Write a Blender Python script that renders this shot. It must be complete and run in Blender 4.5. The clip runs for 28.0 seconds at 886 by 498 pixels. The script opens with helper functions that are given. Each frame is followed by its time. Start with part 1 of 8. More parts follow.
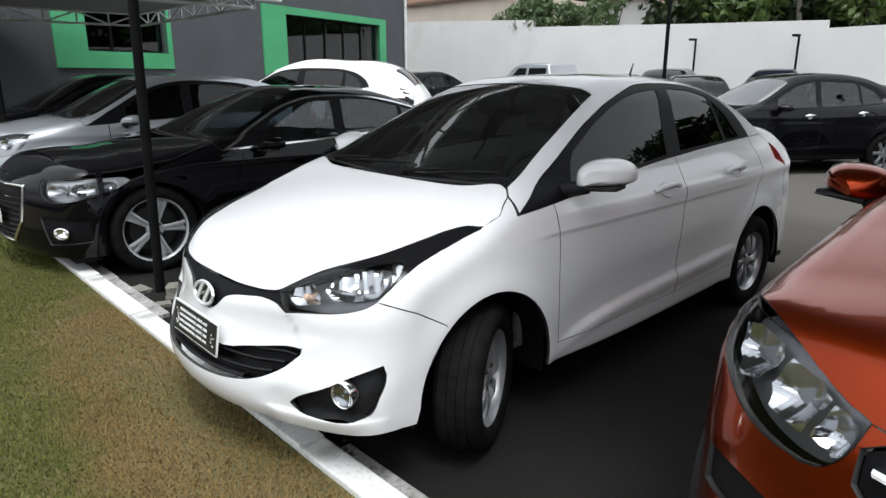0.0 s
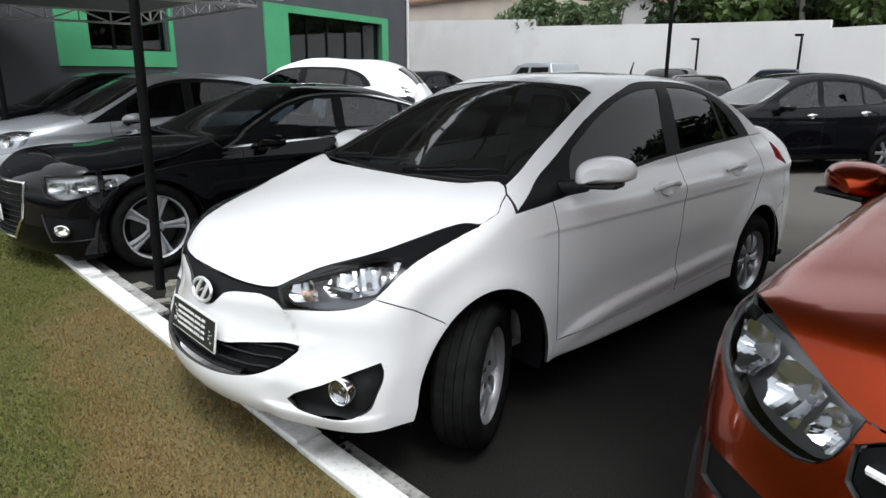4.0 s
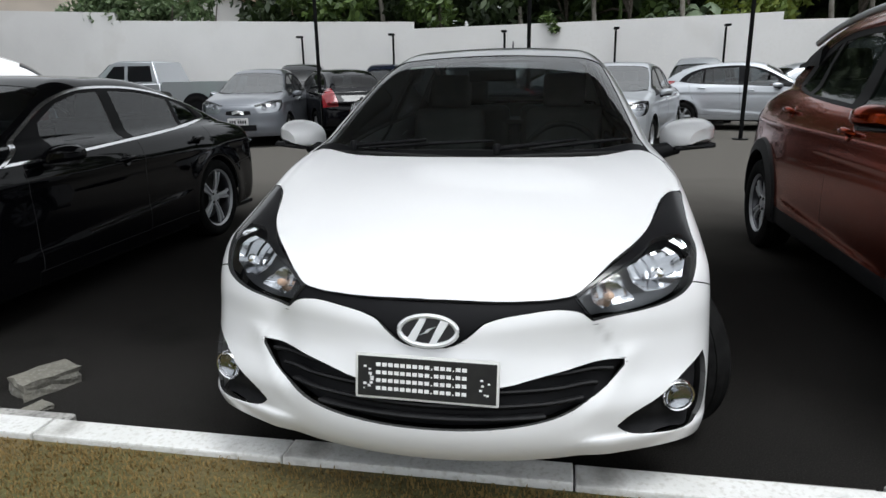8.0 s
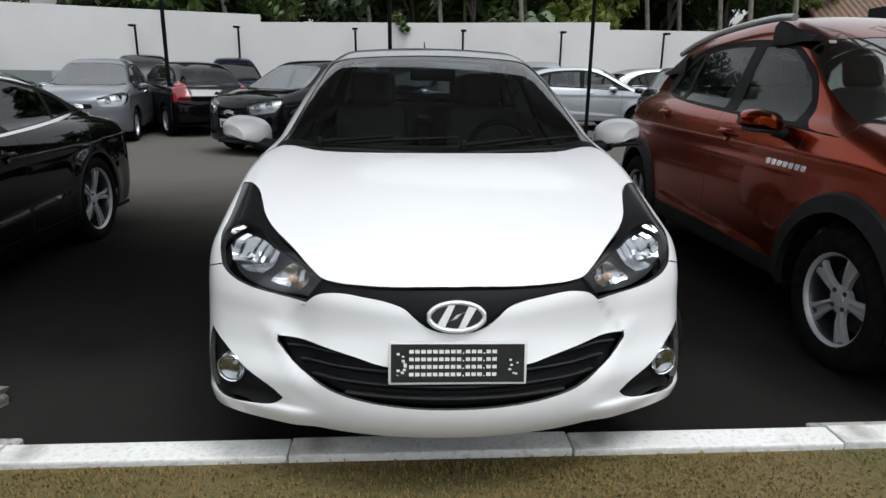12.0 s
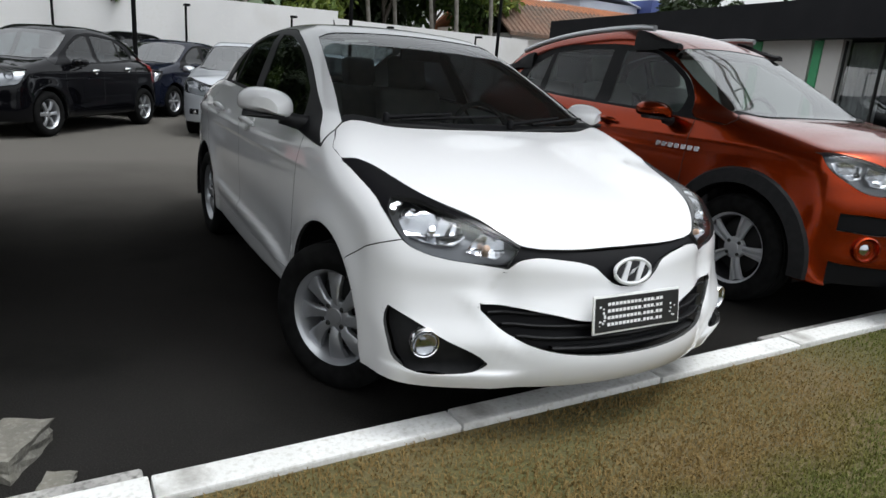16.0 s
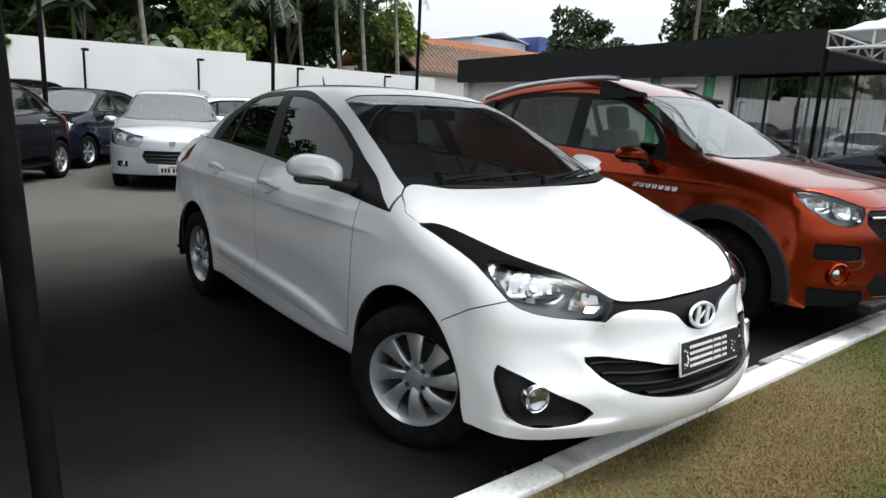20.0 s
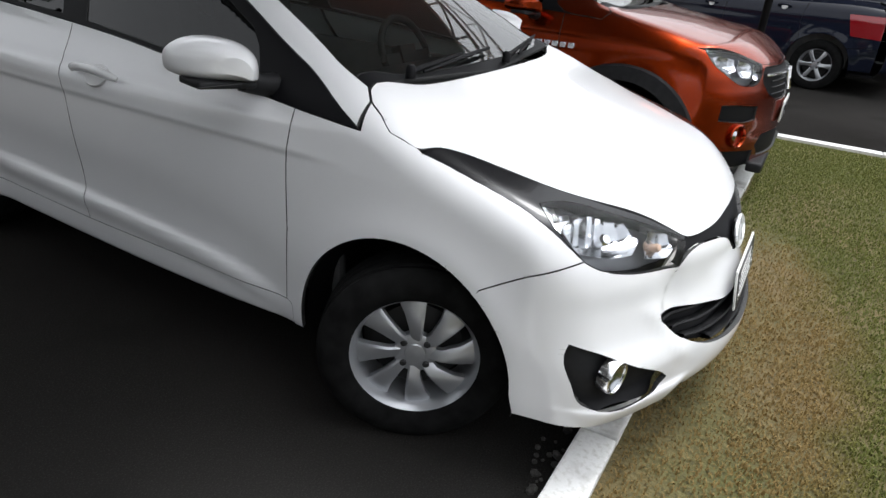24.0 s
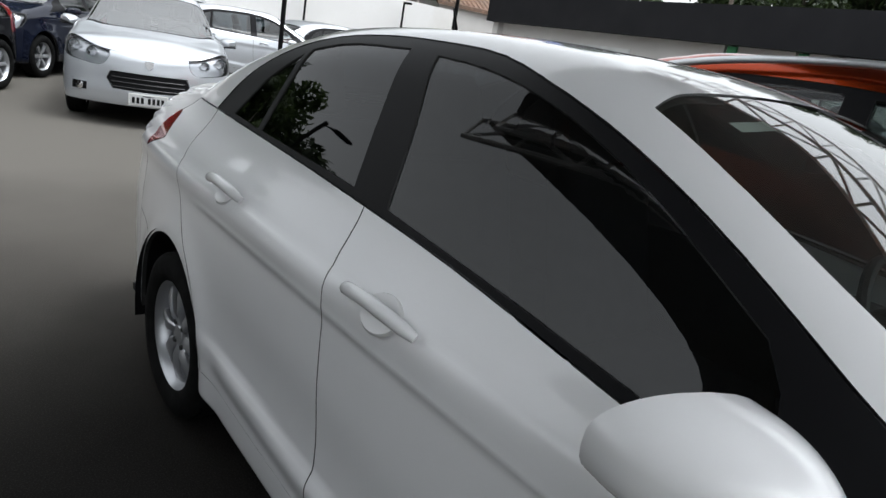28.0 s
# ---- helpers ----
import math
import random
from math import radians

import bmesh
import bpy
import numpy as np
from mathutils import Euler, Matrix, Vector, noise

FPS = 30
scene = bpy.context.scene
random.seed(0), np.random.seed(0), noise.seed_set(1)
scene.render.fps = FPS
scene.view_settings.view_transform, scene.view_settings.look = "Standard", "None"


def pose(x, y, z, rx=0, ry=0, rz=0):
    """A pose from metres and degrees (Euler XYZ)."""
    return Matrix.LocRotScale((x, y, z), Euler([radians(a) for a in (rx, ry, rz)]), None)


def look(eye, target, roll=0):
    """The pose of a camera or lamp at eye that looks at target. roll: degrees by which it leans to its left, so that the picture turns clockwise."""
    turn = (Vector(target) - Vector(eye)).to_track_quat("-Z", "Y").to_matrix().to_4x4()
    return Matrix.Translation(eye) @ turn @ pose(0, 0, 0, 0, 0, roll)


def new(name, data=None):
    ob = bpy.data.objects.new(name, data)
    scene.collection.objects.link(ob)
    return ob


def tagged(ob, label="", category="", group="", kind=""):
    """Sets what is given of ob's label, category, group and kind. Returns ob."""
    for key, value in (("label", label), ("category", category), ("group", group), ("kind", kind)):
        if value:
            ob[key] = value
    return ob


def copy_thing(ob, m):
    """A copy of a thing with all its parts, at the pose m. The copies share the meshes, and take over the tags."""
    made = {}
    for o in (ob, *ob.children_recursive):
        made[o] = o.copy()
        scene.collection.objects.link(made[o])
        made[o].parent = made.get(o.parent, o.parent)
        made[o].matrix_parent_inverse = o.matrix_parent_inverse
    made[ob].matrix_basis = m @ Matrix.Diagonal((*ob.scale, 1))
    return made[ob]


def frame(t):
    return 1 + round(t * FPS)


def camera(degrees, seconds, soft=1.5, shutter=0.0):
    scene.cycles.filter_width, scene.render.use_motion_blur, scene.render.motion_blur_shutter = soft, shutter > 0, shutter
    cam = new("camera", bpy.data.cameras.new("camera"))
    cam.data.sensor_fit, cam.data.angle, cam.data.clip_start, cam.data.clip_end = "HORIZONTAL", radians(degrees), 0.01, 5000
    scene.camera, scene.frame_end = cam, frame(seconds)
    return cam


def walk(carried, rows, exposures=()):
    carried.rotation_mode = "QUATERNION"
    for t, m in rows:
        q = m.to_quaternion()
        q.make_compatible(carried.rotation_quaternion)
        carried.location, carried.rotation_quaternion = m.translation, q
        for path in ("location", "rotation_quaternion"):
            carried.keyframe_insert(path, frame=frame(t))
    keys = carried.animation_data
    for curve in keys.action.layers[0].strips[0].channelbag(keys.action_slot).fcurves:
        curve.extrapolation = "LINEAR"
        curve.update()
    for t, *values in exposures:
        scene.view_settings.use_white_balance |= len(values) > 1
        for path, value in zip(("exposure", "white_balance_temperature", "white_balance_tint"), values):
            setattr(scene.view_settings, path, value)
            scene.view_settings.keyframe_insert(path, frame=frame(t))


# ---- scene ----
cam = camera(68.4, 28.0)
PATH = [
    (0, (2.492, -0.948, 1.485), (1.067, 0.358, 0.972), 0.0),
    (0.5, (2.496, -0.953, 1.473), (1.102, 0.391, 0.976), 0.5),
    (1, (2.495, -0.946, 1.47), (1.102, 0.387, 0.938), 0.6),
    (1.5, (2.493, -0.953, 1.466), (1.085, 0.371, 0.95), 0.7),
    (2, (2.497, -0.953, 1.475), (1.084, 0.364, 0.956), 0.2),
    (2.5, (2.486, -0.947, 1.46), (1.064, 0.36, 0.941), 0.2),
    (4.5, (2.505, -0.934, 1.48), (1.074, 0.366, 0.966), 0.2),
    (5, (2.467, -0.93, 1.457), (1.012, 0.343, 0.945), 1.5),
    (5.5, (2.377, -1.039, 1.438), (0.994, 0.315, 0.936), 1.1),
    (6, (2.142, -1.216, 1.385), (0.885, 0.22, 0.786), 0.8),
    (6.5, (1.712, -1.339, 1.374), (0.659, 0.25, 0.77), -0.3),
    (7, (1.235, -1.522, 1.361), (0.393, 0.219, 0.854), -2.8),
    (7.5, (0.777, -1.597, 1.351), (0.252, 0.269, 0.856), -2.2),
    (8, (0.371, -1.692, 1.358), (0.015, 0.206, 0.839), -1.0),
    (8.5, (0.058, -1.769, 1.339), (-0.07, 0.169, 0.86), -0.1),
    (9, (-0.122, -1.751, 1.361), (-0.065, 0.188, 0.876), 0.10),
    (9.5, (-0.185, -1.824, 1.358), (-0.07, 0.11, 0.862), 0.45),
    (10, (-0.203, -1.844, 1.36), (-0.059, 0.084, 0.849), 0.65),
    (10.5, (-0.19, -1.832, 1.363), (-0.053, 0.087, 0.816), 0.75),
    (11, (-0.185, -1.832, 1.373), (-0.044, 0.087, 0.828), 1.25),
    (11.5, (-0.161, -1.833, 1.365), (-0.035, 0.092, 0.836), 0.75),
    (13.5, (-0.191, -1.812, 1.364), (-0.077, 0.115, 0.842), 0.95),
    (14, (-0.213, -1.776, 1.361), (-0.12, 0.157, 0.854), 1.25),
    (14.5, (-0.424, -1.748, 1.333), (-0.287, 0.189, 0.854), 2.10),
    (15, (-0.818, -1.757, 1.317), (-0.407, 0.134, 0.808), 5.3),
    (15.5, (-1.303, -1.644, 1.276), (-0.502, 0.137, 0.843), 7.6),
    (16, (-1.72, -1.528, 1.268), (-0.727, 0.128, 0.746), 4.4),
    (16.5, (-2.024, -1.39, 1.281), (-0.93, 0.224, 0.835), 2.1),
    (17, (-2.188, -1.221, 1.325), (-0.985, 0.318, 0.892), 1.1),
    (17.5, (-2.327, -1.188, 1.338), (-1.096, 0.326, 0.9), 1.1),
    (18, (-2.347, -1.173, 1.357), (-1.11, 0.359, 1.007), -0.4),
    (18.5, (-2.343, -1.182, 1.356), (-1.124, 0.363, 0.999), 0.2),
    (19, (-2.338, -1.193, 1.357), (-1.146, 0.364, 0.966), 0.7),
    (19.5, (-2.344, -1.196, 1.359), (-1.169, 0.372, 0.96), 1.3),
    (20, (-2.332, -1.205, 1.352), (-1.087, 0.307, 0.946), 2.9),
    (20.5, (-2.346, -1.221, 1.352), (-1.042, 0.242, 0.956), 3.8),
    (21, (-2.317, -1.18, 1.339), (-1.017, 0.277, 0.904), 3.8),
    (21.5, (-2.162, -1.063, 1.345), (-0.96, 0.459, 0.858), 4.9),
    (22, (-2.097, -0.927, 1.326), (-0.843, 0.544, 0.809), 5.4),
    (22.5, (-2.054, -0.578, 1.333), (-0.661, 0.665, 0.615), 5.2),
    (24.5, (-2.294, -0.048, 1.452), (-0.682, 0.791, 0.615), 4.7),
    (25, (-2.297, -0.036, 1.463), (-0.712, 0.891, 0.669), 5.2),
    (25.5, (-2.311, 0.0, 1.494), (-0.776, 1.126, 0.88), 4.9),
    (26, (-2.308, 0.03, 1.536), (-0.86, 1.291, 0.975), 4.2),
    (26.5, (-2.235, 0.048, 1.53), (-0.828, 1.356, 0.974), 4.6),
    (27, (-2.077, 0.22, 1.479), (-0.725, 1.562, 0.871), 5.0),
    (27.5, (-1.814, 0.649, 1.507), (-0.438, 1.972, 0.91), 7.4),
    (28, (-1.537, 1.205, 1.431), (-0.254, 2.625, 0.849), 10.1),
]
walk(cam, [(t, look(eye, target, roll)) for t, eye, target, roll in PATH], [(0.0, -0.15, 6200, 8), (5.0, -0.18, 6200, 8), (8.0, -0.52, 6200, 8), (14.0, -0.56, 6200, 8), (17.0, -0.3, 6200, 8), (20.0, -0.06, 6200, 8), (25.0, 0.06, 6250, 10), (28.0, 0.2, 6200, 8)])

# ---- light ----
world = bpy.data.worlds.new("sky")
scene.world = world
world.use_nodes = True
wn = world.node_tree
sky = wn.nodes.new("ShaderNodeTexSky")
sky.sky_type = "NISHITA"
sky.sun_disc = False
sky.sun_elevation, sky.sun_rotation = radians(75), radians(150)
sky.dust_density, sky.air_density = 4.0, 1.5
soft = wn.nodes.new("ShaderNodeHueSaturation")
soft.inputs["Saturation"].default_value = 0.06
wn.links.new(sky.outputs[0], soft.inputs["Color"])
wn.links.new(soft.outputs[0], wn.nodes["Background"].inputs[0])
wn.nodes["Background"].inputs[1].default_value = 0.30
sun = new("sun", bpy.data.lights.new("sun", "SUN"))
sun.data.energy, sun.data.angle, sun.data.color = 1.85, radians(16), (1.0, 0.985, 0.96)
SUN_FROM = Vector((0.42, -0.18, 1.0))
sun.matrix_world = look(SUN_FROM * 30, (0, 0, 0))




# ---- materials ----
def mat(name, col, rough=0.6, metal=0.0, **more):
    m = bpy.data.materials.new(name)
    m.use_nodes = True
    b = m.node_tree.nodes["Principled BSDF"]
    b.inputs["Base Color"].default_value = (*col, 1)
    b.inputs["Roughness"].default_value = rough
    b.inputs["Metallic"].default_value = metal
    for k, v in more.items():
        b.inputs[k.replace("_", " ").title().replace("Ior", "IOR")].default_value = v
    return m


def glass_mat(name, tint, ior=1.45, rough=0.0):
    """A thin tinted pane: it lets tinted light through and mirrors by Fresnel."""
    m = bpy.data.materials.new(name)
    m.use_nodes = True
    nt = m.node_tree
    nt.nodes.remove(nt.nodes["Principled BSDF"])
    tr, gl, mix, lw, pw, fr = (nt.nodes.new(k) for k in ("ShaderNodeBsdfTransparent", "ShaderNodeBsdfGlossy", "ShaderNodeMixShader", "ShaderNodeLayerWeight", "ShaderNodeMath", "ShaderNodeMapRange"))
    tr.inputs[0].default_value = (*tint, 1)
    gl.inputs["Roughness"].default_value = rough
    lw.inputs[0].default_value = 0.5
    pw.operation = "POWER"
    pw.inputs[1].default_value = 5.0
    fr.inputs[3].default_value = ((ior - 1) / (ior + 1)) ** 2
    nt.links.new(lw.outputs["Facing"], pw.inputs[0])
    nt.links.new(pw.outputs[0], fr.inputs[0])
    nt.links.new(fr.outputs[0], mix.inputs[0])
    nt.links.new(tr.outputs[0], mix.inputs[1])
    nt.links.new(gl.outputs[0], mix.inputs[2])
    nt.links.new(mix.outputs[0], nt.nodes["Material Output"].inputs[0])
    return m


def paint_mat(name, col, metal=0.0, flake=0.0, rough=0.35, coat=1.5):
    m = mat(name, col, rough, metal, specular_ior_level=0.25 if coat > 1.4 else 0.0, coat_weight=1.0, coat_roughness=0.03, coat_ior=coat)
    nt = m.node_tree
    b = nt.nodes["Principled BSDF"]
    tc, n1, ramp = nt.nodes.new("ShaderNodeTexCoord"), nt.nodes.new("ShaderNodeTexNoise"), nt.nodes.new("ShaderNodeMix")
    n1.inputs["Scale"].default_value, n1.inputs["Detail"].default_value = 3.0, 6
    ramp.data_type = "RGBA"
    ramp.inputs[6].default_value = (*[c * 0.93 for c in col], 1)
    ramp.inputs[7].default_value = (*col, 1)
    nt.links.new(tc.outputs["Object"], n1.inputs["Vector"])
    nt.links.new(n1.outputs[0], ramp.inputs[0])
    nt.links.new(ramp.outputs[2], b.inputs["Base Color"])
    if flake:
        n2, bp = nt.nodes.new("ShaderNodeTexNoise"), nt.nodes.new("ShaderNodeBump")
        n2.inputs["Scale"].default_value = 900
        bp.inputs["Strength"].default_value, bp.inputs["Distance"].default_value = flake, 0.001
        nt.links.new(tc.outputs["Object"], n2.inputs["Vector"])
        nt.links.new(n2.outputs[0], bp.inputs["Height"])
        nt.links.new(bp.outputs[0], b.inputs["Normal"])
    return m


def noisy(name, cols, scale, rough=0.8, bump_d=0.0, bump_scale=60, fine=40, stain=(), gloss=0.5):
    """A rough surface: two colours mixed by broad noise, a third by fine grain, with relief."""
    m = mat(name, cols[0], rough, specular_ior_level=gloss)
    nt = m.node_tree
    b = nt.nodes["Principled BSDF"]
    tc = nt.nodes.new("ShaderNodeTexCoord")
    def nz(sc, det=5):
        n = nt.nodes.new("ShaderNodeTexNoise")
        n.inputs["Scale"].default_value, n.inputs["Detail"].default_value = sc, det
        nt.links.new(tc.outputs["Object"], n.inputs["Vector"])
        return n
    def mixc(fac, a, c):
        x = nt.nodes.new("ShaderNodeMix")
        x.data_type = "RGBA"
        nt.links.new(fac, x.inputs[0])
        for i, v in ((6, a), (7, c)):
            if isinstance(v, tuple):
                x.inputs[i].default_value = (*v, 1)
            else:
                nt.links.new(v, x.inputs[i])
        return x.outputs[2]
    def ramp(src, a, c):
        r = nt.nodes.new("ShaderNodeMapRange")
        r.inputs[1].default_value, r.inputs[2].default_value = a, c
        nt.links.new(src, r.inputs[0])
        return r.outputs[0]
    base = mixc(ramp(nz(scale).outputs[0], 0.35, 0.65), cols[0], cols[1])
    if len(cols) > 2:
        base = mixc(ramp(nz(fine, 3).outputs[0], 0.5, 0.75), base, cols[2])
    if stain:
        base = mixc(ramp(nz(stain[0], 7).outputs[0], stain[1], stain[2]), base, stain[3])
    nt.links.new(base, b.inputs["Base Color"])
    if bump_d:
        bp = nt.nodes.new("ShaderNodeBump")
        bp.inputs["Distance"].default_value, bp.inputs["Strength"].default_value = bump_d, 1.0
        nt.links.new(nz(bump_scale, 4).outputs[0], bp.inputs["Height"])
        nt.links.new(bp.outputs[0], b.inputs["Normal"])
    return m


M_WPAINT = paint_mat("white_paint", (0.77, 0.77, 0.78), rough=0.3)
M_REDPAINT = paint_mat("copper_red_paint", (0.28, 0.031, 0.004), 0.95, 0.05, 0.24, coat=1.25)
M_BLKPAINT = paint_mat("black_paint", (0.003, 0.003, 0.004), coat=1.33)
M_SILPAINT = paint_mat("silver_paint", (0.50, 0.52, 0.55), 0.6, 0.05)
M_GRYPAINT = paint_mat("grey_paint", (0.16, 0.17, 0.19), 0.6, 0.05)
M_BLUPAINT = paint_mat("dark_blue_paint", (0.007, 0.009, 0.018), coat=1.36)
M_ALLOY = mat("alloy", (0.44, 0.45, 0.47), 0.34, 0.7)
M_DARKALLOY = mat("dark_alloy", (0.10, 0.10, 0.11), 0.3, 0.8)
M_TYRE = noisy("tyre_rubber", ((0.006, 0.006, 0.006), (0.011, 0.011, 0.011)), 20, 0.85, 0.001, 120, gloss=0.05)
M_DARKMETAL = mat("dark_metal", (0.03, 0.03, 0.03), 0.5, 0.4)
M_TRIM = mat("black_trim", (0.005, 0.005, 0.006), 0.5, specular_ior_level=0.12)
# shade of the panel gaps, painted as a near-black colour
M_EDGESHADE = mat("shut_line_shade", (0.02, 0.02, 0.02), 0.7)
M_PLASTIC = noisy("black_plastic", ((0.009, 0.009, 0.010), (0.014, 0.014, 0.015)), 30, 0.55, 0.0004, 400, gloss=0.2)
M_GLOSSBLK = mat("gloss_black", (0.006, 0.006, 0.007), 0.2, 0.0, specular_ior_level=0.3, coat_weight=0.2)
M_CHROME = mat("chrome", (0.88, 0.88, 0.89), 0.16, 1.0)
M_REFLECT = mat("reflector", (0.46, 0.47, 0.49), 0.13, 1.0)
M_CABIN = noisy("cabin_cloth", ((0.10, 0.10, 0.10), (0.13, 0.13, 0.13)), 14, 0.85, 0.001, 200, gloss=0.2)
M_LENS = glass_mat("clear_lens", (0.94, 0.95, 0.96), 1.45)
M_GLASS = glass_mat("tinted_glass", (0.05, 0.055, 0.06), 1.52)
M_SCREEN = glass_mat("windscreen_glass", (0.66, 0.71, 0.69), 2.45)
M_REDLENS = mat("red_lens", (0.22, 0.005, 0.010), 0.12, 0.0, coat_weight=1.0)
M_AMBER = mat("amber_lens", (0.75, 0.30, 0.12), 0.2)
M_DARKALLOY2 = mat("machined_alloy", (0.46, 0.47, 0.49), 0.42, 0.3)
M_RAIL = mat("rail_silver", (0.55, 0.56, 0.58), 0.3, 0.8)
M_CLEARGLASS = glass_mat("clear_glass", (0.55, 0.62, 0.60), 1.5)
M_CLEARSCREEN = glass_mat("clear_windscreen", (0.55, 0.62, 0.60), 3.6)
M_GREYGLASS = glass_mat("grey_glass", (0.25, 0.29, 0.31), 1.8)
CARM = {"clear_glass": M_CLEARGLASS, "clear_screen": M_CLEARSCREEN, "grey_glass": M_GREYGLASS, "grey_screen": M_GREYGLASS, "chrome": M_CHROME, "trim": M_TRIM, "glass": M_GLASS, "screen": M_SCREEN, "lens": M_LENS, "gloss_black": M_GLOSSBLK, "red_lens": M_REDLENS, "plastic": M_PLASTIC}


# ---- car bodies: a smooth closed form, cut into panels ----
def crv(*pts):
    """A smooth curve through (v, value) points, straight on beyond the ends."""
    p = np.array(pts, float)
    a, b = p[:, 0], p[:, 1]
    h = np.diff(a)
    d = np.diff(b) / h
    m = np.empty(len(a))
    m[0], m[-1] = d[0], d[-1]
    if len(a) > 2:
        m[1:-1] = (d[:-1] * h[1:] + d[1:] * h[:-1]) / (h[:-1] + h[1:])
    def at(v):
        v = np.asarray(v, float)
        i = np.clip(np.searchsorted(a, v) - 1, 0, len(a) - 2)
        t = (v - a[i]) / h[i]
        c = np.clip(t, 0, 1)
        r = ((1 + 2 * c) * b[i] + c * h[i] * m[i]) * (1 - c) ** 2 + ((3 - 2 * c) * b[i + 1] + (c - 1) * h[i] * m[i + 1]) * c * c
        return r + np.where(t < 0, t * h[i] * m[i], 0) + np.where(t > 1, (t - 1) * h[i] * m[i + 1], 0)
    return at


def smax(a, b, k):
    h = np.clip(0.5 + 0.5 * (a - b) / k, 0, 1)
    return b * (1 - h) + a * h + k * h * (1 - h)


def bump(v, c, w):
    return np.exp(-((v - c) / w) ** 2)


def step(v, a, b):
    t = np.clip((v - a) / (b - a), 0, 1)
    return t * t * (3 - 2 * t)


def car_field(s):
    """The signed form of a car body: below 0 inside. s holds its curves; y runs from the front bumper to the rear."""
    def f(p):
        x, y, z = np.abs(p[:, 0]), p[:, 1], p[:, 2]
        side = x - s["w"](y) * s["sp"](z) - s["sculpt"](y, z)
        top = z - s["deck"](y) + s["crown"](y) * x * x
        front = s["nose"](z) + s["plan"](x) - y + s["fsculpt"](x, z)
        rear = y - s["tail"](z) + 0.16 * x * x + 0.10 * (x / 0.85) ** 8
        low = s["floor"](y) - z
        lower = smax(smax(side, top, np.clip(s["kshoulder"](y), 0.05, 0.3)), smax(front, rear, 0.05), np.clip(s["kfront"](z), 0.04, 0.2))
        lower = smax(lower, low, 0.03)
        dz = z - s["zbelt"]
        glass = x - s["wg"](y) + s["tumble"] * dz + 0.12 * dz * np.abs(dz)
        yy = y - s["bow"] * x * x * step(y, s["yroof"] + 0.6, s["yroof"] - 0.2) + s["bowr"] * x * x * step(y, s["yroof"] + 0.8, s["yroof"] + 1.6)
        roof = z - s["roof"](yy) + s["rcrown"](y) * x * x
        green = np.maximum(smax(glass, roof, s["krail"]), s["zbelt"] - 0.2 - z)
        return -smax(-lower, -green, s["kbelt"])
    return f


def shoot(f, o, d, far=1.6):
    """Where rays from inside points o along d leave the body."""
    d = d / np.linalg.norm(d, axis=1)[:, None]
    lo, hi = np.zeros(len(o)), np.full(len(o), far)
    for _ in range(19):
        mid = (lo + hi) / 2
        inside = f(o + d * mid[:, None]) < 0
        lo, hi = np.where(inside, mid, lo), np.where(inside, hi, mid)
    return o + d * lo[:, None]


def grad(f, p, e=0.004):
    g = np.stack([f(p + np.eye(3)[i] * e) - f(p - np.eye(3)[i] * e) for i in range(3)], 1)
    return g / np.maximum(np.linalg.norm(g, axis=1), 1e-9)[:, None]


class Skin:
    """A cut-out of a body's surface: points and many-sided faces of its half with x >= 0."""
    def __init__(self, V, F):
        self.V, self.F = V, F

    def take(self, keep):
        F = [self.F[i] for i in np.nonzero(keep)[0]]
        used = sorted({v for f in F for v in f})
        at = {v: i for i, v in enumerate(used)}
        return Skin(self.V[used] if used else np.zeros((0, 3)), [[at[v] for v in f] for f in F])


SIDE = lambda V: V[:, 1:3]
TOP = lambda V: V[:, 0:2]


def fan(y0):
    """Angle round an upright axis at y0, and height."""
    return lambda V: np.stack([np.degrees(np.arctan2(V[:, 0], y0 - V[:, 1])), V[:, 2] * 100], 1)


def grid_skin(P):
    n, m = P.shape[:2]
    return Skin(P.reshape(-1, 3), [[i * m + j, (i + 1) * m + j, (i + 1) * m + j + 1, i * m + j + 1] for i in range(n - 1) for j in range(m - 1)])


def sheet(f, us, vs, ray):
    """A grid on the surface: ray(u, v) gives origins and ways."""
    U, W = np.meshgrid(us, vs, indexing="ij")
    o, d = ray(U.ravel(), W.ravel())
    sk = grid_skin(shoot(f, o, d, 2.4).reshape(len(us), len(vs), 3))
    ok = f(o) < 0
    return sk.take(np.array([ok[q].all() for q in sk.F]))


def inside(poly, C):
    x, y = C[:, 0], C[:, 1]
    r = np.zeros(len(C), bool)
    for (x0, y0), (x1, y1) in zip(poly, np.roll(poly, -1, 0)):
        hit = (y0 > y) != (y1 > y)
        r ^= hit & (x < (x1 - x0) * (y - y0) / (y1 - y0 + 1e-12) + x0)
    return r


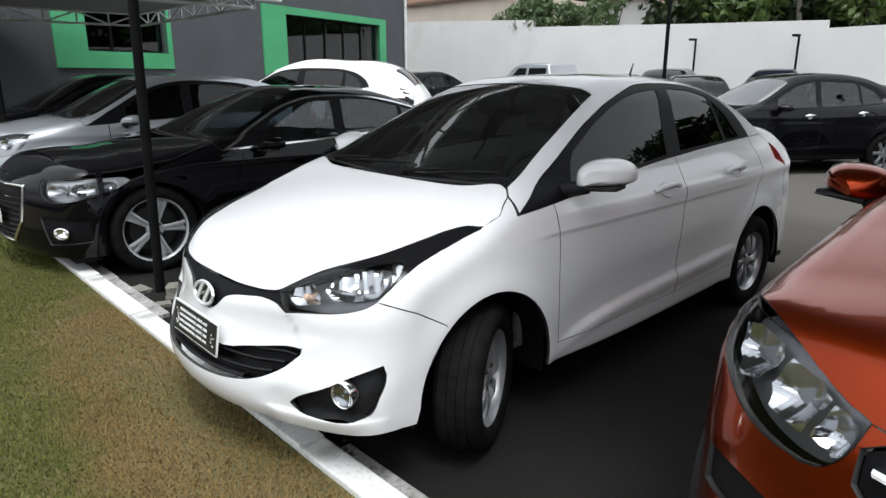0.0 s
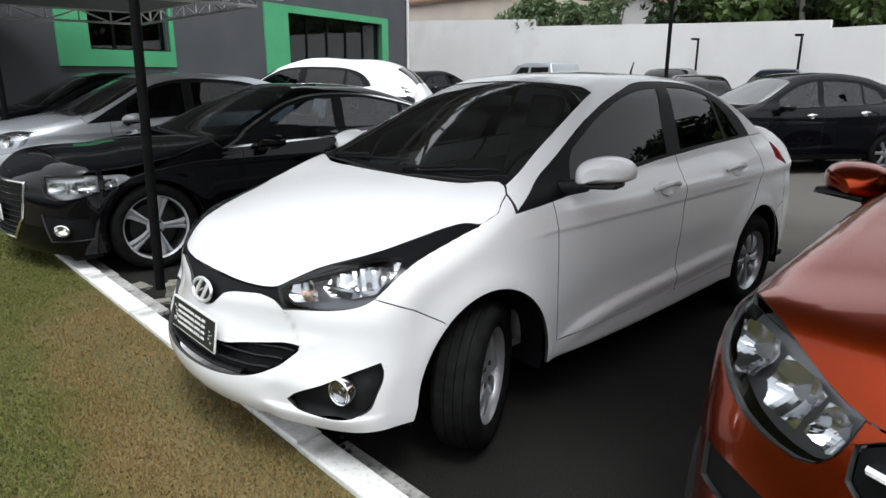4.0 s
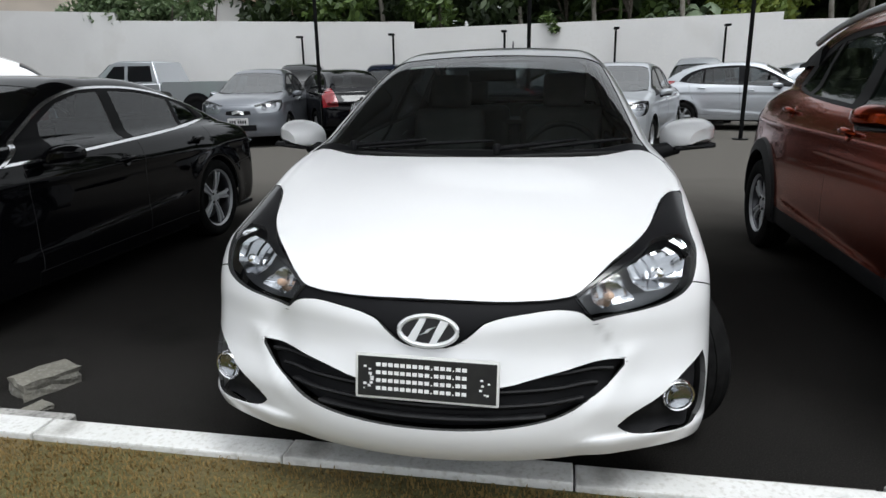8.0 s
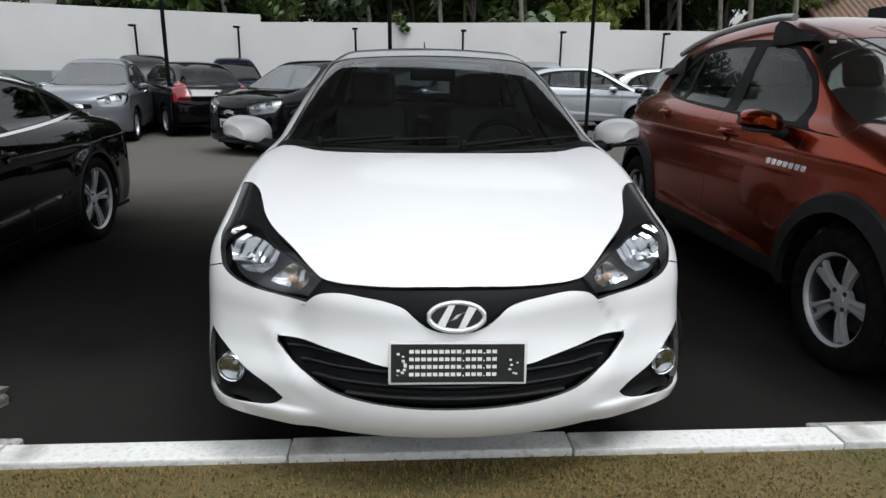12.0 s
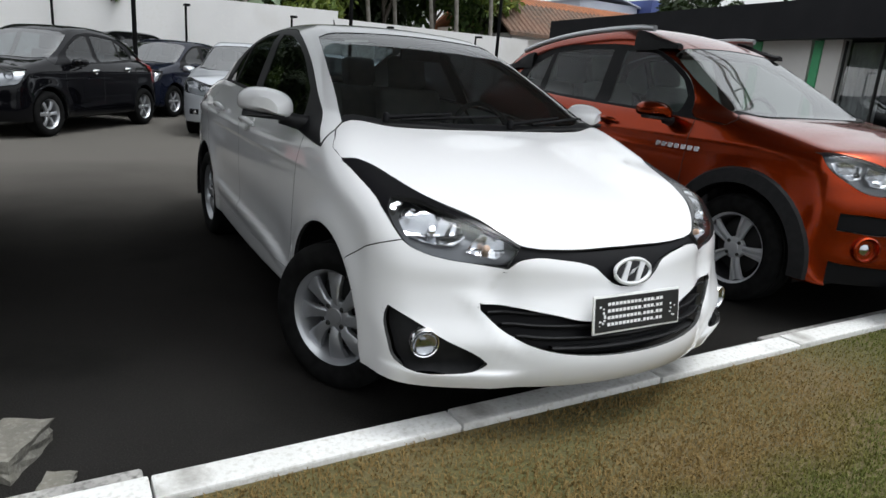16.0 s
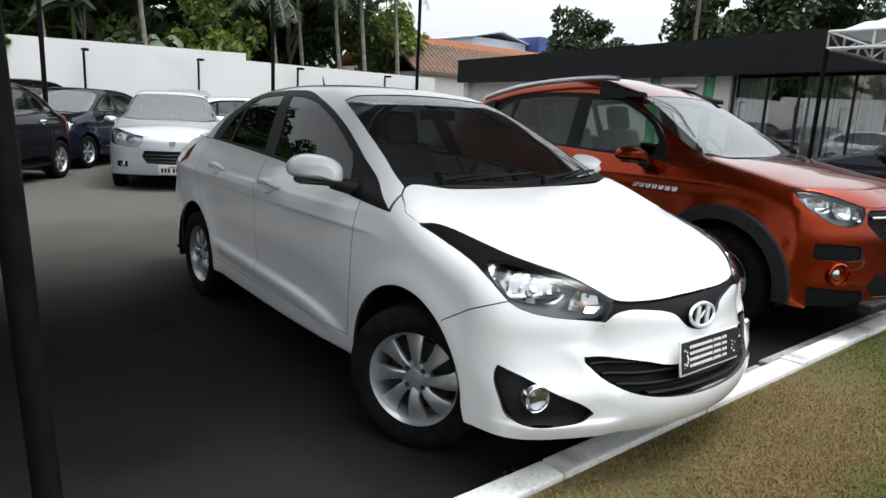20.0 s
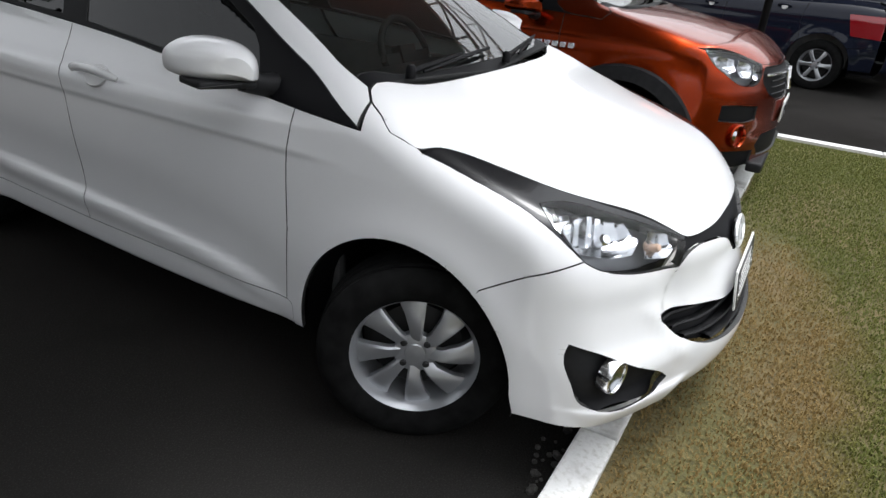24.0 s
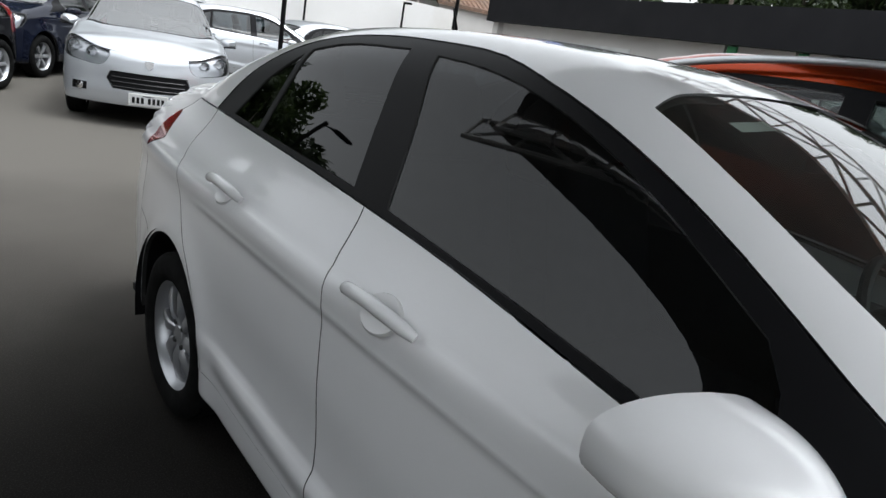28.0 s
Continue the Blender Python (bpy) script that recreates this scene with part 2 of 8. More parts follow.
def cut(sk, poly, co):
    """Splits a skin along a closed outline in the coordinates co: the part inside it, and the rest."""
    poly = np.array(poly, float)
    if not sk.F:
        return sk, sk
    A = co(sk.V)
    most = max(map(len, sk.F))
    ix = np.array([q + q[-1:] * (most - len(q)) for q in sk.F])
    near = ((A[ix].max(1) >= poly.min(0)) & (A[ix].min(1) <= poly.max(0))).all(1)
    if not near.all():
        far = sk.take(~near)
        a, b = cut(sk.take(near), poly, co)
        return a, Skin(np.vstack([b.V, far.V]), b.F + [[v + len(b.V) for v in q] for q in far.F])
    eps = 0.05 if np.abs(poly).max() > 12 else 6e-4
    V, F = [tuple(v) for v in sk.V], list(sk.F)
    C = [tuple(c) for c in co(sk.V)] if len(V) else []
    A = np.array(C)
    splits = {}
    lo = np.array([A[f].min(0) for f in F])
    hi = np.array([A[f].max(0) for f in F])
    for a, b in zip(poly, np.roll(poly, -1, 0)):
        d = b - a
        if d @ d < 1e-12:
            continue
        n = np.array((-d[1], d[0])) / math.hypot(*d)
        near = np.nonzero((lo <= np.maximum(a, b) + 1e-6).all(1) & (hi >= np.minimum(a, b) - 1e-6).all(1))[0]
        mids = {}
        for i in near:
            f = F[i]
            s = [(C[v][0] - a[0]) * n[0] + (C[v][1] - a[1]) * n[1] for v in f]
            if min(s) > -eps or max(s) < eps:
                continue
            one, two = [], []
            for k, v in enumerate(f):
                w, sv, sw = f[(k + 1) % len(f)], s[k], s[(k + 1) % len(f)]
                if sv >= -eps:
                    one.append(v)
                if sv <= eps:
                    two.append(v)
                if sv * sw < 0 and abs(sv) > eps and abs(sw) > eps:
                    key = (min(v, w), max(v, w))
                    if key not in mids:
                        t = sv / (sv - sw)
                        V.append(tuple(p + t * (q - p) for p, q in zip(V[v], V[w])))
                        C.append(tuple(p + t * (q - p) for p, q in zip(C[v], C[w])))
                        mids[key] = splits[key] = len(V) - 1
                    one.append(mids[key])
                    two.append(mids[key])
            if len(one) > 2 and len(two) > 2:
                F[i] = one
                F.append(two)
                for r, g in ((i, one), (None, two)):
                    q = np.array([C[v] for v in g])
                    if r is None:
                        lo, hi = np.vstack([lo, q.min(0)]), np.vstack([hi, q.max(0)])
                    else:
                        lo[r], hi[r] = q.min(0), q.max(0)
    for i, f in enumerate(F):
        k = 0
        while k < len(f):
            v, w = f[k], f[(k + 1) % len(f)]
            c = splits.get((min(v, w), max(v, w)))
            if c is not None and c not in f:
                f = f[:k + 1] + [c] + f[k + 1:]
            else:
                k += 1
        F[i] = f
    A = np.array(C)
    mid = np.array([A[f].mean(0) for f in F])
    within = inside(poly, mid)
    all_ = Skin(np.array(V), F)
    return all_.take(within), all_.take(~within)


def smooth(*pts, n=6):
    """Points along a smooth open line through pts."""
    p = np.array(pts, float)
    t = np.concatenate([[0], np.cumsum(np.maximum(np.linalg.norm(np.diff(p, axis=0), axis=1), 1e-6))])
    q = np.concatenate([np.linspace(t[i], t[i + 1], n, endpoint=False) for i in range(len(t) - 1)] + [t[-1:]])
    return np.stack([crv(*zip(t, p[:, k]))(q) for k in range(p.shape[1])], 1)


def arc(cy, cz, r, a0, a1, n=28):
    a = np.radians(np.linspace(a0, a1, n))
    return np.stack([cy + r * np.cos(a), cz + r * np.sin(a)], 1)


def seam_free(rim, W):
    """Leaves out border edges that lie on one another, where two pieces of a panel touch."""
    if len(rim) < 2:
        return rim
    A, B = W[[e[0][0] for e in rim]], W[[e[0][1] for e in rim]]
    D = B - A
    L = np.maximum((D * D).sum(1), 1e-12)
    M, U = (A + B) / 2, D / np.sqrt(L)[:, None]
    keep = []
    for i in range(len(rim)):
        t = np.clip(((M[i] - A) * D).sum(1) / L, 0, 1)
        r = A + D * t[:, None] - M[i]
        hit = ((r * r).sum(1) < 1e-7) & (U @ U[i] < -0.8)
        hit[i] = False
        if not hit.any():
            keep.append(rim[i])
    return keep


def panel(name, sk, f, mat, parent, sides="both", gap=0.0022, depth=0.016, off=0.0, label=""):
    """Makes the panel a mesh with its edges turned in. sides: both halves in one mesh, or one object a side."""
    if not sk.F:
        return []
    V = sk.V.copy()
    for _ in range(2):
        V -= f(V)[:, None] * grad(f, V)
    V[np.abs(sk.V[:, 0]) < 1e-5, 0] = 0
    N = grad(f, V)
    V = V + N * off
    made = []
    for side in (("b",) if sides == "both" else ("r", "l")):
        if side == "b":
            W = np.vstack([V, V * (-1, 1, 1)])
            K = np.vstack([N, N * (-1, 1, 1)])
            F = list(sk.F) + [[v + len(V) for v in f_[::-1]] for f_ in sk.F]
        elif side == "l":
            W, K, F = V, N, sk.F
        else:
            W, K, F = V * (-1, 1, 1), N * (-1, 1, 1), [f_[::-1] for f_ in sk.F]
        keys, at, rem = {}, [], []
        for i, v in enumerate(np.round(W, 5)):
            k = tuple(v + 0.0)
            if k not in keys:
                keys[k] = len(rem)
                rem.append(i)
            at.append(keys[k])
        W, K = W[rem], K[rem]
        G, turn = [], 0.0
        for f_ in F:
            g = [at[v] for v in f_]
            g = [v for i, v in enumerate(g) if v != g[i - 1]]
            if len(set(g)) > 2:
                G.append(g)
        for g in G[::max(1, len(G) // 40)]:
            c = W[g]
            turn += np.cross(c, np.roll(c, -1, 0)).sum(0) @ K[g].sum(0) / len(g)
        if turn < 0:
            G = [g[::-1] for g in G]
        edges = {}
        for g in G:
            for i, v in enumerate(g):
                e = (g[i - 1], v)
                k = (min(e), max(e))
                edges[k] = None if k in edges else (e, g)
        rim = seam_free([e for e in edges.values() if e], W)
        push = np.zeros_like(W)
        for (a, b), g in rim:
            q = np.cross(K[a], W[b] - W[a])
            q /= max(np.linalg.norm(q), 1e-9)
            push[a] += q
            push[b] += q
        ln = np.linalg.norm(push, axis=1)
        push[ln > 0] /= ln[ln > 0][:, None]
        W = W + push * gap
        ring = sorted({v for (a, b), g in rim for v in (a, b)})
        low = {v: len(W) + i for i, v in enumerate(ring)}
        W2 = np.vstack([W, W[ring] - K[ring] * depth]) if ring and depth else W
        faces = list(G)
        if depth:
            faces += [[b, a, low[a], low[b]] for (a, b), g in rim]
        me = bpy.data.meshes.new(name)
        me.from_pydata(W2.tolist(), [], faces)
        me.polygons.foreach_set("use_smooth", np.ones(len(me.polygons), bool))
        loops = []
        for i, g in enumerate(faces):
            loops += [K[v].tolist() if i < len(G) else (0, 0, 0) for v in g]
        if len(loops) == len(me.loops):
            me.normals_split_custom_set(loops)
        me.materials.append(mat)
        if depth and len(faces) > len(G):
            # turned-in edges coloured near-black, so the gaps read as shaded
            me.materials.append(M_EDGESHADE)
            me.polygons.foreach_set("material_index", np.array([0] * len(G) + [1] * (len(faces) - len(G)), np.int32))
        ob = new(name, me)
        ob.parent = parent
        if label:
            ob["label"] = label
        made.append(ob)
    return made


def shrink(poly, d):
    """An outline moved inwards by d."""
    p = np.array(poly, float)
    a, b = p - np.roll(p, 1, 0), np.roll(p, -1, 0) - p
    t = a / np.maximum(np.linalg.norm(a, axis=1), 1e-9)[:, None] + b / np.maximum(np.linalg.norm(b, axis=1), 1e-9)[:, None]
    n = np.stack([-t[:, 1], t[:, 0]], 1)
    n /= np.maximum(np.linalg.norm(n, axis=1), 1e-9)[:, None]
    area = (p[:, 0] * np.roll(p[:, 1], -1) - p[:, 1] * np.roll(p[:, 0], -1)).sum()
    return p + n * d * (1 if area > 0 else -1)


def part(name, bm, mat, parent=None, label="", flat=False):
    """Links a bmesh as one mesh object under a thing or a part."""
    me = bpy.data.meshes.new(name)
    bm.to_mesh(me)
    bm.free()
    if not flat:
        me.polygons.foreach_set("use_smooth", np.ones(len(me.polygons), bool))
        me.set_sharp_from_angle(angle=radians(38))
    me.materials.append(mat)
    ob = new(name, me)
    if parent:
        ob.parent = parent
    if label:
        ob["label"] = label
    return ob


def box_bm(x0, x1, y0, y1, z0, z1, bev=0.0, seg=2):
    bm = bmesh.new()
    bmesh.ops.create_cube(bm, size=1)
    for v in bm.verts:
        v.co = ((x0 + x1) / 2 + v.co.x * (x1 - x0), (y0 + y1) / 2 + v.co.y * (y1 - y0), (z0 + z1) / 2 + v.co.z * (z1 - z0))
    if bev:
        bmesh.ops.bevel(bm, geom=bm.edges[:], offset=bev, segments=seg, profile=0.6, affect="EDGES")
    return bm


def add_box(bm, x0, x1, y0, y1, z0, z1, m=None):
    r = bmesh.ops.create_cube(bm, size=1)
    for v in r["verts"]:
        v.co = ((x0 + x1) / 2 + v.co.x * (x1 - x0), (y0 + y1) / 2 + v.co.y * (y1 - y0), (z0 + z1) / 2 + v.co.z * (z1 - z0))
        if m:
            v.co = m @ v.co
    return bm


def lathe(profile, n=32, axis="x", cap=False):
    """Turns (radius, along) points round an axis."""
    bm = bmesh.new()
    rings = []
    for r, a in profile:
        ring = []
        for i in range(n):
            t = 2 * math.pi * i / n
            c, s_ = r * math.cos(t), r * math.sin(t)
            ring.append(bm.verts.new((a, c, s_) if axis == "x" else (c, a, s_) if axis == "y" else (c, s_, a)))
        rings.append(ring)
    for p, q in zip(rings, rings[1:]):
        for i in range(n):
            j = (i + 1) % n
            bm.faces.new((p[i], p[j], q[j], q[i]))
    if cap:
        bm.faces.new(rings[0][::-1])
        bm.faces.new(rings[-1])
    bmesh.ops.recalc_face_normals(bm, faces=bm.faces[:])
    return bm


def tube(pts, r, n=8, closed=False):
    """A round rod along points."""
    bm = bmesh.new()
    p = [Vector(q) for q in pts]
    rings = []
    for i, c in enumerate(p):
        a, b = p[i - 1] if (i or closed) else c, p[(i + 1) % len(p)] if (i + 1 < len(p) or closed) else c
        d = (b - a).normalized()
        u = d.cross(Vector((0, 0, 1)))
        u = u.normalized() if u.length > 1e-4 else Vector((1, 0, 0))
        w = u.cross(d)
        rr = r[i] if isinstance(r, (list, tuple)) else r
        rings.append([bm.verts.new(c + u * rr * math.cos(2 * math.pi * k / n) + w * rr * math.sin(2 * math.pi * k / n)) for k in range(n)])
    for s_, e in zip(rings, rings[1:] + (rings[:1] if closed else [])):
        for k in range(n):
            bm.faces.new((s_[k], s_[(k + 1) % n], e[(k + 1) % n], e[k]))
    if not closed:
        bm.faces.new(rings[0][::-1])
        bm.faces.new(rings[-1])
    bmesh.ops.recalc_face_normals(bm, faces=bm.faces[:])
    return bm


def prism(pts, thick, bev=0.0):
    """A flat outline in x and z, front face at y = 0, thick along +y."""
    bm = bmesh.new()
    a = [bm.verts.new((x, 0, z)) for x, z in pts]
    b = [bm.verts.new((x, thick, z)) for x, z in pts]
    bm.faces.new(a)
    bm.faces.new(b[::-1])
    for i in range(len(a)):
        j = (i + 1) % len(a)
        bm.faces.new((a[j], a[i], b[i], b[j]))
    bmesh.ops.recalc_face_normals(bm, faces=bm.faces[:])
    if bev:
        bmesh.ops.bevel(bm, geom=[e for e in bm.edges if not e.is_boundary], offset=bev, segments=2, affect="EDGES")
    return bm


def wheel(car, m, R, rim, wide, style, n, mats, label=""):
    """A wheel that faces +x at the pose m under a car: rim with tyre, spokes, cap, nuts and brake disc as its pieces."""
    metal, tyre_mat, dark = mats
    hw = wide / 2
    bm = lathe([(rim + 0.004, -hw * 0.9), (rim - 0.012, -hw * 0.85), (rim - 0.02, -hw * 0.1), (rim - 0.016, hw * 0.45), (rim - 0.006, hw * 0.72), (rim + 0.006, hw * 0.86), (rim + 0.008, hw * 0.80)], 40)
    w = part("wheel", bm, M_DARKALLOY if style == "twin" else metal, car, label)
    if style == "twin":
        part("rim_lip", lathe([(rim + 0.009, hw * 0.80), (rim + 0.007, hw * 0.88), (rim - 0.005, hw * 0.80), (rim - 0.010, hw * 0.68)], 40), metal, w, "bright rim lip")
    w.matrix_basis = m
    sw = R - rim
    bm = lathe([(rim, -hw * 0.88), (rim + sw * 0.25, -hw * 1.0), (rim + sw * 0.6, -hw * 1.02), (R - 0.012, -hw * 0.88), (R - 0.003, -hw * 0.72)] +
               [q for a in (-0.42, -0.02, 0.38) for q in ((R, hw * (a - 0.26)), (R, hw * (a + 0.10)), (R - 0.007, hw * (a + 0.12)), (R - 0.007, hw * (a + 0.16)))] +
               [(R - 0.003, hw * 0.72), (R - 0.012, hw * 0.88), (rim + sw * 0.6, hw * 1.02), (rim + sw * 0.3, hw * 1.0), (rim + 0.008, hw * 0.9), (rim + 0.002, hw * 0.84)], 44)
    part("tyre", bm, tyre_mat, w, "black rubber tyre")
    bm = lathe([(0.0, -0.005), (rim * 0.72, -0.005), (rim * 0.72, -0.02), (0.0, -0.02)], 28)
    part("brake_disc", bm, dark, w, "dark grey brake disc")
    bm = lathe([(rim - 0.02, -hw * 0.8), (0.01, -hw * 0.8)], 28)
    part("wheel_back", bm, dark, w)
    face = hw * 0.55
    for i in range(n):
        a = 2 * math.pi * i / n
        bm = bmesh.new()
        rows = []
        if style == "fan":
            prof = [(0.045, 0.017, 0.0, 0.0), (rim * 0.42, 0.020, 0.012, 0.0), (rim * 0.7, 0.030, 0.008, 0.05), (rim - 0.022, 0.040, -0.002, 0.09), (rim - 0.010, 0.042, -0.006, 0.10)]
        elif style == "twin":
            prof = [(0.045, 0.020, -0.006, 0), (rim * 0.5, 0.026, 0.006, 0), (rim * 0.8, 0.036, 0.006, 0), (rim - 0.01, 0.048, 0.002, 0)]
        else:
            prof = [(0.04, 0.024, 0.0, 0), (rim * 0.5, 0.022, 0.012, 0), (rim * 0.8, 0.026, 0.008, 0), (rim - 0.01, 0.032, 0.0, 0)]
        for r, h, o, tw in prof:
            c, s_ = math.cos(a + tw), math.sin(a + tw)
            def at(t, ax):
                return bm.verts.new((ax, r * c - t * s_, r * s_ + t * c))
            if style == "twin":
                row = [at(-h, face + o - 0.02), at(-h, face + o), at(-h * 0.45, face + o + 0.004), at(-h * 0.3, face + o - 0.018), at(h * 0.3, face + o - 0.018), at(h * 0.45, face + o + 0.004), at(h, face + o), at(h, face + o - 0.02)]
            else:
                row = [at(-h, face + o - 0.022), at(-h, face + o - 0.003), at(-h * 0.7, face + o + 0.002), at(h * 0.7, face + o - 0.003), at(h, face + o - 0.008), at(h, face + o - 0.028)]
            rows.append(row)
        for p, q in zip(rows, rows[1:]):
            for k in range(len(p) - 1):
                bm.faces.new((p[k], p[k + 1], q[k + 1], q[k]))
        bmesh.ops.recalc_face_normals(bm, faces=bm.faces[:])
        part("spoke", bm, metal, w)
    bm = lathe([(0.066, face - 0.03), (0.066, face - 0.004), (0.058, face), (0.034, face), (0.031, face + 0.004), (0.0, face + 0.007)], 24)
    part("hub_cap", bm, metal, w)
    for i in range(4):
        a = 2 * math.pi * (i + 0.5) / 4
        bm = lathe([(0.0115, face - 0.012), (0.0115, face + 0.004), (0.008, face + 0.008), (0.0, face + 0.008)], 8)
        for v in bm.verts:
            v.co.y += 0.05 * math.cos(a)
            v.co.z += 0.05 * math.sin(a)
        part("wheel_nut", bm, dark, w)
    return w


def build_body(car, s, P, paint, M, fine=1.0):
    """All panels of a car from its form s and its outlines P. M: the other materials."""
    f = car_field(s)
    y0 = P["y0"]
    FAN = fan(y0)
    yr = P["yrear"]
    he, hr = smooth(*P["hood_edge"], n=5), smooth(*P["hood_rear"], n=5)
    lie = shoot(f, np.stack([he[:, 0], he[:, 1], 0 * he[:, 0] + 0.45], 1), np.tile((0.0, 0.0, 1.0), (len(he), 1)))[:, 2]
    if P.get("hug"):
        he[:, 2] += np.clip(lie - he[:, 2], -0.06, 0.06) * step(he[:, 1], y0 * 0.12, y0 * 0.25)
    fanpt = lambda q: FAN(np.array(q))
    out = {}
    # front
    na, nz = int(74 * fine), int(62 * fine)
    front = sheet(f, np.radians(np.linspace(0, 104, na)), np.linspace(0.195, P["ztop"], nz),
                  lambda u, v: (np.stack([0 * u, 0 * u + y0, v], 1), np.stack([np.sin(u), -np.cos(u), 0 * u], 1)))
    yy = np.linspace(-0.3, yr + 0.4, 60)
    ground_line = np.vstack([np.stack([yy, s["floor"](yy) + 0.012], 1), [(yr + 0.4, 3), (-0.3, 3)]])
    front, _ = cut(front, ground_line, SIDE)
    hf = fanpt(he)
    _, front = cut(front, np.vstack([[(-3, hf[0][1])], hf, [(hf[-1][0] + 2, 130), (-3, 130)]]), FAN)
    for key, poly in P["front_cut"]:
        out[key], front = cut(front, poly, FAN)
    c, z, r, lo = P["arch_f"]
    seam = P["seam"]
    a1 = math.degrees(math.atan2(seam[-1][1] - z, seam[-1][0] - c))
    edge = c - r + P.get("bump_lo", lo)
    bumper_line = np.vstack([[(-1, -1), (edge, -1), (edge, z - 0.08)], arc(c, z, r, 178, a1, 16), seam[::-1], [(seam[0][0], 2), (-1, 2)]])
    out["bumper"], _ = cut(front, bumper_line, SIDE)
    # hood
    hood = sheet(f, np.linspace(0, P["hood_w"], int(34 * fine)), np.linspace(P["hood_y0"], P["hood_y1"], int(56 * fine)),
                 lambda u, v: (np.stack([u, v, 0 * u + 0.45], 1), np.stack([0 * u, 0 * u, 0 * u + 1], 1)))
    hood_poly = np.vstack([[(-0.2, he[0][1])], he[:, :2], hr[:, :2], [(-0.2, hr[-1][1])]])
    out["hood"], _ = cut(hood, hood_poly, TOP)
    # sides
    side = sheet(f, np.linspace(0.2, yr + 0.02, int(150 * fine)), np.linspace(0.19, P["zside"], int(66 * fine)),
                 lambda u, v: (np.stack([0 * u, u, v], 1), np.stack([0 * u + 1, 0 * u, 0 * u], 1)))
    wedge = [(-0.2, yr - 1.0), (0.0, yr - 1.0), (1.1, yr - 0.08), (1.1, yr + 2), (-0.2, yr + 2)]
    _, side = cut(side, wedge, TOP)
    side, _ = cut(side, ground_line, SIDE)
    belt = smooth(*P["belt"], n=4)
    top_line = np.vstack([P["fender_top"], belt, [(yr + 1, belt[-1][1])]])
    side, _ = cut(side, np.vstack([top_line, [(yr + 1, -1), (top_line[0][0], -1)]]), SIDE)
    for k in ("arch_f", "arch_r"):
        c, z, r, lo = P[k]
        _, side = cut(side, np.vstack([arc(c, z, r, -4, 184, 34), [(c - r + lo, -1), (c + r - lo, -1)]]), SIDE)
    for key, poly in P["side_cut"]:
        out[key], side = cut(side, poly, SIDE)
    out["quarter"] = side
    # rear
    rear = sheet(f, np.linspace(0, 0.9, int(26 * fine)), np.linspace(0.26, P["zrear"], int(30 * fine)),
                 lambda u, v: (np.stack([u * 0.82, 0 * u + yr - 0.7, v], 1), np.stack([u * 0.15, 0 * u + 1, 0 * u], 1)))
    rear, _ = cut(rear, wedge, TOP)
    for key, poly in P.get("rear_cut", ()):
        out[key], rear = cut(rear, poly, lambda V: V[:, [0, 2]])
    out["rear_panel"] = rear
    # cabin
    cab = sheet(f, np.linspace(P["cab0"], yr - 0.12, int(120 * fine)), np.radians(np.concatenate([np.linspace(-8, 60, int(56 * fine)), np.linspace(62, 90, int(16 * fine))])),
                lambda u, v: (np.stack([0 * u, u, 0 * u + P["zax"]], 1), np.stack([np.cos(v), 0 * u, np.sin(v)], 1)))
    _, cab = cut(cab, np.vstack([P["pillar_foot"], belt, [(yr + 1, belt[-1][1]), (yr + 1, -1), (P["pillar_foot"][0][0], -1)]]), SIDE)
    ws = np.vstack([smooth(*P["ws_side"], n=5), smooth(*P["ws_top"], n=4)[1:]])
    cowl = hr[:, :2] + np.array((0, 0.005))
    _, cab = cut(cab, np.vstack([[(-0.2, -1), (0.98, -1), (0.98, cowl[0][1]), cowl[0]], ws, [(-0.2, ws[-1][1])]]), TOP)
    for key, poly in P["cab_cut"]:
        out[key], cab = cut(cab, poly, SIDE)
    if P.get("ring"):
        out["window_frame"], out["window_trim"] = cut(out["window_frame"], shrink(dict(P["cab_cut"])["window_frame"], P["ring"]), SIDE)
    for key, poly in P["roof_cut"]:
        out[key], cab = cut(cab, poly, TOP)
    out["roof"] = cab
    # windscreen
    scr = sheet(f, np.linspace(0, 0.85, int(26 * fine)), np.linspace(cowl[:, 1].min() - 0.05, ws[:, 1].max() + 0.05, int(40 * fine)),
                lambda u, v: (np.stack([u, v, 0 * u + P["zax"] - 0.25], 1), np.stack([0 * u, 0 * u, 0 * u + 1], 1)))
    scr, _ = cut(scr, np.vstack([cowl, ws, [(-0.2, ws[-1][1]), (-0.2, cowl[-1][1])]][:1] + [ws, [(-0.2, ws[-1][1]), (-0.2, cowl[-1][1])], cowl[::-1]]), TOP)
    cwid = P.get("cowl", 0.055)
    strip = np.vstack([cowl, (cowl + (0, cwid))[::-1]])
    out["cowl"], scr = cut(scr, np.vstack([[(cowl[0][0] + .1, cowl[0][1])], cowl, [(-0.2, cowl[-1][1]), (-0.2, cowl[-1][1] + cwid)], (cowl + (0, cwid))[::-1], [(cowl[0][0] + .1, cowl[0][1] + cwid)]]), TOP)
    out["windscreen"] = scr
    made = {}
    for key, sk in out.items():
        name, mat, sides, off, label = P["looks"].get(key, (key, "paint", "both", 0, ""))
        if name is None:
            continue
        made[key] = panel(name, sk, f, paint if mat == "paint" else M[mat], car, sides, off=off, label=label, gap=P.get("gap", 0.0022) if mat in ("paint", "trim") else 0.0005, depth=0.016 if mat != "glass" else 0.004)
    return f, made


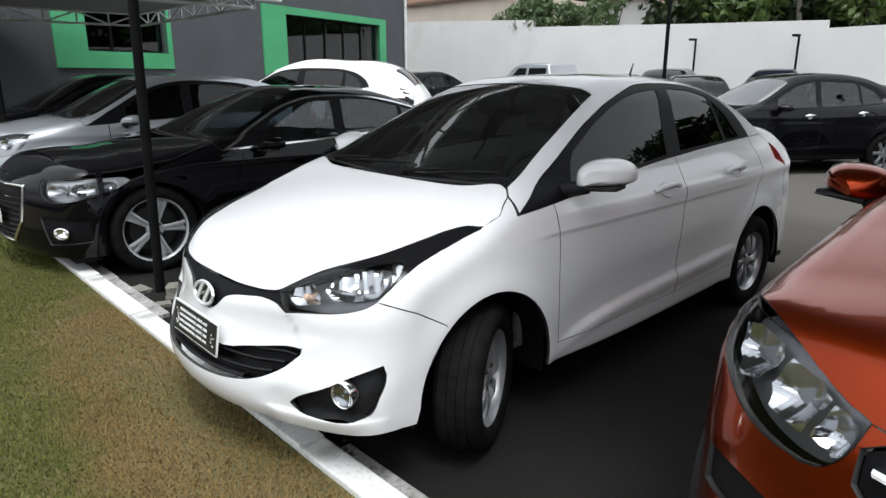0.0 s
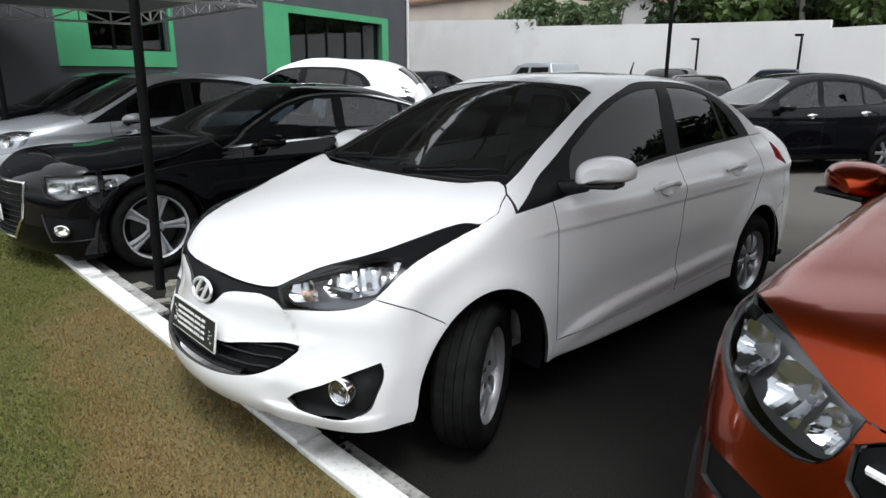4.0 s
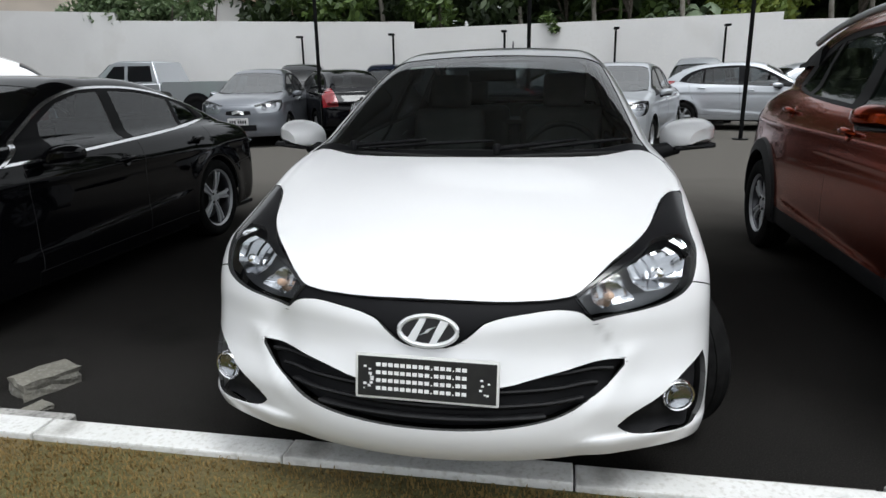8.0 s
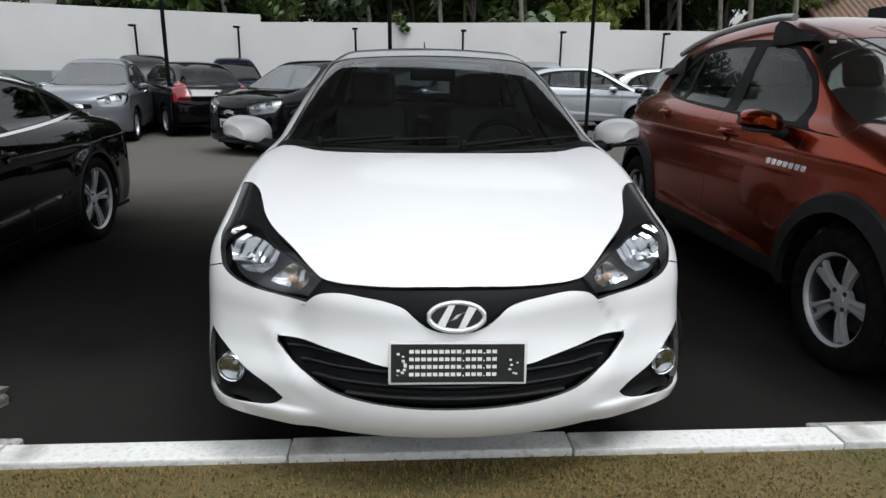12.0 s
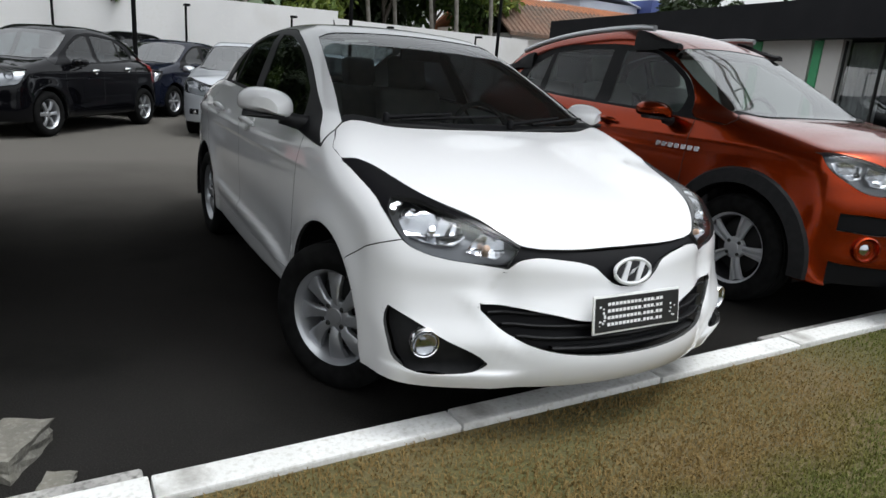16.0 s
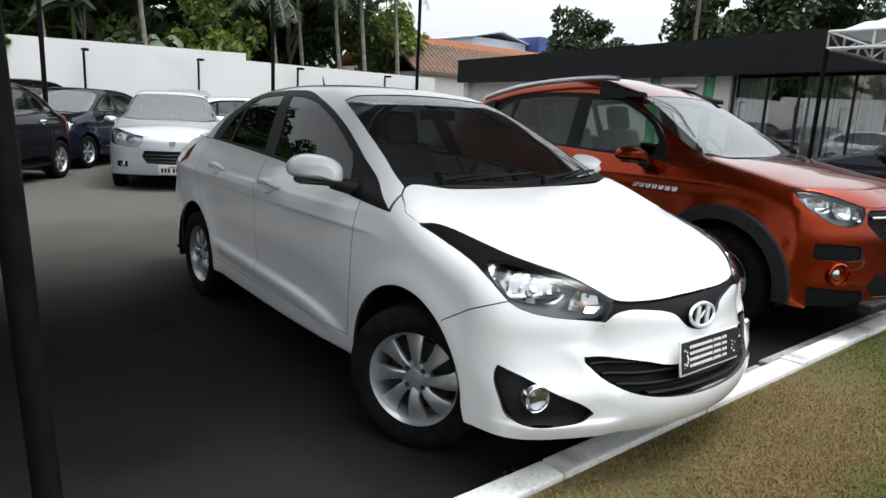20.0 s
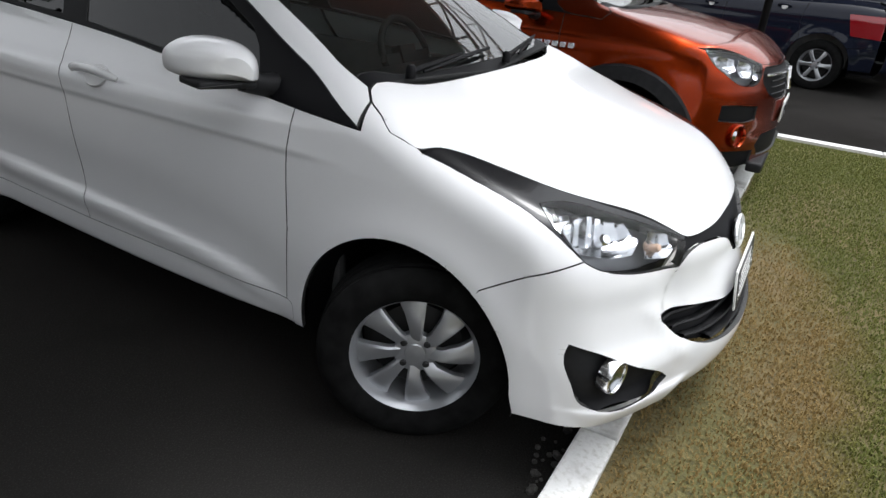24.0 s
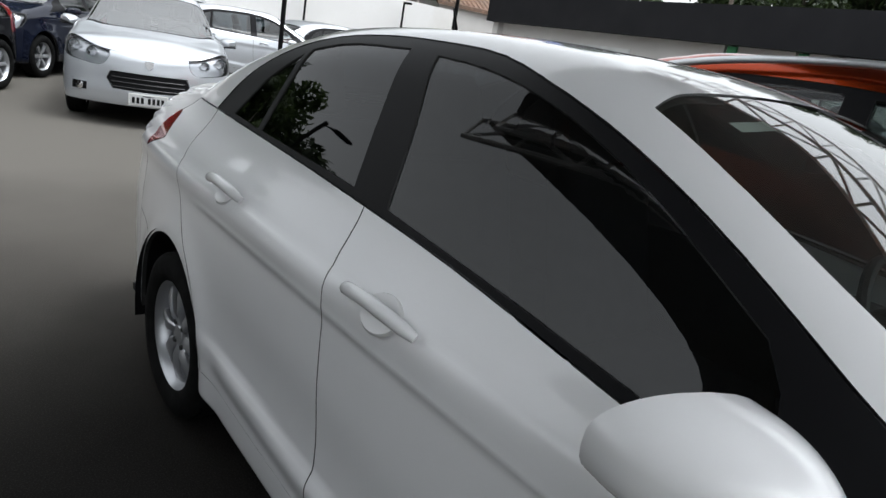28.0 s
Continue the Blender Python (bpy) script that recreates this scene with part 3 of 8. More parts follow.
def ws_spec():
    s = {}
    s["w"] = crv((0.0, 0.815), (0.4, 0.852), (0.8, 0.866), (1.3, 0.856), (2.2, 0.848), (3.0, 0.828), (3.4, 0.818), (3.8, 0.788), (4.2, 0.72))
    s["sp"] = crv((0.15, 0.955), (0.25, 0.985), (0.4, 0.995), (0.55, 1.0), (0.7, 0.992), (0.85, 0.972), (0.95, 0.945), (1.05, 0.89))
    def sculpt(y, z):
        line = 0.33 + 0.085 * (1 - np.exp(-np.maximum(y - 1.25, 0) / 0.25)) + 0.035 * (y - 1.25)
        door = step(y, 1.2, 1.5) * step(y, 3.15, 2.75)
        r1 = np.hypot(y - 0.81, z - 0.31)
        r2 = np.hypot(y - 3.36, z - 0.31)
        return (0.018 * door * step(z, line + 0.026, line - 0.020) - 0.010 * door * bump(z, line + 0.09, 0.10) - 0.010 * door * step(z, line - 0.03, line - 0.09)
                + 0.007 * step(z, 0.935, 0.915) * step(z, 0.80, 0.90) * step(y, 1.1, 1.5)
                + 0.014 * (bump(r1, 0.37, 0.07) + bump(r2, 0.37, 0.07)) + 0.008 * bump(z, 0.885, 0.035) * step(y, 1.4, 2.8))
    s["sculpt"] = sculpt
    s["deck"] = crv((-0.1, 0.60), (0.0, 0.675), (0.06, 0.715), (0.2, 0.80), (0.45, 0.895), (0.8, 0.985), (1.1, 1.045), (1.6, 1.07), (2.5, 1.10), (3.4, 1.14), (3.8, 1.15), (4.1, 1.14), (4.3, 1.08))
    s["crown"] = crv((0.0, 0.02), (0.3, 0.09), (0.8, 0.07), (1.1, -0.04), (1.6, 0.05), (3.0, 0.08), (4.0, 0.1))
    s["nose"] = crv((0.15, 0.05), (0.22, 0.0), (0.30, -0.05), (0.40, -0.055), (0.50, -0.005), (0.58, 0.02), (0.66, 0.035), (0.74, 0.07), (0.85, 0.16), (1.0, 0.4))
    s["plan"] = lambda x: 0.40 * x * x + 0.05 * (x / 0.86) ** 10
    def fsculpt(x, z):
        fold = 0.553 - 0.68 * (z - 0.542)
        inset = 0.006 * step(x, fold + 0.016, fold - 0.016) * step(x, 0.12, 0.42) * step(z, 0.50, 0.57) * step(z, 0.69, 0.62)
        ridge = np.abs((x - 0.57) * 0.85 - (z - 0.54) * 0.53)
        lip = 0.020 * step(z, 0.332, 0.308) * step(x, 0.42, 0.54) + 0.007 * bump(ridge, 0.0, 0.035) * step(z, 0.34, 0.40) * step(z, 0.60, 0.54)
        return inset - lip + 0.022 * bump(x, 0.56, 0.16) * bump(z, 0.33, 0.10) + 0.014 * bump(x, 0.50 - 0.15 * (0.6 - z), 0.06) * step(z, 0.30, 0.4) * step(z, 0.75, 0.62)
    s["fsculpt"] = fsculpt
    s["tail"] = crv((0.15, 4.10), (0.3, 4.19), (0.55, 4.23), (0.9, 4.18), (1.05, 4.14), (1.2, 4.0))
    s["floor"] = crv((-0.1, 0.205), (0.2, 0.20), (0.45, 0.215), (1.0, 0.25), (1.4, 0.235), (3.0, 0.25), (3.8, 0.25), (4.2, 0.30))
    s["kshoulder"] = crv((0.3, 0.10), (0.9, 0.10), (1.3, 0.16), (2.0, 0.17), (3.4, 0.20), (4.0, 0.2))
    s["kfront"] = crv((0.2, 0.06), (0.5, 0.08), (0.75, 0.06))
    s["zbelt"], s["tumble"], s["bow"], s["bowr"], s["yroof"] = 1.05, 0.42, 0.16, 0.12, 1.85
    s["wg"] = crv((0.9, 0.72), (1.3, 0.735), (2.0, 0.735), (2.6, 0.717), (3.2, 0.695), (3.6, 0.655), (4.0, 0.58))
    s["roof"] = crv((0.7, 0.87), (0.93, 1.0), (1.4, 1.252), (1.75, 1.412), (1.95, 1.468), (2.3, 1.498), (2.7, 1.492), (3.1, 1.44), (3.5, 1.305), (3.8, 1.16), (4.2, 0.96))
    s["rcrown"] = crv((1.4, 0.0), (1.9, 0.06), (2.4, 0.12), (3.0, 0.10), (3.6, 0.0))
    s["krail"], s["kbelt"] = 0.12, 0.03
    return s


def ws_outlines():
    P = {"hug": True, "bump_lo": -0.022, "y0": 0.9, "yrear": 4.2, "ztop": 0.96, "hood_w": 0.82, "hood_y0": -0.02, "hood_y1": 1.12, "zside": 1.14, "zrear": 1.13, "cab0": 0.97, "zax": 0.93}
    side_line = np.array([(0.81, 0.926), (0.86, 0.941), (0.905, 0.955), (0.95, 0.986), (1.0, 1.011)])
    body = car_field(ws_spec())
    tail = shoot(body, np.stack([0 * side_line[:, 0], side_line[:, 0], side_line[:, 1]], 1), np.tile((1.0, 0.0, 0.0), (5, 1)))
    P["hood_edge"] = [(0, 0.080, 0.717), (0.19, 0.088, 0.716), (0.30, 0.105, 0.719), (0.38, 0.126, 0.726), (0.418, 0.142, 0.735), (0.46, 0.178, 0.757), (0.52, 0.25, 0.795), (0.60, 0.37, 0.833), (0.645, 0.462, 0.857), (0.69, 0.61, 0.892), (0.718, 0.70, 0.915), (0.755, 0.762, 0.93)] + [tuple(q) for q in tail[:-1]] + [(0.752, 1.0, 1.03)]
    P["hood_rear"] = [(0.752, 1.0, 1.03), (0.71, 1.035, 1.045), (0.5, 0.985, 1.04), (0.25, 0.966, 1.03), (0, 0.962, 1.028)]
    light = np.vstack([smooth((82.5, 91.8), (81, 95), (68, 92), (57, 89), (43, 83.5), (28.5, 74), n=4), smooth((28.5, 74), (30.3, 69), (31.6, 65.8), n=3)[1:], smooth((31.6, 65.8), (38, 67.2), (46, 68.8), (49.5, 70.2), (53, 73), (55.4, 76.3), (58.2, 79.8), (62, 83), (66.5, 85.4), (72.5, 88), (80, 91), (82.5, 91.8), n=4)[1:-1]])
    slot = np.vstack([[(-3, 74)], [(31.5, 74)], smooth((31.4, 65.8), (29, 68.6), (25.3, 69.6), (19, 68.9), (13.5, 67.6), (10.6, 66.2), (8.6, 63.8), (6.4, 61.2), (3.6, 59.4), (0, 58.9), (-3, 58.9), n=4)])
    low = np.vstack([smooth((36.4, 54.2), (28, 52.8), (20, 50.6), (14, 48.6), (8, 48.2), (-3, 48.2), n=4), smooth((-3, 37.4), (0, 37.4), (10, 37.8), (20, 39.6), (26, 42), (31, 45.8), (36.2, 52.6), n=4)])
    fog = np.vstack([smooth((54, 51), (49, 48), (42, 42.5), (36, 37.8), (34, 35), n=4), smooth((34, 35), (35.5, 33), (41, 31.6), (48, 32), (51, 34), (53, 40), (54.5, 48), (54, 51), n=4)[1:-1]])
    P["front_cut"] = [("headlight", light), ("slot", slot), ("lower_grille", low), ("fog_recess", fog)]
    P["arch_f"], P["arch_r"] = (0.805, 0.308, 0.367, 0.012), (3.365, 0.31, 0.362, 0.03)
    P["seam"] = np.array([(0.352, 0.722), (0.435, 0.682), (0.555, 0.612)])
    P["belt"] = [(0.99, 0.945), (1.25, 0.963), (1.68, 1.003), (2.05, 1.042), (2.54, 1.07), (3.09, 1.093), (3.47, 1.10)]
    P["fender_top"] = np.array([(0.352, 0.722), (0.40, 0.755), (0.452, 0.793), (0.53, 0.836), (0.612, 0.873), (0.70, 0.90), (0.79, 0.918), (0.86, 0.95), (0.93, 0.985), (1.0, 1.035)])
    low_edge = smooth((53, 73), (55.4, 76.3), (58.2, 79.8), (62, 83), (66.5, 85.4), (72.5, 88), (80, 91), (82.5, 91.8), n=3)
    az, o = np.radians(low_edge[:, 0]), np.stack([0 * low_edge[:, 0], 0 * low_edge[:, 0] + 0.9, low_edge[:, 1] / 100], 1)
    hit = shoot(car_field(ws_spec()), o, np.stack([np.sin(az), -np.cos(az), 0 * az], 1))
    P["fender_top"] = np.vstack([hit[:, 1:], side_line])
    P["seam"][0] = hit[0, 1:]
    P["pillar_foot"] = np.array([(1.0, 1.035)])
    fa = P["arch_f"]
    door = 1.242
    bline = smooth((2.40, 1.08), (2.39, 1.0), (2.345, 0.83), (2.307, 0.65), (2.28, 0.43), (2.275, 0.345), n=4)
    rline = smooth((3.46, 1.13), (3.45, 1.05), (3.40, 0.9), (3.28, 0.74), (3.12, 0.60), (3.03, 0.46), (2.985, 0.36), n=4)
    P["side_cut"] = [
        ("none", np.vstack([[(0.1, -1), (0.1, 0.75)], P["seam"], [(0.60, 0.5), (0.45, 0.3), (0.45, -1)]])),
        ("fender", np.array([(0.1, 2), (0.1, -1), (1.19, -1), (1.215, 0.33), (door, 0.345), (1.233, 0.6), (1.246, 0.82), (1.236, 0.97), (1.236, 2)])),
        ("front_door", np.vstack([[(1.0, 2), (1.0, 0.342)], [(2.275, 0.345)], bline[::-1], [(2.40, 2)]])),
        ("sill", np.array([(0.9, -1), (0.9, 0.35), (2.275, 0.345), (2.985, 0.36), (3.1, 0.36), (3.1, -1)])),
        ("rear_door", np.vstack([[(2.0, 2), (2.0, 0.3), (2.985, 0.36)], rline[::-1], [(3.46, 2)]])),
        ("tail_light", np.vstack([smooth((3.70, 0.985), (3.73, 1.03), (3.79, 1.052), (3.95, 1.045), (4.3, 1.0), n=3), smooth((4.3, 0.80), (3.95, 0.85), (3.80, 0.905), (3.69, 0.95), n=3)])),
        ("rear_bumper", np.array([(3.64, 0.60), (3.9, 0.64), (4.5, 0.66), (4.5, -1), (3.64, -1)])),
    ]
    frame = np.vstack([smooth(*P["belt"], n=3),
                       smooth((3.47, 1.10), (3.44, 1.14), (3.36, 1.225), (3.2, 1.33), (2.95, 1.41), (2.72, 1.438), (2.5, 1.445), (2.24, 1.437), (2.05, 1.398), (1.9, 1.357), (1.77, 1.312), (1.65, 1.263), (1.47, 1.176), (1.39, 1.135), (1.15, 1.022), (0.99, 0.945), n=3)[1:-1]])
    g1 = np.vstack([smooth((1.42, 0.998), (1.7, 1.025), (1.9, 1.045), (2.32, 1.078), n=3), smooth((2.32, 1.078), (2.37, 1.25), (2.443, 1.413), n=4)[1:], smooth((2.443, 1.413), (2.3, 1.408), (2.186, 1.396), (2.014, 1.362), (1.865, 1.316), (1.737, 1.266), (1.656, 1.228), (1.5, 1.15), n=3)[1:], [(1.46, 1.10)]])
    g2 = np.vstack([smooth((2.475, 1.088), (2.78, 1.099), (3.05, 1.107), n=3), smooth((3.05, 1.107), (3.02, 1.362), n=4)[1:], smooth((3.02, 1.362), (2.89, 1.393), (2.565, 1.417), n=4)[1:], smooth((2.565, 1.417), (2.52, 1.25), (2.475, 1.088), n=4)[1:-1]])
    g3 = np.array([(3.08, 1.108), (3.30, 1.114), (3.19, 1.245), (3.05, 1.345)])
    P["cab_cut"] = [("front_glass", g1), ("rear_glass", g2), ("quarter_glass", g3), ("window_frame", frame)]
    P["ws_side"] = [(0.708, 1.045), (0.66, 1.235), (0.608, 1.5), (0.562, 1.724), (0.535, 1.845)]
    P["ws_top"] = [(0.535, 1.845), (0.44, 1.852), (0.2, 1.856), (0.0, 1.858)]
    P["roof_cut"] = [("rear_screen", np.array([(-0.2, 3.08), (0.3, 3.07), (0.46, 3.05), (0.50, 3.12), (0.52, 3.6), (0.5, 3.72), (-0.2, 3.76)]))]
    P["looks"] = {
        "headlight": ("headlight", "lens", "each", 0.0, "clear headlight with black surround"),
        "slot": ("upper_grille", "trim", "both", -0.012, "black upper grille strip"),
        "lower_grille": (None, "", "", 0, ""), "fog_recess": (None, "", "", 0, ""), "none": (None, "", "", 0, ""),
        "bumper": ("front_bumper", "paint", "both", 0, ""), "hood": ("hood", "paint", "both", 0, ""),
        "fender": ("fender", "paint", "each", 0, ""), "front_door": ("front_door", "paint", "each", 0, ""), "rear_door": ("rear_door", "paint", "each", 0, ""),
        "sill": ("side_sill", "paint", "each", -0.002, ""), "quarter": ("rear_quarter", "paint", "each", 0, ""), "rear_bumper": ("rear_bumper", "paint", "each", 0, ""),
        "tail_light": ("tail_light", "red_lens", "each", 0.002, "red tail light"), "rear_panel": ("boot_lid", "paint", "both", 0, ""), "roof": ("roof", "paint", "both", 0, ""),
        "front_glass": ("front_window", "glass", "each", -0.006, "dark tinted window"), "rear_glass": ("rear_window", "glass", "each", -0.006, "dark tinted window"),
        "quarter_glass": ("quarter_window", "glass", "each", -0.006, "dark tinted window"), "window_frame": ("window_frame", "trim", "each", -0.002, "black window surround"),
        "cowl": ("cowl", "trim", "both", -0.004, "black plastic cowl"), "windscreen": ("windscreen", "screen", "both", -0.003, "tinted windscreen"), "rear_screen": ("rear_screen", "grey_glass", "both", -0.003, "tinted rear window"),
    }
    return P


def liners(car, f, arches, W, M, floor_z=0.22, y1=4.0, R=0.36):
    """Black wheel wells, underbody and inner walls that close a car's shell."""
    for c, z, r, lo in arches:
        for sx in (-1, 1):
            bm = bmesh.new()
            rows = []
            for x in (W - 0.035, W - 0.40):
                a = [bm.verts.new((sx * x, c + (r + 0.012) * math.cos(t), z + (r + 0.012) * math.sin(t))) for t in np.radians(np.linspace(-14, 194, 22))]
                rows.append(a)
            for k in range(21):
                bm.faces.new((rows[0][k], rows[0][k + 1], rows[1][k + 1], rows[1][k]))
            bm.faces.new(rows[1])
            part("wheel_well", bm, M, car, "black wheel arch liner")
    spans = [(0.30, arches[0][0] - arches[0][2] - 0.02), (arches[0][0] + arches[0][2] + 0.02, arches[1][0] - arches[1][2] - 0.02), (arches[1][0] + arches[1][2] + 0.02, y1)]
    for a, b in spans:
        part("underbody", box_bm(-W + 0.10, W - 0.10, a, b, floor_z, floor_z + 0.03), M, car, "black underbody")
    part("underbody", box_bm(-W + 0.40, W - 0.40, spans[0][1], spans[2][0], floor_z, floor_z + 0.03), M, car)


def seat(car, x, y, M, w=0.46, zf=0.42, top=1.08, head=True):
    bm = box_bm(x - w / 2, x + w / 2, y, y + 0.52, zf, zf + 0.16, 0.05, 3)
    part("seat_cushion", bm, M, car)
    bm = box_bm(x - w / 2, x + w / 2, -0.07, 0.07, 0, top - zf - 0.1, 0.06, 3)
    bm.transform(pose(0, y + 0.55, zf + 0.1, -16))
    part("seat_back", bm, M, car)
    if head:
        bm = box_bm(x - 0.13, x + 0.13, -0.05, 0.05, top - zf - 0.09, top - zf + 0.12, 0.045, 3)
        bm.transform(pose(0, y + 0.55, zf + 0.1, -16))
        part("headrest", bm, M, car)


def cabin(car, M, dash_y, dash_z, front_y, rear_y, W, wheel_x=0.36, top=1.1):
    bm = box_bm(-W + 0.12, W - 0.12, dash_y, dash_y + 0.42, 0.55, dash_z, 0.07, 4)
    part("dashboard", bm, M_PLASTIC, car, "dark dashboard")
    for sx in (-1, 1):
        seat(car, sx * 0.36, front_y, M, top=top)
    for sx in (-1, 1):
        seat(car, sx * 0.34, rear_y, M, w=0.6, top=top - 0.02)
    bm = tube([(wheel_x + 0.185 * math.cos(t), 0, 0.185 * math.sin(t)) for t in np.linspace(0, 2 * math.pi, 28, endpoint=False)], 0.016, 8, True)
    add_box(bm, wheel_x - 0.17, wheel_x + 0.17, -0.01, 0.02, -0.03, 0.03)
    add_box(bm, wheel_x - 0.06, wheel_x + 0.06, -0.02, 0.03, -0.07, 0.06)
    bm.transform(pose(0, dash_y + 0.50, dash_z - 0.02, -24))
    part("steering_wheel", bm, M_PLASTIC, car, "black steering wheel")
    part("inner_floor", box_bm(-W + 0.1, W - 0.1, dash_y, rear_y + 1.1, 0.30, 0.33), M_CABIN, car)
    for sx in (-1, 1):
        part("door_lining", box_bm(sx * (W - 0.12) - 0.02, sx * (W - 0.12) + 0.02, dash_y + 0.05, rear_y + 0.75, 0.3, 0.93, 0.015), M_CABIN, car)
    part("parcel_shelf", box_bm(-W + 0.22, W - 0.22, rear_y + 0.62, rear_y + 0.98, 0.98, 1.02, 0.01), M_CABIN, car)


def on_body(f, x, y, z, d):
    """The surface point along d from a point, and its normal."""
    p = shoot(f, np.array([(x, y, z)], float), np.array([d], float), 2.4)
    return Vector(p[0]), Vector(grad(f, p)[0])


def stick(f, x, y, z, d, up=(0, 0, 1)):
    """A pose on the surface: -y out of the body, z near up."""
    p, n = on_body(f, x, y, z, d)
    out = -n
    xa = out.cross(Vector(up)).normalized() if abs(out.z) < 0.99 else Vector((1, 0, 0))
    za = xa.cross(out)
    return Matrix((( xa.x, out.x, za.x, p.x), (xa.y, out.y, za.y, p.y), (xa.z, out.z, za.z, p.z), (0, 0, 0, 1)))


def handle(car, door, f, y, z, sx, M, w=0.205):
    """A pull handle with a cup behind it, on a door."""
    m = stick(f, 0, y, z, (sx, 0, 0))
    pts = [(-w / 2 + w * i / 10, -0.010 - 0.036 * math.sin(math.pi * i / 10) ** 0.6, 0.004 * math.sin(math.pi * i / 10)) for i in range(11)]
    bm = tube(pts, [0.011, 0.015, 0.0155, 0.0155, 0.0155, 0.0155, 0.0155, 0.0155, 0.0155, 0.015, 0.010], 10)
    bm.transform(m)
    part("door_handle", bm, M, door)
    bm = lathe([(0.001, -0.0005), (0.030, -0.001), (0.040, -0.003), (0.046, -0.0035), (0.050, 0.003)], 26, "y")
    bm.transform(m @ Matrix.Diagonal((w * 5, 1, 0.9, 1)))
    part("handle_cup", bm, M_GRIPCUP if M is M_WPAINT else M, door, "shallow handle cup")


def mirror(car, x, y, z, sx, paint, fwd=0.0, sc=1.0):
    """A door mirror: shell, black base with lamp strip, stalk and glass. It faces the rear (+y)."""
    bm = bmesh.new()
    rows = []
    n = 36
    for i in range(15):
        t = i / 14
        yy = -0.088 + 0.150 * t
        k = math.sin(math.pi * (0.06 + 0.44 * min(1.0, t * 1.15))) ** 0.55
        ring = []
        for j in range(n):
            a = 2 * math.pi * j / n
            c, s_ = math.cos(a), math.sin(a)
            ex = math.copysign(abs(c) ** 0.62, c)
            ez = math.copysign(abs(s_) ** 0.62, s_)
            wx = 0.116 * k
            hz = (0.061 if ez > 0 else 0.052) * k * (1 - 0.20 * max(0, ex) ** 2)
            ring.append(bm.verts.new((sx * (ex * wx), yy + 0.030 * max(0, ex) ** 2, ez * hz + 0.012 * ex - 0.014 * ex * ex)))
        rows.append(ring)
    for p, q in zip(rows, rows[1:]):
        for j in range(n):
            bm.faces.new((p[j], p[(j + 1) % n], q[(j + 1) % n], q[j]))
    bm.faces.new(rows[0][::-1])
    bmesh.ops.recalc_face_normals(bm, faces=bm.faces[:])
    T = pose(x, y, z, 0, 0, sx * 14) @ Matrix.Scale(sc, 4)
    bm.transform(T)
    mir = part("door_mirror", bm, paint, car)
    bm = box_bm(-0.092, 0.080, -0.056, 0.055, -0.062, -0.040, 0.010, 3)
    bm.transform(T @ pose(0, 0, 0, 0, sx * -4))
    part("mirror_base", bm, M_PLASTIC, mir, "black mirror base")
    bm = box_bm(-0.075, 0.05, -0.070, -0.045, -0.054, -0.047, 0.003, 2)
    bm.transform(T @ Matrix.Translation((sx * 0.02, 0.012, 0)))
    part("repeater_lamp", bm, M_GLOSSBLK, mir, "slim dark lamp strip")
    bm = lathe([(0.001, 0.0), (0.09, 0.0), (0.1, -0.004)], 20, "y")
    bm.transform(T @ Matrix.Translation((0, 0.064, -0.004)) @ Matrix.Diagonal((1.04, 1, 0.50, 1)))
    part("mirror_glass", bm, M_CHROME, mir, "mirror glass")
    bm = tube([(sx * -0.06, 0.0, -0.055), (sx * -0.14, 0.01, -0.075), (sx * -0.2, 0.02, -0.085)], [0.03, 0.034, 0.042], 10)
    bm.transform(T)
    part("mirror_stalk", bm, M_PLASTIC, mir, "black mirror stalk")
    return mir


def wiper(car, f, pivot, mid, tip, zup=0.012):
    """A wiper arm and blade lying on the windscreen; points are x, y over the surface."""
    def up(x, y, h):
        p, n = on_body(f, x, y, 0.7, (0, 0, 1))
        return p + n * h
    a, b, c = up(*pivot, 0.02), up(*mid, 0.035), up(*tip, 0.012)
    arm = part("wiper", tube([a, b], [0.011, 0.006], 8), M_TRIM, car, "black wiper")
    part("wiper_pivot", lathe([(0.016, -0.02), (0.016, 0.012), (0.010, 0.02), (0.001, 0.02)], 12, "z"), M_TRIM, arm).matrix_basis = Matrix.Translation(a)
    q = [up(mid[0] + (tip[0] - mid[0]) * t, mid[1] + (tip[1] - mid[1]) * t, 0.014) for t in np.linspace(-0.9, 1, 8)]
    part("wiper_blade", tube(q, [0.004, 0.007, 0.008, 0.008, 0.008, 0.008, 0.007, 0.004], 6), M_TRIM, arm)


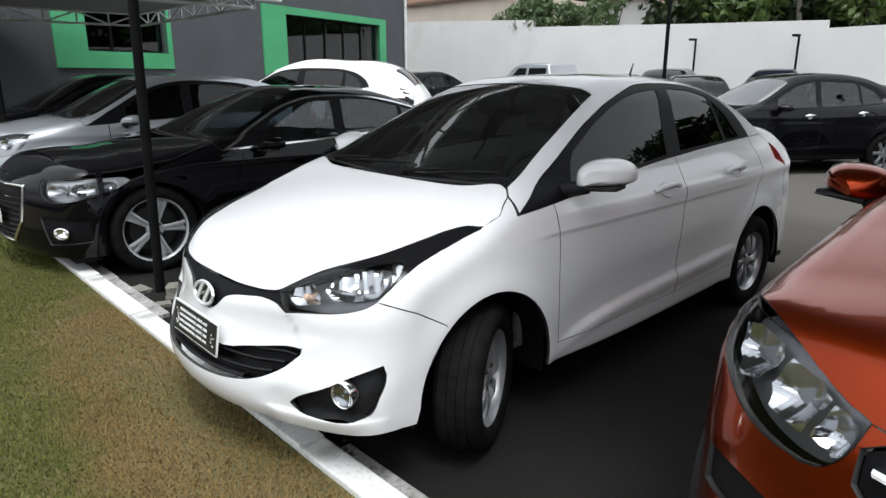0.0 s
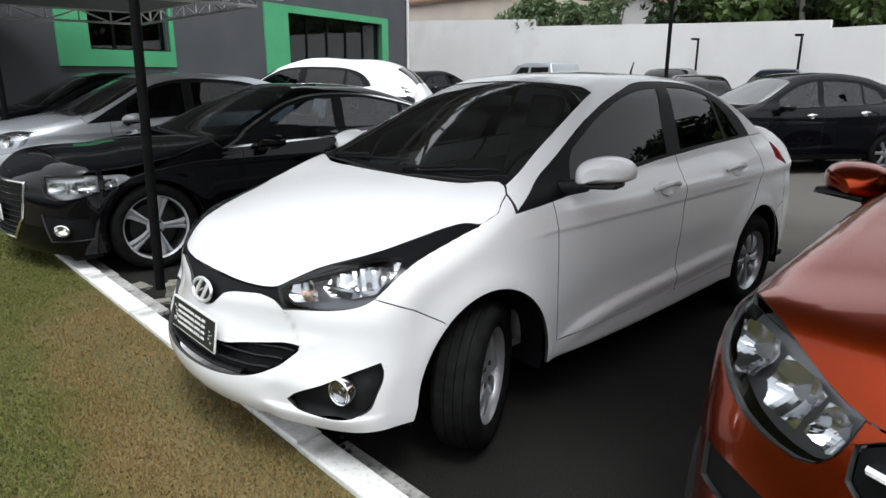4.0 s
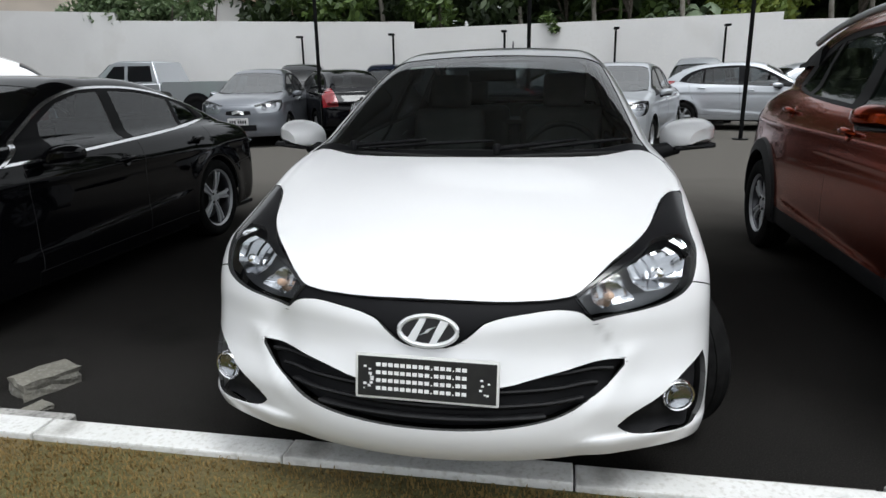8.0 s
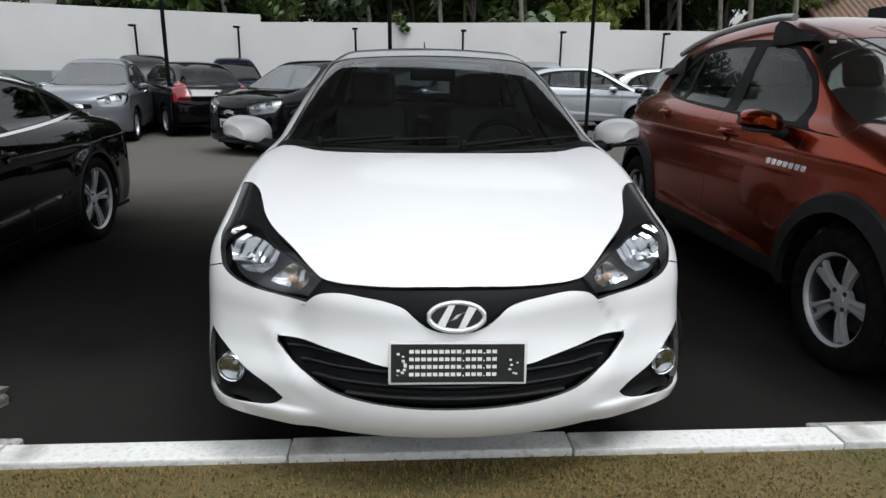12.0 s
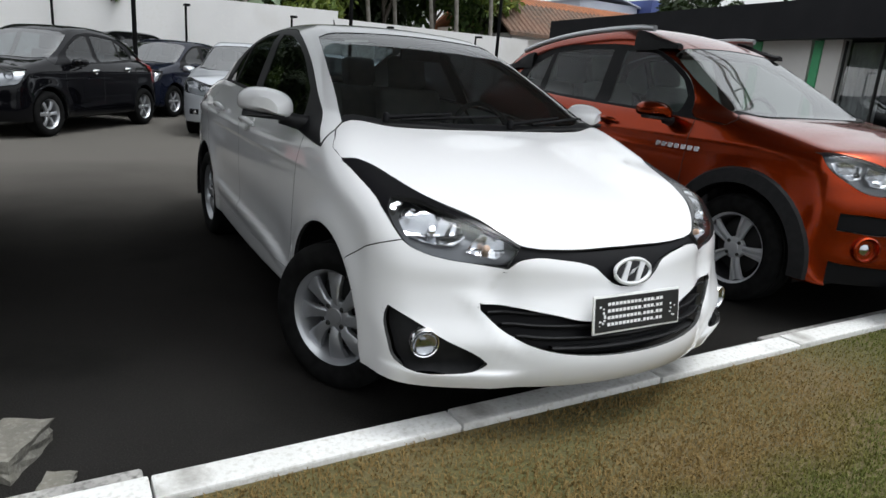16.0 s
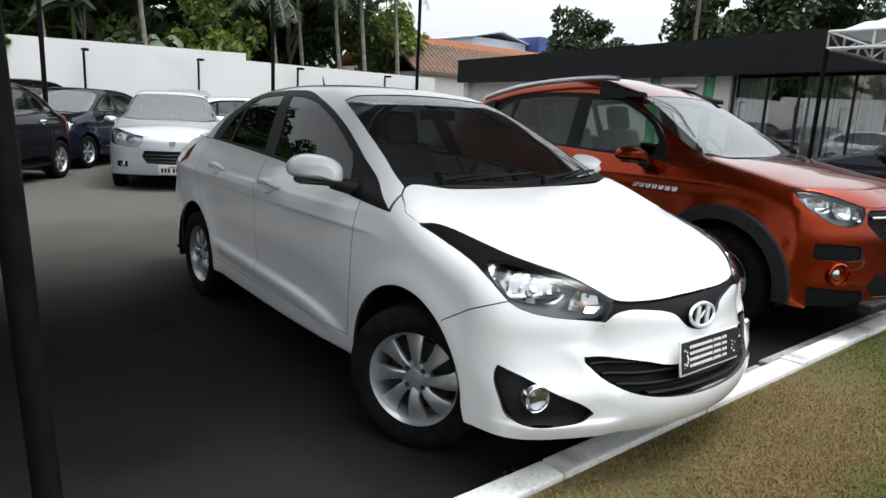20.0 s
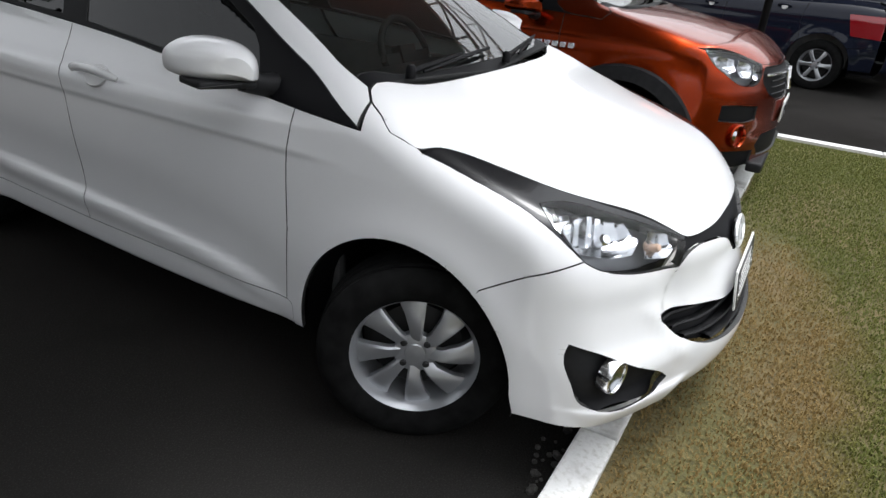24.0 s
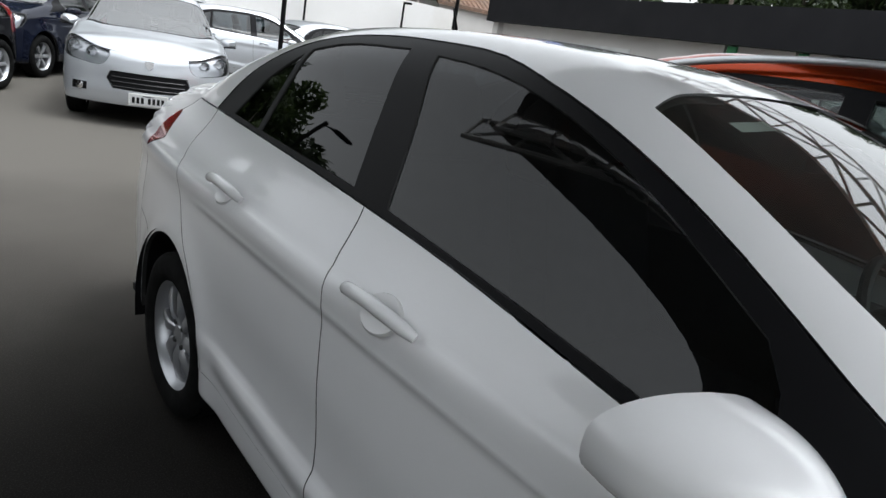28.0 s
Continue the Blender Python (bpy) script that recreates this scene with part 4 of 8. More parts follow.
def plate(car, m, w=0.40, h=0.13, dark=True, label=""):
    """A plate that faces -y: border, field and rows of bars for its writing."""
    pl = part("number_plate", box_bm(-w / 2, w / 2, 0, 0.008, -h / 2, h / 2, 0.006, 2), M_PLATERIM, car, label)
    pl.matrix_basis = m
    part("plate_field", box_bm(-w / 2 + 0.008, w / 2 - 0.008, -0.0025, 0.001, -h / 2 + 0.008, h / 2 - 0.008, 0.001, 1), M_PLATEBLK if dark else M_PLATEGRY, pl)
    rng = random.Random(4)
    mt = M_PLATEWHT if dark else M_TRIM
    if dark:
        for r in range(4):
            x = -0.148
            z = 0.036 - r * 0.0235
            for g in (9, 1, 3, 1, 2):
                bm = bmesh.new()
                if g == 1:
                    add_box(bm, x, x + 0.004, -0.0035, -0.002, z - 0.006, z - 0.002)
                    x += 0.009
                else:
                    for _ in range(g - 1):
                        part("plate_bar", box_bm(x, x + 0.0135, -0.0035, -0.002, z - 0.005, z + 0.006), mt, pl, "", True)
                        x += 0.018
                    add_box(bm, x, x + 0.0135, -0.0035, -0.002, z - 0.005, z + 0.006)
                    x += 0.018
                part("plate_bar", bm, mt, pl, "", True)
        for _ in range(18):
            x, z = rng.choice((-1, 1)) * rng.uniform(0.158, 0.186), rng.uniform(-0.045, 0.048)
            s_ = rng.uniform(0.002, 0.005)
            part("plate_mark", box_bm(x - s_, x + s_, -0.0034, -0.002, z - s_, z + s_ * 0.5), mt, pl, "", True)
    else:
        for x in (-0.15, -0.105, -0.06, 0.01, 0.055, 0.10, 0.145):
            part("plate_bar", box_bm(x - 0.015, x + 0.015, -0.0035, -0.002, -0.04, 0.025), mt, pl, "", True)
        part("plate_bar", box_bm(-0.06, 0.06, -0.0035, -0.002, 0.036, 0.045), mt, pl, "", True)
    return pl


M_GRIPCUP = paint_mat("handle_cup_paint", (0.70, 0.70, 0.70))
M_PLATERIM = mat("plate_rim", (0.72, 0.72, 0.70), 0.45)
M_PLATEBLK = noisy("plate_black", ((0.012, 0.012, 0.013), (0.02, 0.02, 0.02)), 30, 0.4)
M_PLATEWHT = mat("plate_white", (0.8, 0.8, 0.8), 0.5)
M_PLATEGRY = mat("plate_grey", (0.5, 0.5, 0.5), 0.5)
M_HLHOUSE = mat("headlight_housing", (0.16, 0.165, 0.175), 0.3, 0.6)
M_AMBERPALE = mat("pale_amber_bulb", (0.62, 0.42, 0.30), 0.2)
M_BADGE = mat("bright_badge_chrome", (0.80, 0.81, 0.82), 0.35, 0.55)
M_WSGREEN = mat("sticker", (0.55, 0.6, 0.55), 0.5)

white_car = tagged(new("white_sedan"), "white compact sedan with black headlight surrounds, parked by the kerb", "car", "parked cars")
HBP = ws_outlines()
ws_f, hb = build_body(white_car, ws_spec(), HBP, M_WPAINT, CARM)
STEER = 28
for sx in (-1, 1):
    for yy, st in ((0.81, STEER), (3.36, 0)):
        m = pose(sx * (0.775 if st else 0.726), yy - (0.02 if sx < 0 and st else 0), 0.300, 0, 0, st) @ pose(0, 0, 0, 0, 0, 180 if sx < 0 else 0)
        wheel(white_car, m, 0.302, 0.195, 0.185, "fan", 8, (M_ALLOY, M_TYRE, M_DARKMETAL), "silver alloy wheel")
liners(white_car, ws_f, (HBP["arch_f"], HBP["arch_r"]), 0.86, M_TRIM)
cabin(white_car, M_CABIN, 1.10, 0.96, 1.85, 2.65, 0.80, top=1.16)
for i, sx in enumerate((-1, 1)):
    handle(white_car, hb["front_door"][i], ws_f, 2.15, 0.917, sx, M_WPAINT, 0.25)
    handle(white_car, hb["rear_door"][i], ws_f, 3.0, 0.93, sx, M_WPAINT, 0.235)
    mirror(white_car, sx * 0.93, 1.395, 1.083, sx, M_WPAINT, sc=1.05)
wiper(white_car, ws_f, (0.10, 0.995), (0.42, 1.05), (0.62, 1.10))
wiper(white_car, ws_f, (-0.52, 1.03), (-0.20, 1.04), (0.08, 1.06))

# headlights: black housing behind the lens, chrome bowls, a turn lamp and the long black surround
FANH = fan(HBP["y0"])
lens_poly = HBP["front_cut"][0][1]
hl_sheet = sheet(ws_f, np.radians(np.linspace(28, 90, 62)), np.linspace(0.64, 0.97, 48), lambda u, v: (np.stack([0 * u, 0 * u + 0.9, v], 1), np.stack([np.sin(u), -np.cos(u), 0 * u], 1)))
inner, _ = cut(hl_sheet, lens_poly, FANH)
rim_line = FANH(np.array(smooth(*HBP["hood_edge"], n=5)))
_, inner = cut(inner, np.vstack([[(-3, rim_line[0][1])], rim_line, [(rim_line[-1][0] + 2, 130), (-3, 130)]]), FANH)
band = np.vstack([[(88, 110), (20, 110), (20, 71.4), (27.5, 71.4)], smooth((28.6, 71.8), (32, 74.6), (38.6, 78.2), (43.5, 80.4), (49.5, 82.7), (56, 84.2), (60, 84.4), n=3), smooth((58, 80.8), (55.5, 76.9), (53.2, 73.2), (51, 68.5), n=3), [(88, 68)]])
surround, clear = cut(inner, band, FANH)
for o, old in zip(panel("headlight_lens", clear, ws_f, M_LENS, None, "each", gap=0.0005), hb["headlight"]):
    old.data = o.data
    bpy.data.objects.remove(o)
for o, sd in zip(panel("headlight_surround", surround, ws_f, M_GLOSSBLK, None, "each", off=-0.001, gap=0.0012, label="black headlight surround") + panel("headlight_housing", inner, ws_f, M_HLHOUSE, None, "each", off=-0.060, gap=0.0, depth=0.0, label="dark headlight housing"), (0, 1, 0, 1)):
    o.parent = hb["headlight"][sd]
def bowl_panel(sk, f, co, poly, edge, deep, flutes, material, parents, label, name="reflector_bowl"):
    """A faceted bright bowl behind a lens: the outline's part of the skin pushed in, deepest in the middle, with upright flutes."""
    poly = np.array(poly, float)
    q, _ = cut(sk, poly, co)
    if not q.F:
        return
    c, A = poly.mean(0), co(q.V)
    half = (poly.max(0) - poly.min(0)) / 2
    r2 = np.clip((((A - c) / half) ** 2).sum(1), 0, 1)
    wave = np.abs(((A[:, 0] - c[0]) / half[0] * flutes) % 2 - 1) * (A[:, 1] > c[1] - 0.1 * half[1])
    V = q.V - grad(f, q.V) * (edge + deep * (1 - r2) + 0.009 * wave)[:, None]
    for sx, par in zip((-1, 1), parents):
        me = bpy.data.meshes.new(name)
        me.from_pydata((V * (sx, 1, 1)).tolist(), [], [t[::sx] for t in q.F])
        me.materials.append(material)
        o = new(name, me)
        o.parent = par
        o["label"] = label


MAIN_BOWL = [(41, 75.5), (42.5, 80.2), (48, 82.2), (56, 83.2), (55.6, 79.6), (53, 75), (47, 72.6), (43, 72.6)]
TURN_BOWL = [(32.4, 75.2), (37.5, 77.2), (39.5, 74), (40.3, 70.8), (34, 68.6), (32.2, 71)]
SIDE_BOWL = [(57, 84), (59.6, 84.2), (58.2, 81.6), (56.6, 79.4), (56.4, 81.5)]
bowl_panel(inner, ws_f, FANH, MAIN_BOWL, 0.016, 0.040, 6, M_REFLECT, hb["headlight"], "chrome headlight bowl")
bowl_panel(inner, ws_f, FANH, TURN_BOWL, 0.014, 0.024, 5, M_REFLECT, hb["headlight"], "chrome turn lamp bowl")
bowl_panel(inner, ws_f, FANH, SIDE_BOWL, 0.008, 0.004, 1, M_CHROME, hb["headlight"], "chrome side flash")
for sx in (-1, 1):
    lamp = hb["headlight"][0 if sx < 0 else 1]
    for az, zz, rr, mm, nm, lab in ((36, 0.725, 0.013, M_AMBERPALE, "turn_bulb", "pale amber bulb"), (48, 0.775, 0.017, M_CHROME, "bulb_cap", "chrome bulb cap")):
        a = math.radians(az)
        m = stick(ws_f, 0, 0.9, zz, (sx * math.sin(a), -math.cos(a), 0))
        bm = lathe([(0.0005, 0.012), (rr * 0.7, 0.014), (rr, 0.022), (rr * 0.8, 0.05)], 14, "y")
        bm.transform(m)
        part(nm, bm, mm, lamp, lab)

# front: recessed grilles, bars, fog lamps, badge, plate
def recess(key, depth, material, label, name, sides="both"):
    poly = dict(HBP["front_cut"])[key]
    c = poly.mean(0)
    big = c + (poly - c) * 1.05
    sk, _ = cut(fr_sheet, big, FANH)
    return panel(name, sk, ws_f, material, white_car, sides, off=-depth, gap=0.0, depth=0.0, label=label)[0]


fr_sheet = sheet(ws_f, np.radians(np.linspace(0, 62, 56)), np.linspace(0.28, 0.60, 40), lambda u, v: (np.stack([0 * u, 0 * u + 0.9, v], 1), np.stack([np.sin(u), -np.cos(u), 0 * u], 1)))
grille = recess("lower_grille", 0.045, M_TRIM, "black lower grille", "lower_grille")
fogp = recess("fog_recess", 0.035, M_PLASTIC, "black fog lamp recess", "fog_recess", "each")
low_poly = dict(HBP["front_cut"])["lower_grille"]
def grille_bars(car, f, y0, poly, heights, amax, material, bow=0.012, thick=0.009, into=0.0, n=49):
    """Bars that follow the body's front inside an outline, each side of a gap a part of its own."""
    for zc in heights:
        az = np.radians(np.linspace(-amax, amax, n))
        zz = zc - 0.008 + bow * (np.abs(az) / az[-1]) ** 2
        p = shoot(f, np.stack([0 * az, 0 * az + y0, zz], 1), np.stack([np.sin(az), -np.cos(az), 0 * az], 1))
        N = grad(f, p)
        ok = inside(poly, np.stack([np.degrees(np.abs(az)) + 0.8, zz * 100], 1))
        i = 0
        while i < n:
            if not ok[i]:
                i += 1
                continue
            k = i
            while k + 1 < n and ok[k + 1]:
                k += 1
            if k - i > 2:
                bm = bmesh.new()
                rows = [[bm.verts.new(Vector(p[q] - N[q] * (o + into)) + Vector((0, 0, h))) for o, h in ((0.045, thick), (0.014, thick * 0.7), (0.010, 0.0), (0.014, -thick * 0.6), (0.045, -thick))] for q in range(i, k + 1)]
                for a, b in zip(rows, rows[1:]):
                    for q in range(4):
                        bm.faces.new((a[q], a[q + 1], b[q + 1], b[q]))
                bmesh.ops.recalc_face_normals(bm, faces=bm.faces[:])
                part("grille_bar", bm, material, car)
            i = k + 1


grille_bars(grille, ws_f, 0.9, low_poly, (0.41, 0.445, 0.48, 0.515), 36, M_PLASTIC)
for sx in (-1, 1):
    a = math.radians(45.5)
    m = stick(ws_f, 0, 0.9, 0.408, (sx * math.sin(a), -math.cos(a), 0))
    m = Matrix.LocRotScale(m.translation, (look((0, 0, 0), (sx * -0.25, 1, 0.02)) @ pose(0, 0, 0, -90)).to_quaternion(), None)
    m = m @ Matrix.Translation((0, 0.010, 0)) @ Matrix.Scale(1.08, 4)
    bm = lathe([(0.046, 0.03), (0.047, 0.0), (0.044, -0.005), (0.041, -0.003), (0.039, 0.005)], 30, "y")
    bm.transform(m)
    lamp = part("fog_lamp", bm, M_CHROME, white_car, "round fog lamp with chrome ring")
    bm = lathe([(0.038, 0.002), (0.032, 0.008), (0.020, 0.014), (0.011, 0.015), (0.010, 0.009), (0.0005, 0.007)], 26, "y")
    bm.transform(m)
    part("fog_reflector", bm, M_REFLECT, lamp)
    bm = lathe([(0.0005, -0.010), (0.02, -0.008), (0.038, 0.0)], 26, "y")
    bm.transform(m)
    part("fog_lens", bm, M_LENS, lamp)
bm = bmesh.new()
# oval badge: ring and a slanted shape
m_badge = stick(ws_f, 0, 0.9, 0.640, (0, -1, 0)) @ Matrix.Translation((0, -0.004, 0)) @ Matrix.Diagonal((1.22, 1, 1.17, 1))
ring = [(0.070 * math.cos(t), 0.0, 0.037 * math.sin(t)) for t in np.linspace(0, 2 * math.pi, 40, endpoint=False)]
badge = part("badge", prism([(0.069 * math.cos(t), 0.036 * math.sin(t)) for t in np.linspace(0, 2 * math.pi, 40, endpoint=False)], 0.012), M_GLOSSBLK, white_car, "oval chrome badge")
badge.matrix_basis = m_badge
part("badge_ring", tube(ring, 0.0065, 8, True), M_BADGE, badge)
for pts in ([(-0.050, -0.022), (-0.030, -0.027), (-0.004, 0.030), (-0.020, 0.031)], [(0.050, 0.022), (0.030, 0.027), (0.004, -0.030), (0.020, -0.031)], [(-0.022, -0.012), (0.0, -0.004), (0.014, 0.010), (0.021, 0.012), (0.0, 0.005), (-0.015, -0.010)]):
    o = part("badge_bar", prism(pts, 0.006), M_BADGE, badge)
    o.matrix_basis = Matrix.Translation((0, -0.005, 0))
pm, pn = on_body(ws_f, 0, 0.9, 0.505, (0, -1, 0))
plate(white_car, pose(0.002, pm.y - 0.020, 0.511, -9, 0, 0) @ pose(0, 0, 0, 0, 0.6, 0), 0.422, 0.134, label="black dealer plate with rows of white bars in a white frame")
# roof aerial, mirror inside, sun strip, screen sticker
p, n = on_body(ws_f, 0, 3.02, 1.0, (0, 0, 1))
part("roof_aerial", tube([p, p + Vector((0, 0.05, 0.11))], [0.009, 0.003], 8), M_TRIM, white_car, "black roof aerial")
part("inner_mirror", box_bm(-0.12, 0.12, 1.72, 1.745, 1.315, 1.375, 0.012, 2), M_TRIM, white_car, "black inside mirror")
bm = bmesh.new()
vs = []
for x in (-0.43, -0.30):
    for yy in (1.735, 1.765):
        q, n = on_body(ws_f, x, yy, 0.7, (0, 0, 1))
        vs.append(bm.verts.new(q - n * 0.008))
bm.faces.new((vs[0], vs[2], vs[3], vs[1]))
part("screen_sticker", bm, M_WSGREEN, white_car, "pale sticker inside the windscreen")


# ---- the other cars: one way to draw a hatchback, saloon or tall car from its main sizes ----
def gen_spec(d):
    L, hw, nz, (yc, zc), (yt, zt) = d["L"], d["hw"], d["nose"], d["cowl"], d["wst"]
    s = {}
    s["w"] = crv((0.0, 0.945 * hw), (0.4, 0.985 * hw), (0.9, hw), (L * 0.5, 0.995 * hw), (L - 0.8, 0.99 * hw), (L - 0.25, 0.94 * hw), (L, 0.88 * hw))
    lo = d.get("low", 0.2)
    s["sp"] = crv((0.15, 0.95), (0.28, 0.985), (0.45, 0.998), (0.58, 1.0), (0.75, 0.992), (0.9, 0.972), (1.02, 0.94), (1.12, 0.89))
    yf, yr, R = d["yf"], d["yr"], d["R"]
    line = lambda y: 0.36 + 0.05 * (y - yf)
    def sculpt(y, z):
        door = step(y, yf + 0.4, yf + 0.7) * step(y, yr - 0.3, yr - 0.7)
        r1, r2 = np.hypot(y - yf, z - R), np.hypot(y - yr, z - R)
        return 0.012 * door * step(z, line(y) + 0.03, line(y) - 0.03) + d.get("flare", 0.014) * (bump(r1, R + 0.06, 0.08) + bump(r2, R + 0.06, 0.08)) + 0.008 * bump(z, d["belt"][0][1] - 0.10, 0.04)
    s["sculpt"] = sculpt
    zr = d["belt"][-1][1]
    s["deck"] = crv((-0.1, nz - 0.12), (0.0, nz - 0.045), (0.06, nz), (0.22, nz + 0.45 * (zc - nz)), (0.55 * yc, nz + 0.78 * (zc - nz)), (yc, zc), (yc + 0.5, zc + 0.03), (L * 0.65, zr + 0.02), (L - 0.3, d.get("deckz", zr)), (L, d.get("deckz", zr) - 0.05))
    s["crown"] = crv((0.0, 0.03), (0.3, 0.10), (yc * 0.8, 0.07), (yc + 0.1, 0.0), (L * 0.6, 0.06), (L, 0.1))
    s["nose"] = crv((0.15, 0.07), (0.24, 0.01), (0.36, -0.01), (0.5, 0.0), (nz - 0.12, 0.02), (nz, 0.055), (nz + 0.10, 0.14), (nz + 0.3, 0.45))
    kp = d.get("plan", 0.38)
    s["plan"] = lambda x: kp * x * x + 0.06 * (x / hw) ** 10
    s["fsculpt"] = lambda x, z: 0 * x
    s["tail"] = crv((0.2, L - 0.08), (0.35, L - 0.01), (0.6, L), (0.9, L - 0.06), (1.15, L - 0.12), (1.3, L - 0.2))
    s["floor"] = crv((-0.1, lo), (0.5, lo + 0.01), (1.2, lo + 0.03), (L - 0.8, lo + 0.04), (L, lo + 0.09))
    s["kshoulder"] = crv((0.3, 0.10), (yc, 0.11), (yc + 0.5, 0.15), (L, 0.18))
    s["kfront"] = crv((0.2, 0.07), (0.5, 0.08), (0.75, 0.06))
    s["zbelt"], s["tumble"], s["bow"], s["bowr"], s["yroof"] = d["belt"][1][1], d.get("tumble", 0.38), 0.16, d.get("bowr", 0.12), yt
    g = d.get("wg", 0.87) * hw
    s["wg"] = crv((yc - 0.1, 0.975 * g), (yc + 0.4, g), (L * 0.6, 0.985 * g), (L - 0.9, 0.93 * g), (L - 0.3, 0.84 * g))
    k = (zt - zc) / (yt - yc)
    s["roof"] = crv((yc - 0.25, zc - 0.28 * k), (yc - 0.05, zc - 0.03), (yc + 0.5 * (yt - yc), zc + 0.53 * (zt - zc)), (yt - 0.1, zt - 0.09 * k), (yt + 0.12, zt + 0.035), *d["roof"])
    s["rcrown"] = crv((yt - 0.4, 0.0), (yt, 0.05), (yt + 0.5, 0.10), (L - 0.8, 0.09), (L, 0.0))
    s["krail"], s["kbelt"] = 0.10, 0.03
    return s


def gen_outlines(d, s):
    L, hw, nz, (yc, zc), (yt, zt) = d["L"], d["hw"], d["nose"], d["cowl"], d["wst"]
    f = car_field(s)
    y0 = yc - 0.12
    P = {"y0": y0, "yrear": L, "ztop": zc + 0.02, "hood_w": hw, "hood_y0": 0.0, "hood_y1": yc + 0.15, "zside": d["belt"][-1][1] + 0.05, "zrear": d["belt"][-1][1] + 0.02, "cab0": yc - 0.02, "zax": d["belt"][0][1] - 0.02}
    lz0, lz1, a0, a1 = d["light"]
    def at(az, z):
        a = math.radians(az)
        return tuple(shoot(f, np.array([(0, y0, z)]), np.array([(math.sin(a), -math.cos(a), 0)]))[0])
    xc = 0.875 * hw
    edge = [at(0, nz + 0.005), at(a0 * 0.55, nz + 0.006), at(a0, nz + 0.01), at((a0 + a1) / 2, (nz + lz1) / 2 + 0.03), at(a1, lz1 + 0.012)]
    edge = [(p[0], p[1], p[2]) for p in edge] + [(xc, yc - 0.02, zc - 0.03)]
    P["hood_edge"] = edge
    P["hood_rear"] = [(xc, yc - 0.02, zc - 0.03), (xc - 0.06, yc + 0.02, zc), (0.6 * hw, yc - 0.06, zc), (0.3 * hw, yc - 0.085, zc), (0, yc - 0.09, zc)]
    mid = (a0 + a1) / 2
    light = np.vstack([smooth((a1, lz1 * 100), (a1 - 2, lz1 * 100 + 3), (mid, (nz + lz1) * 50 + 6), (a0, nz * 100 + 3), n=4),
                       smooth((a0, nz * 100 + 3), (a0 + 0.8, lz0 * 100 + 4), (a0 + 3, lz0 * 100), (mid, lz0 * 100 + 0.5), (a1 - 9, lz0 * 100 + 4), (a1 - 3, (lz0 + lz1) * 50 + 2), (a1, lz1 * 100), n=4)[1:-1]])
    P["front_cut"] = [("headlight", light)] + [(k, np.array(v, float)) for k, v in d["front"]]
    R = d["R"]
    ra = R + d.get("gap_r", 0.055)
    P["arch_f"], P["arch_r"] = (d["yf"], R + 0.005, ra, 0.02), (d["yr"], R + 0.005, ra, 0.02)
    low_edge = smooth((a1 - 9, lz0 * 100 + 4), (a1 - 3, (lz0 + lz1) * 50 + 2), (a1, lz1 * 100), n=4)
    low3 = np.array([at(a, z / 100) for a, z in low_edge])
    c0 = low3[0]
    ang = math.radians(132)
    P["seam"] = np.array([(c0[1], c0[2]), (d["yf"] + ra * math.cos(ang), R + ra * math.sin(ang))])
    belt = d["belt"]
    P["belt"] = belt
    P["fender_top"] = np.vstack([low3[:, 1:], [(yc - 0.02, zc - 0.025)]])
    P["pillar_foot"] = np.array([(yc - 0.02, zc - 0.025)])
    yd, yb, ye = d["doors"]
    zb = d.get("low", 0.2) + 0.14
    bl = np.interp(yb, [p[0] for p in belt], [p[1] for p in belt])
    P["side_cut"] = [
        ("fender", np.array([(0.0, 3), (0.0, -1), (yd - 0.05, -1), (yd - 0.03, zb), (yd, zb + 0.01), (yd, 3)])),
        ("front_door", np.vstack([[(yd - 0.2, 3), (yd - 0.2, zb), (yb - 0.05, zb + 0.005)], smooth((yb - 0.05, zb + 0.005), (yb - 0.03, 0.6), (yb, bl), n=3)[1:], [(yb, 3)]])),
        ("sill", np.array([(d["yf"], -1), (d["yf"], zb), (ye - 0.35, zb + 0.015), (d["yr"], zb + 0.015), (d["yr"], -1)])),
        ("rear_door", np.vstack([[(yb - 0.3, 3), (yb - 0.3, zb - 0.1), (d["yr"] - ra - 0.01, zb)], smooth((d["yr"] - ra - 0.01, zb), (d["yr"] - ra * 0.72, R + ra * 0.8), (ye - 0.05, 0.85), (ye, belt[-1][1]), n=3)[1:], [(ye, 3)]])),
        ("tail_light", np.array(d["tail"], float)),
        ("rear_bumper", np.array([(d["yr"] + 0.25, 0.58), (L - 0.3, 0.62), (L + 0.5, 0.62), (L + 0.5, -1), (d["yr"] + 0.25, -1)])),
    ]
    top = smooth(*d["frame_top"], n=4)
    frame = np.vstack([smooth(*belt, n=3), top[1:-1]])
    P["cab_cut"] = [(f"glass{i}", np.array(g, float)) for i, g in enumerate(d["glass"])] + [("window_frame", frame)]
    xw = d.get("wtx", 0.64) * hw
    P["ws_side"] = [(xc - 0.055, yc + 0.02), ((2 * xc + xw) / 3 - 0.02, yc + (yt - yc) * 0.36), ((xc + 2 * xw) / 3 - 0.005, yc + (yt - yc) * 0.7), (xw, yt - 0.01)]
    P["ws_top"] = [(xw, yt - 0.01), (xw - 0.08, yt), (0.2, yt), (0, yt)]
    P["roof_cut"] = [("rear_screen", np.array(d["rear_screen"], float))]
    P["ring"] = d.get("ring", 0)
    P["gap"] = 0.0025
    if d.get("rear_cut"):
        P["rear_cut"] = [(k, np.array(v, float)) for k, v in d["rear_cut"]]
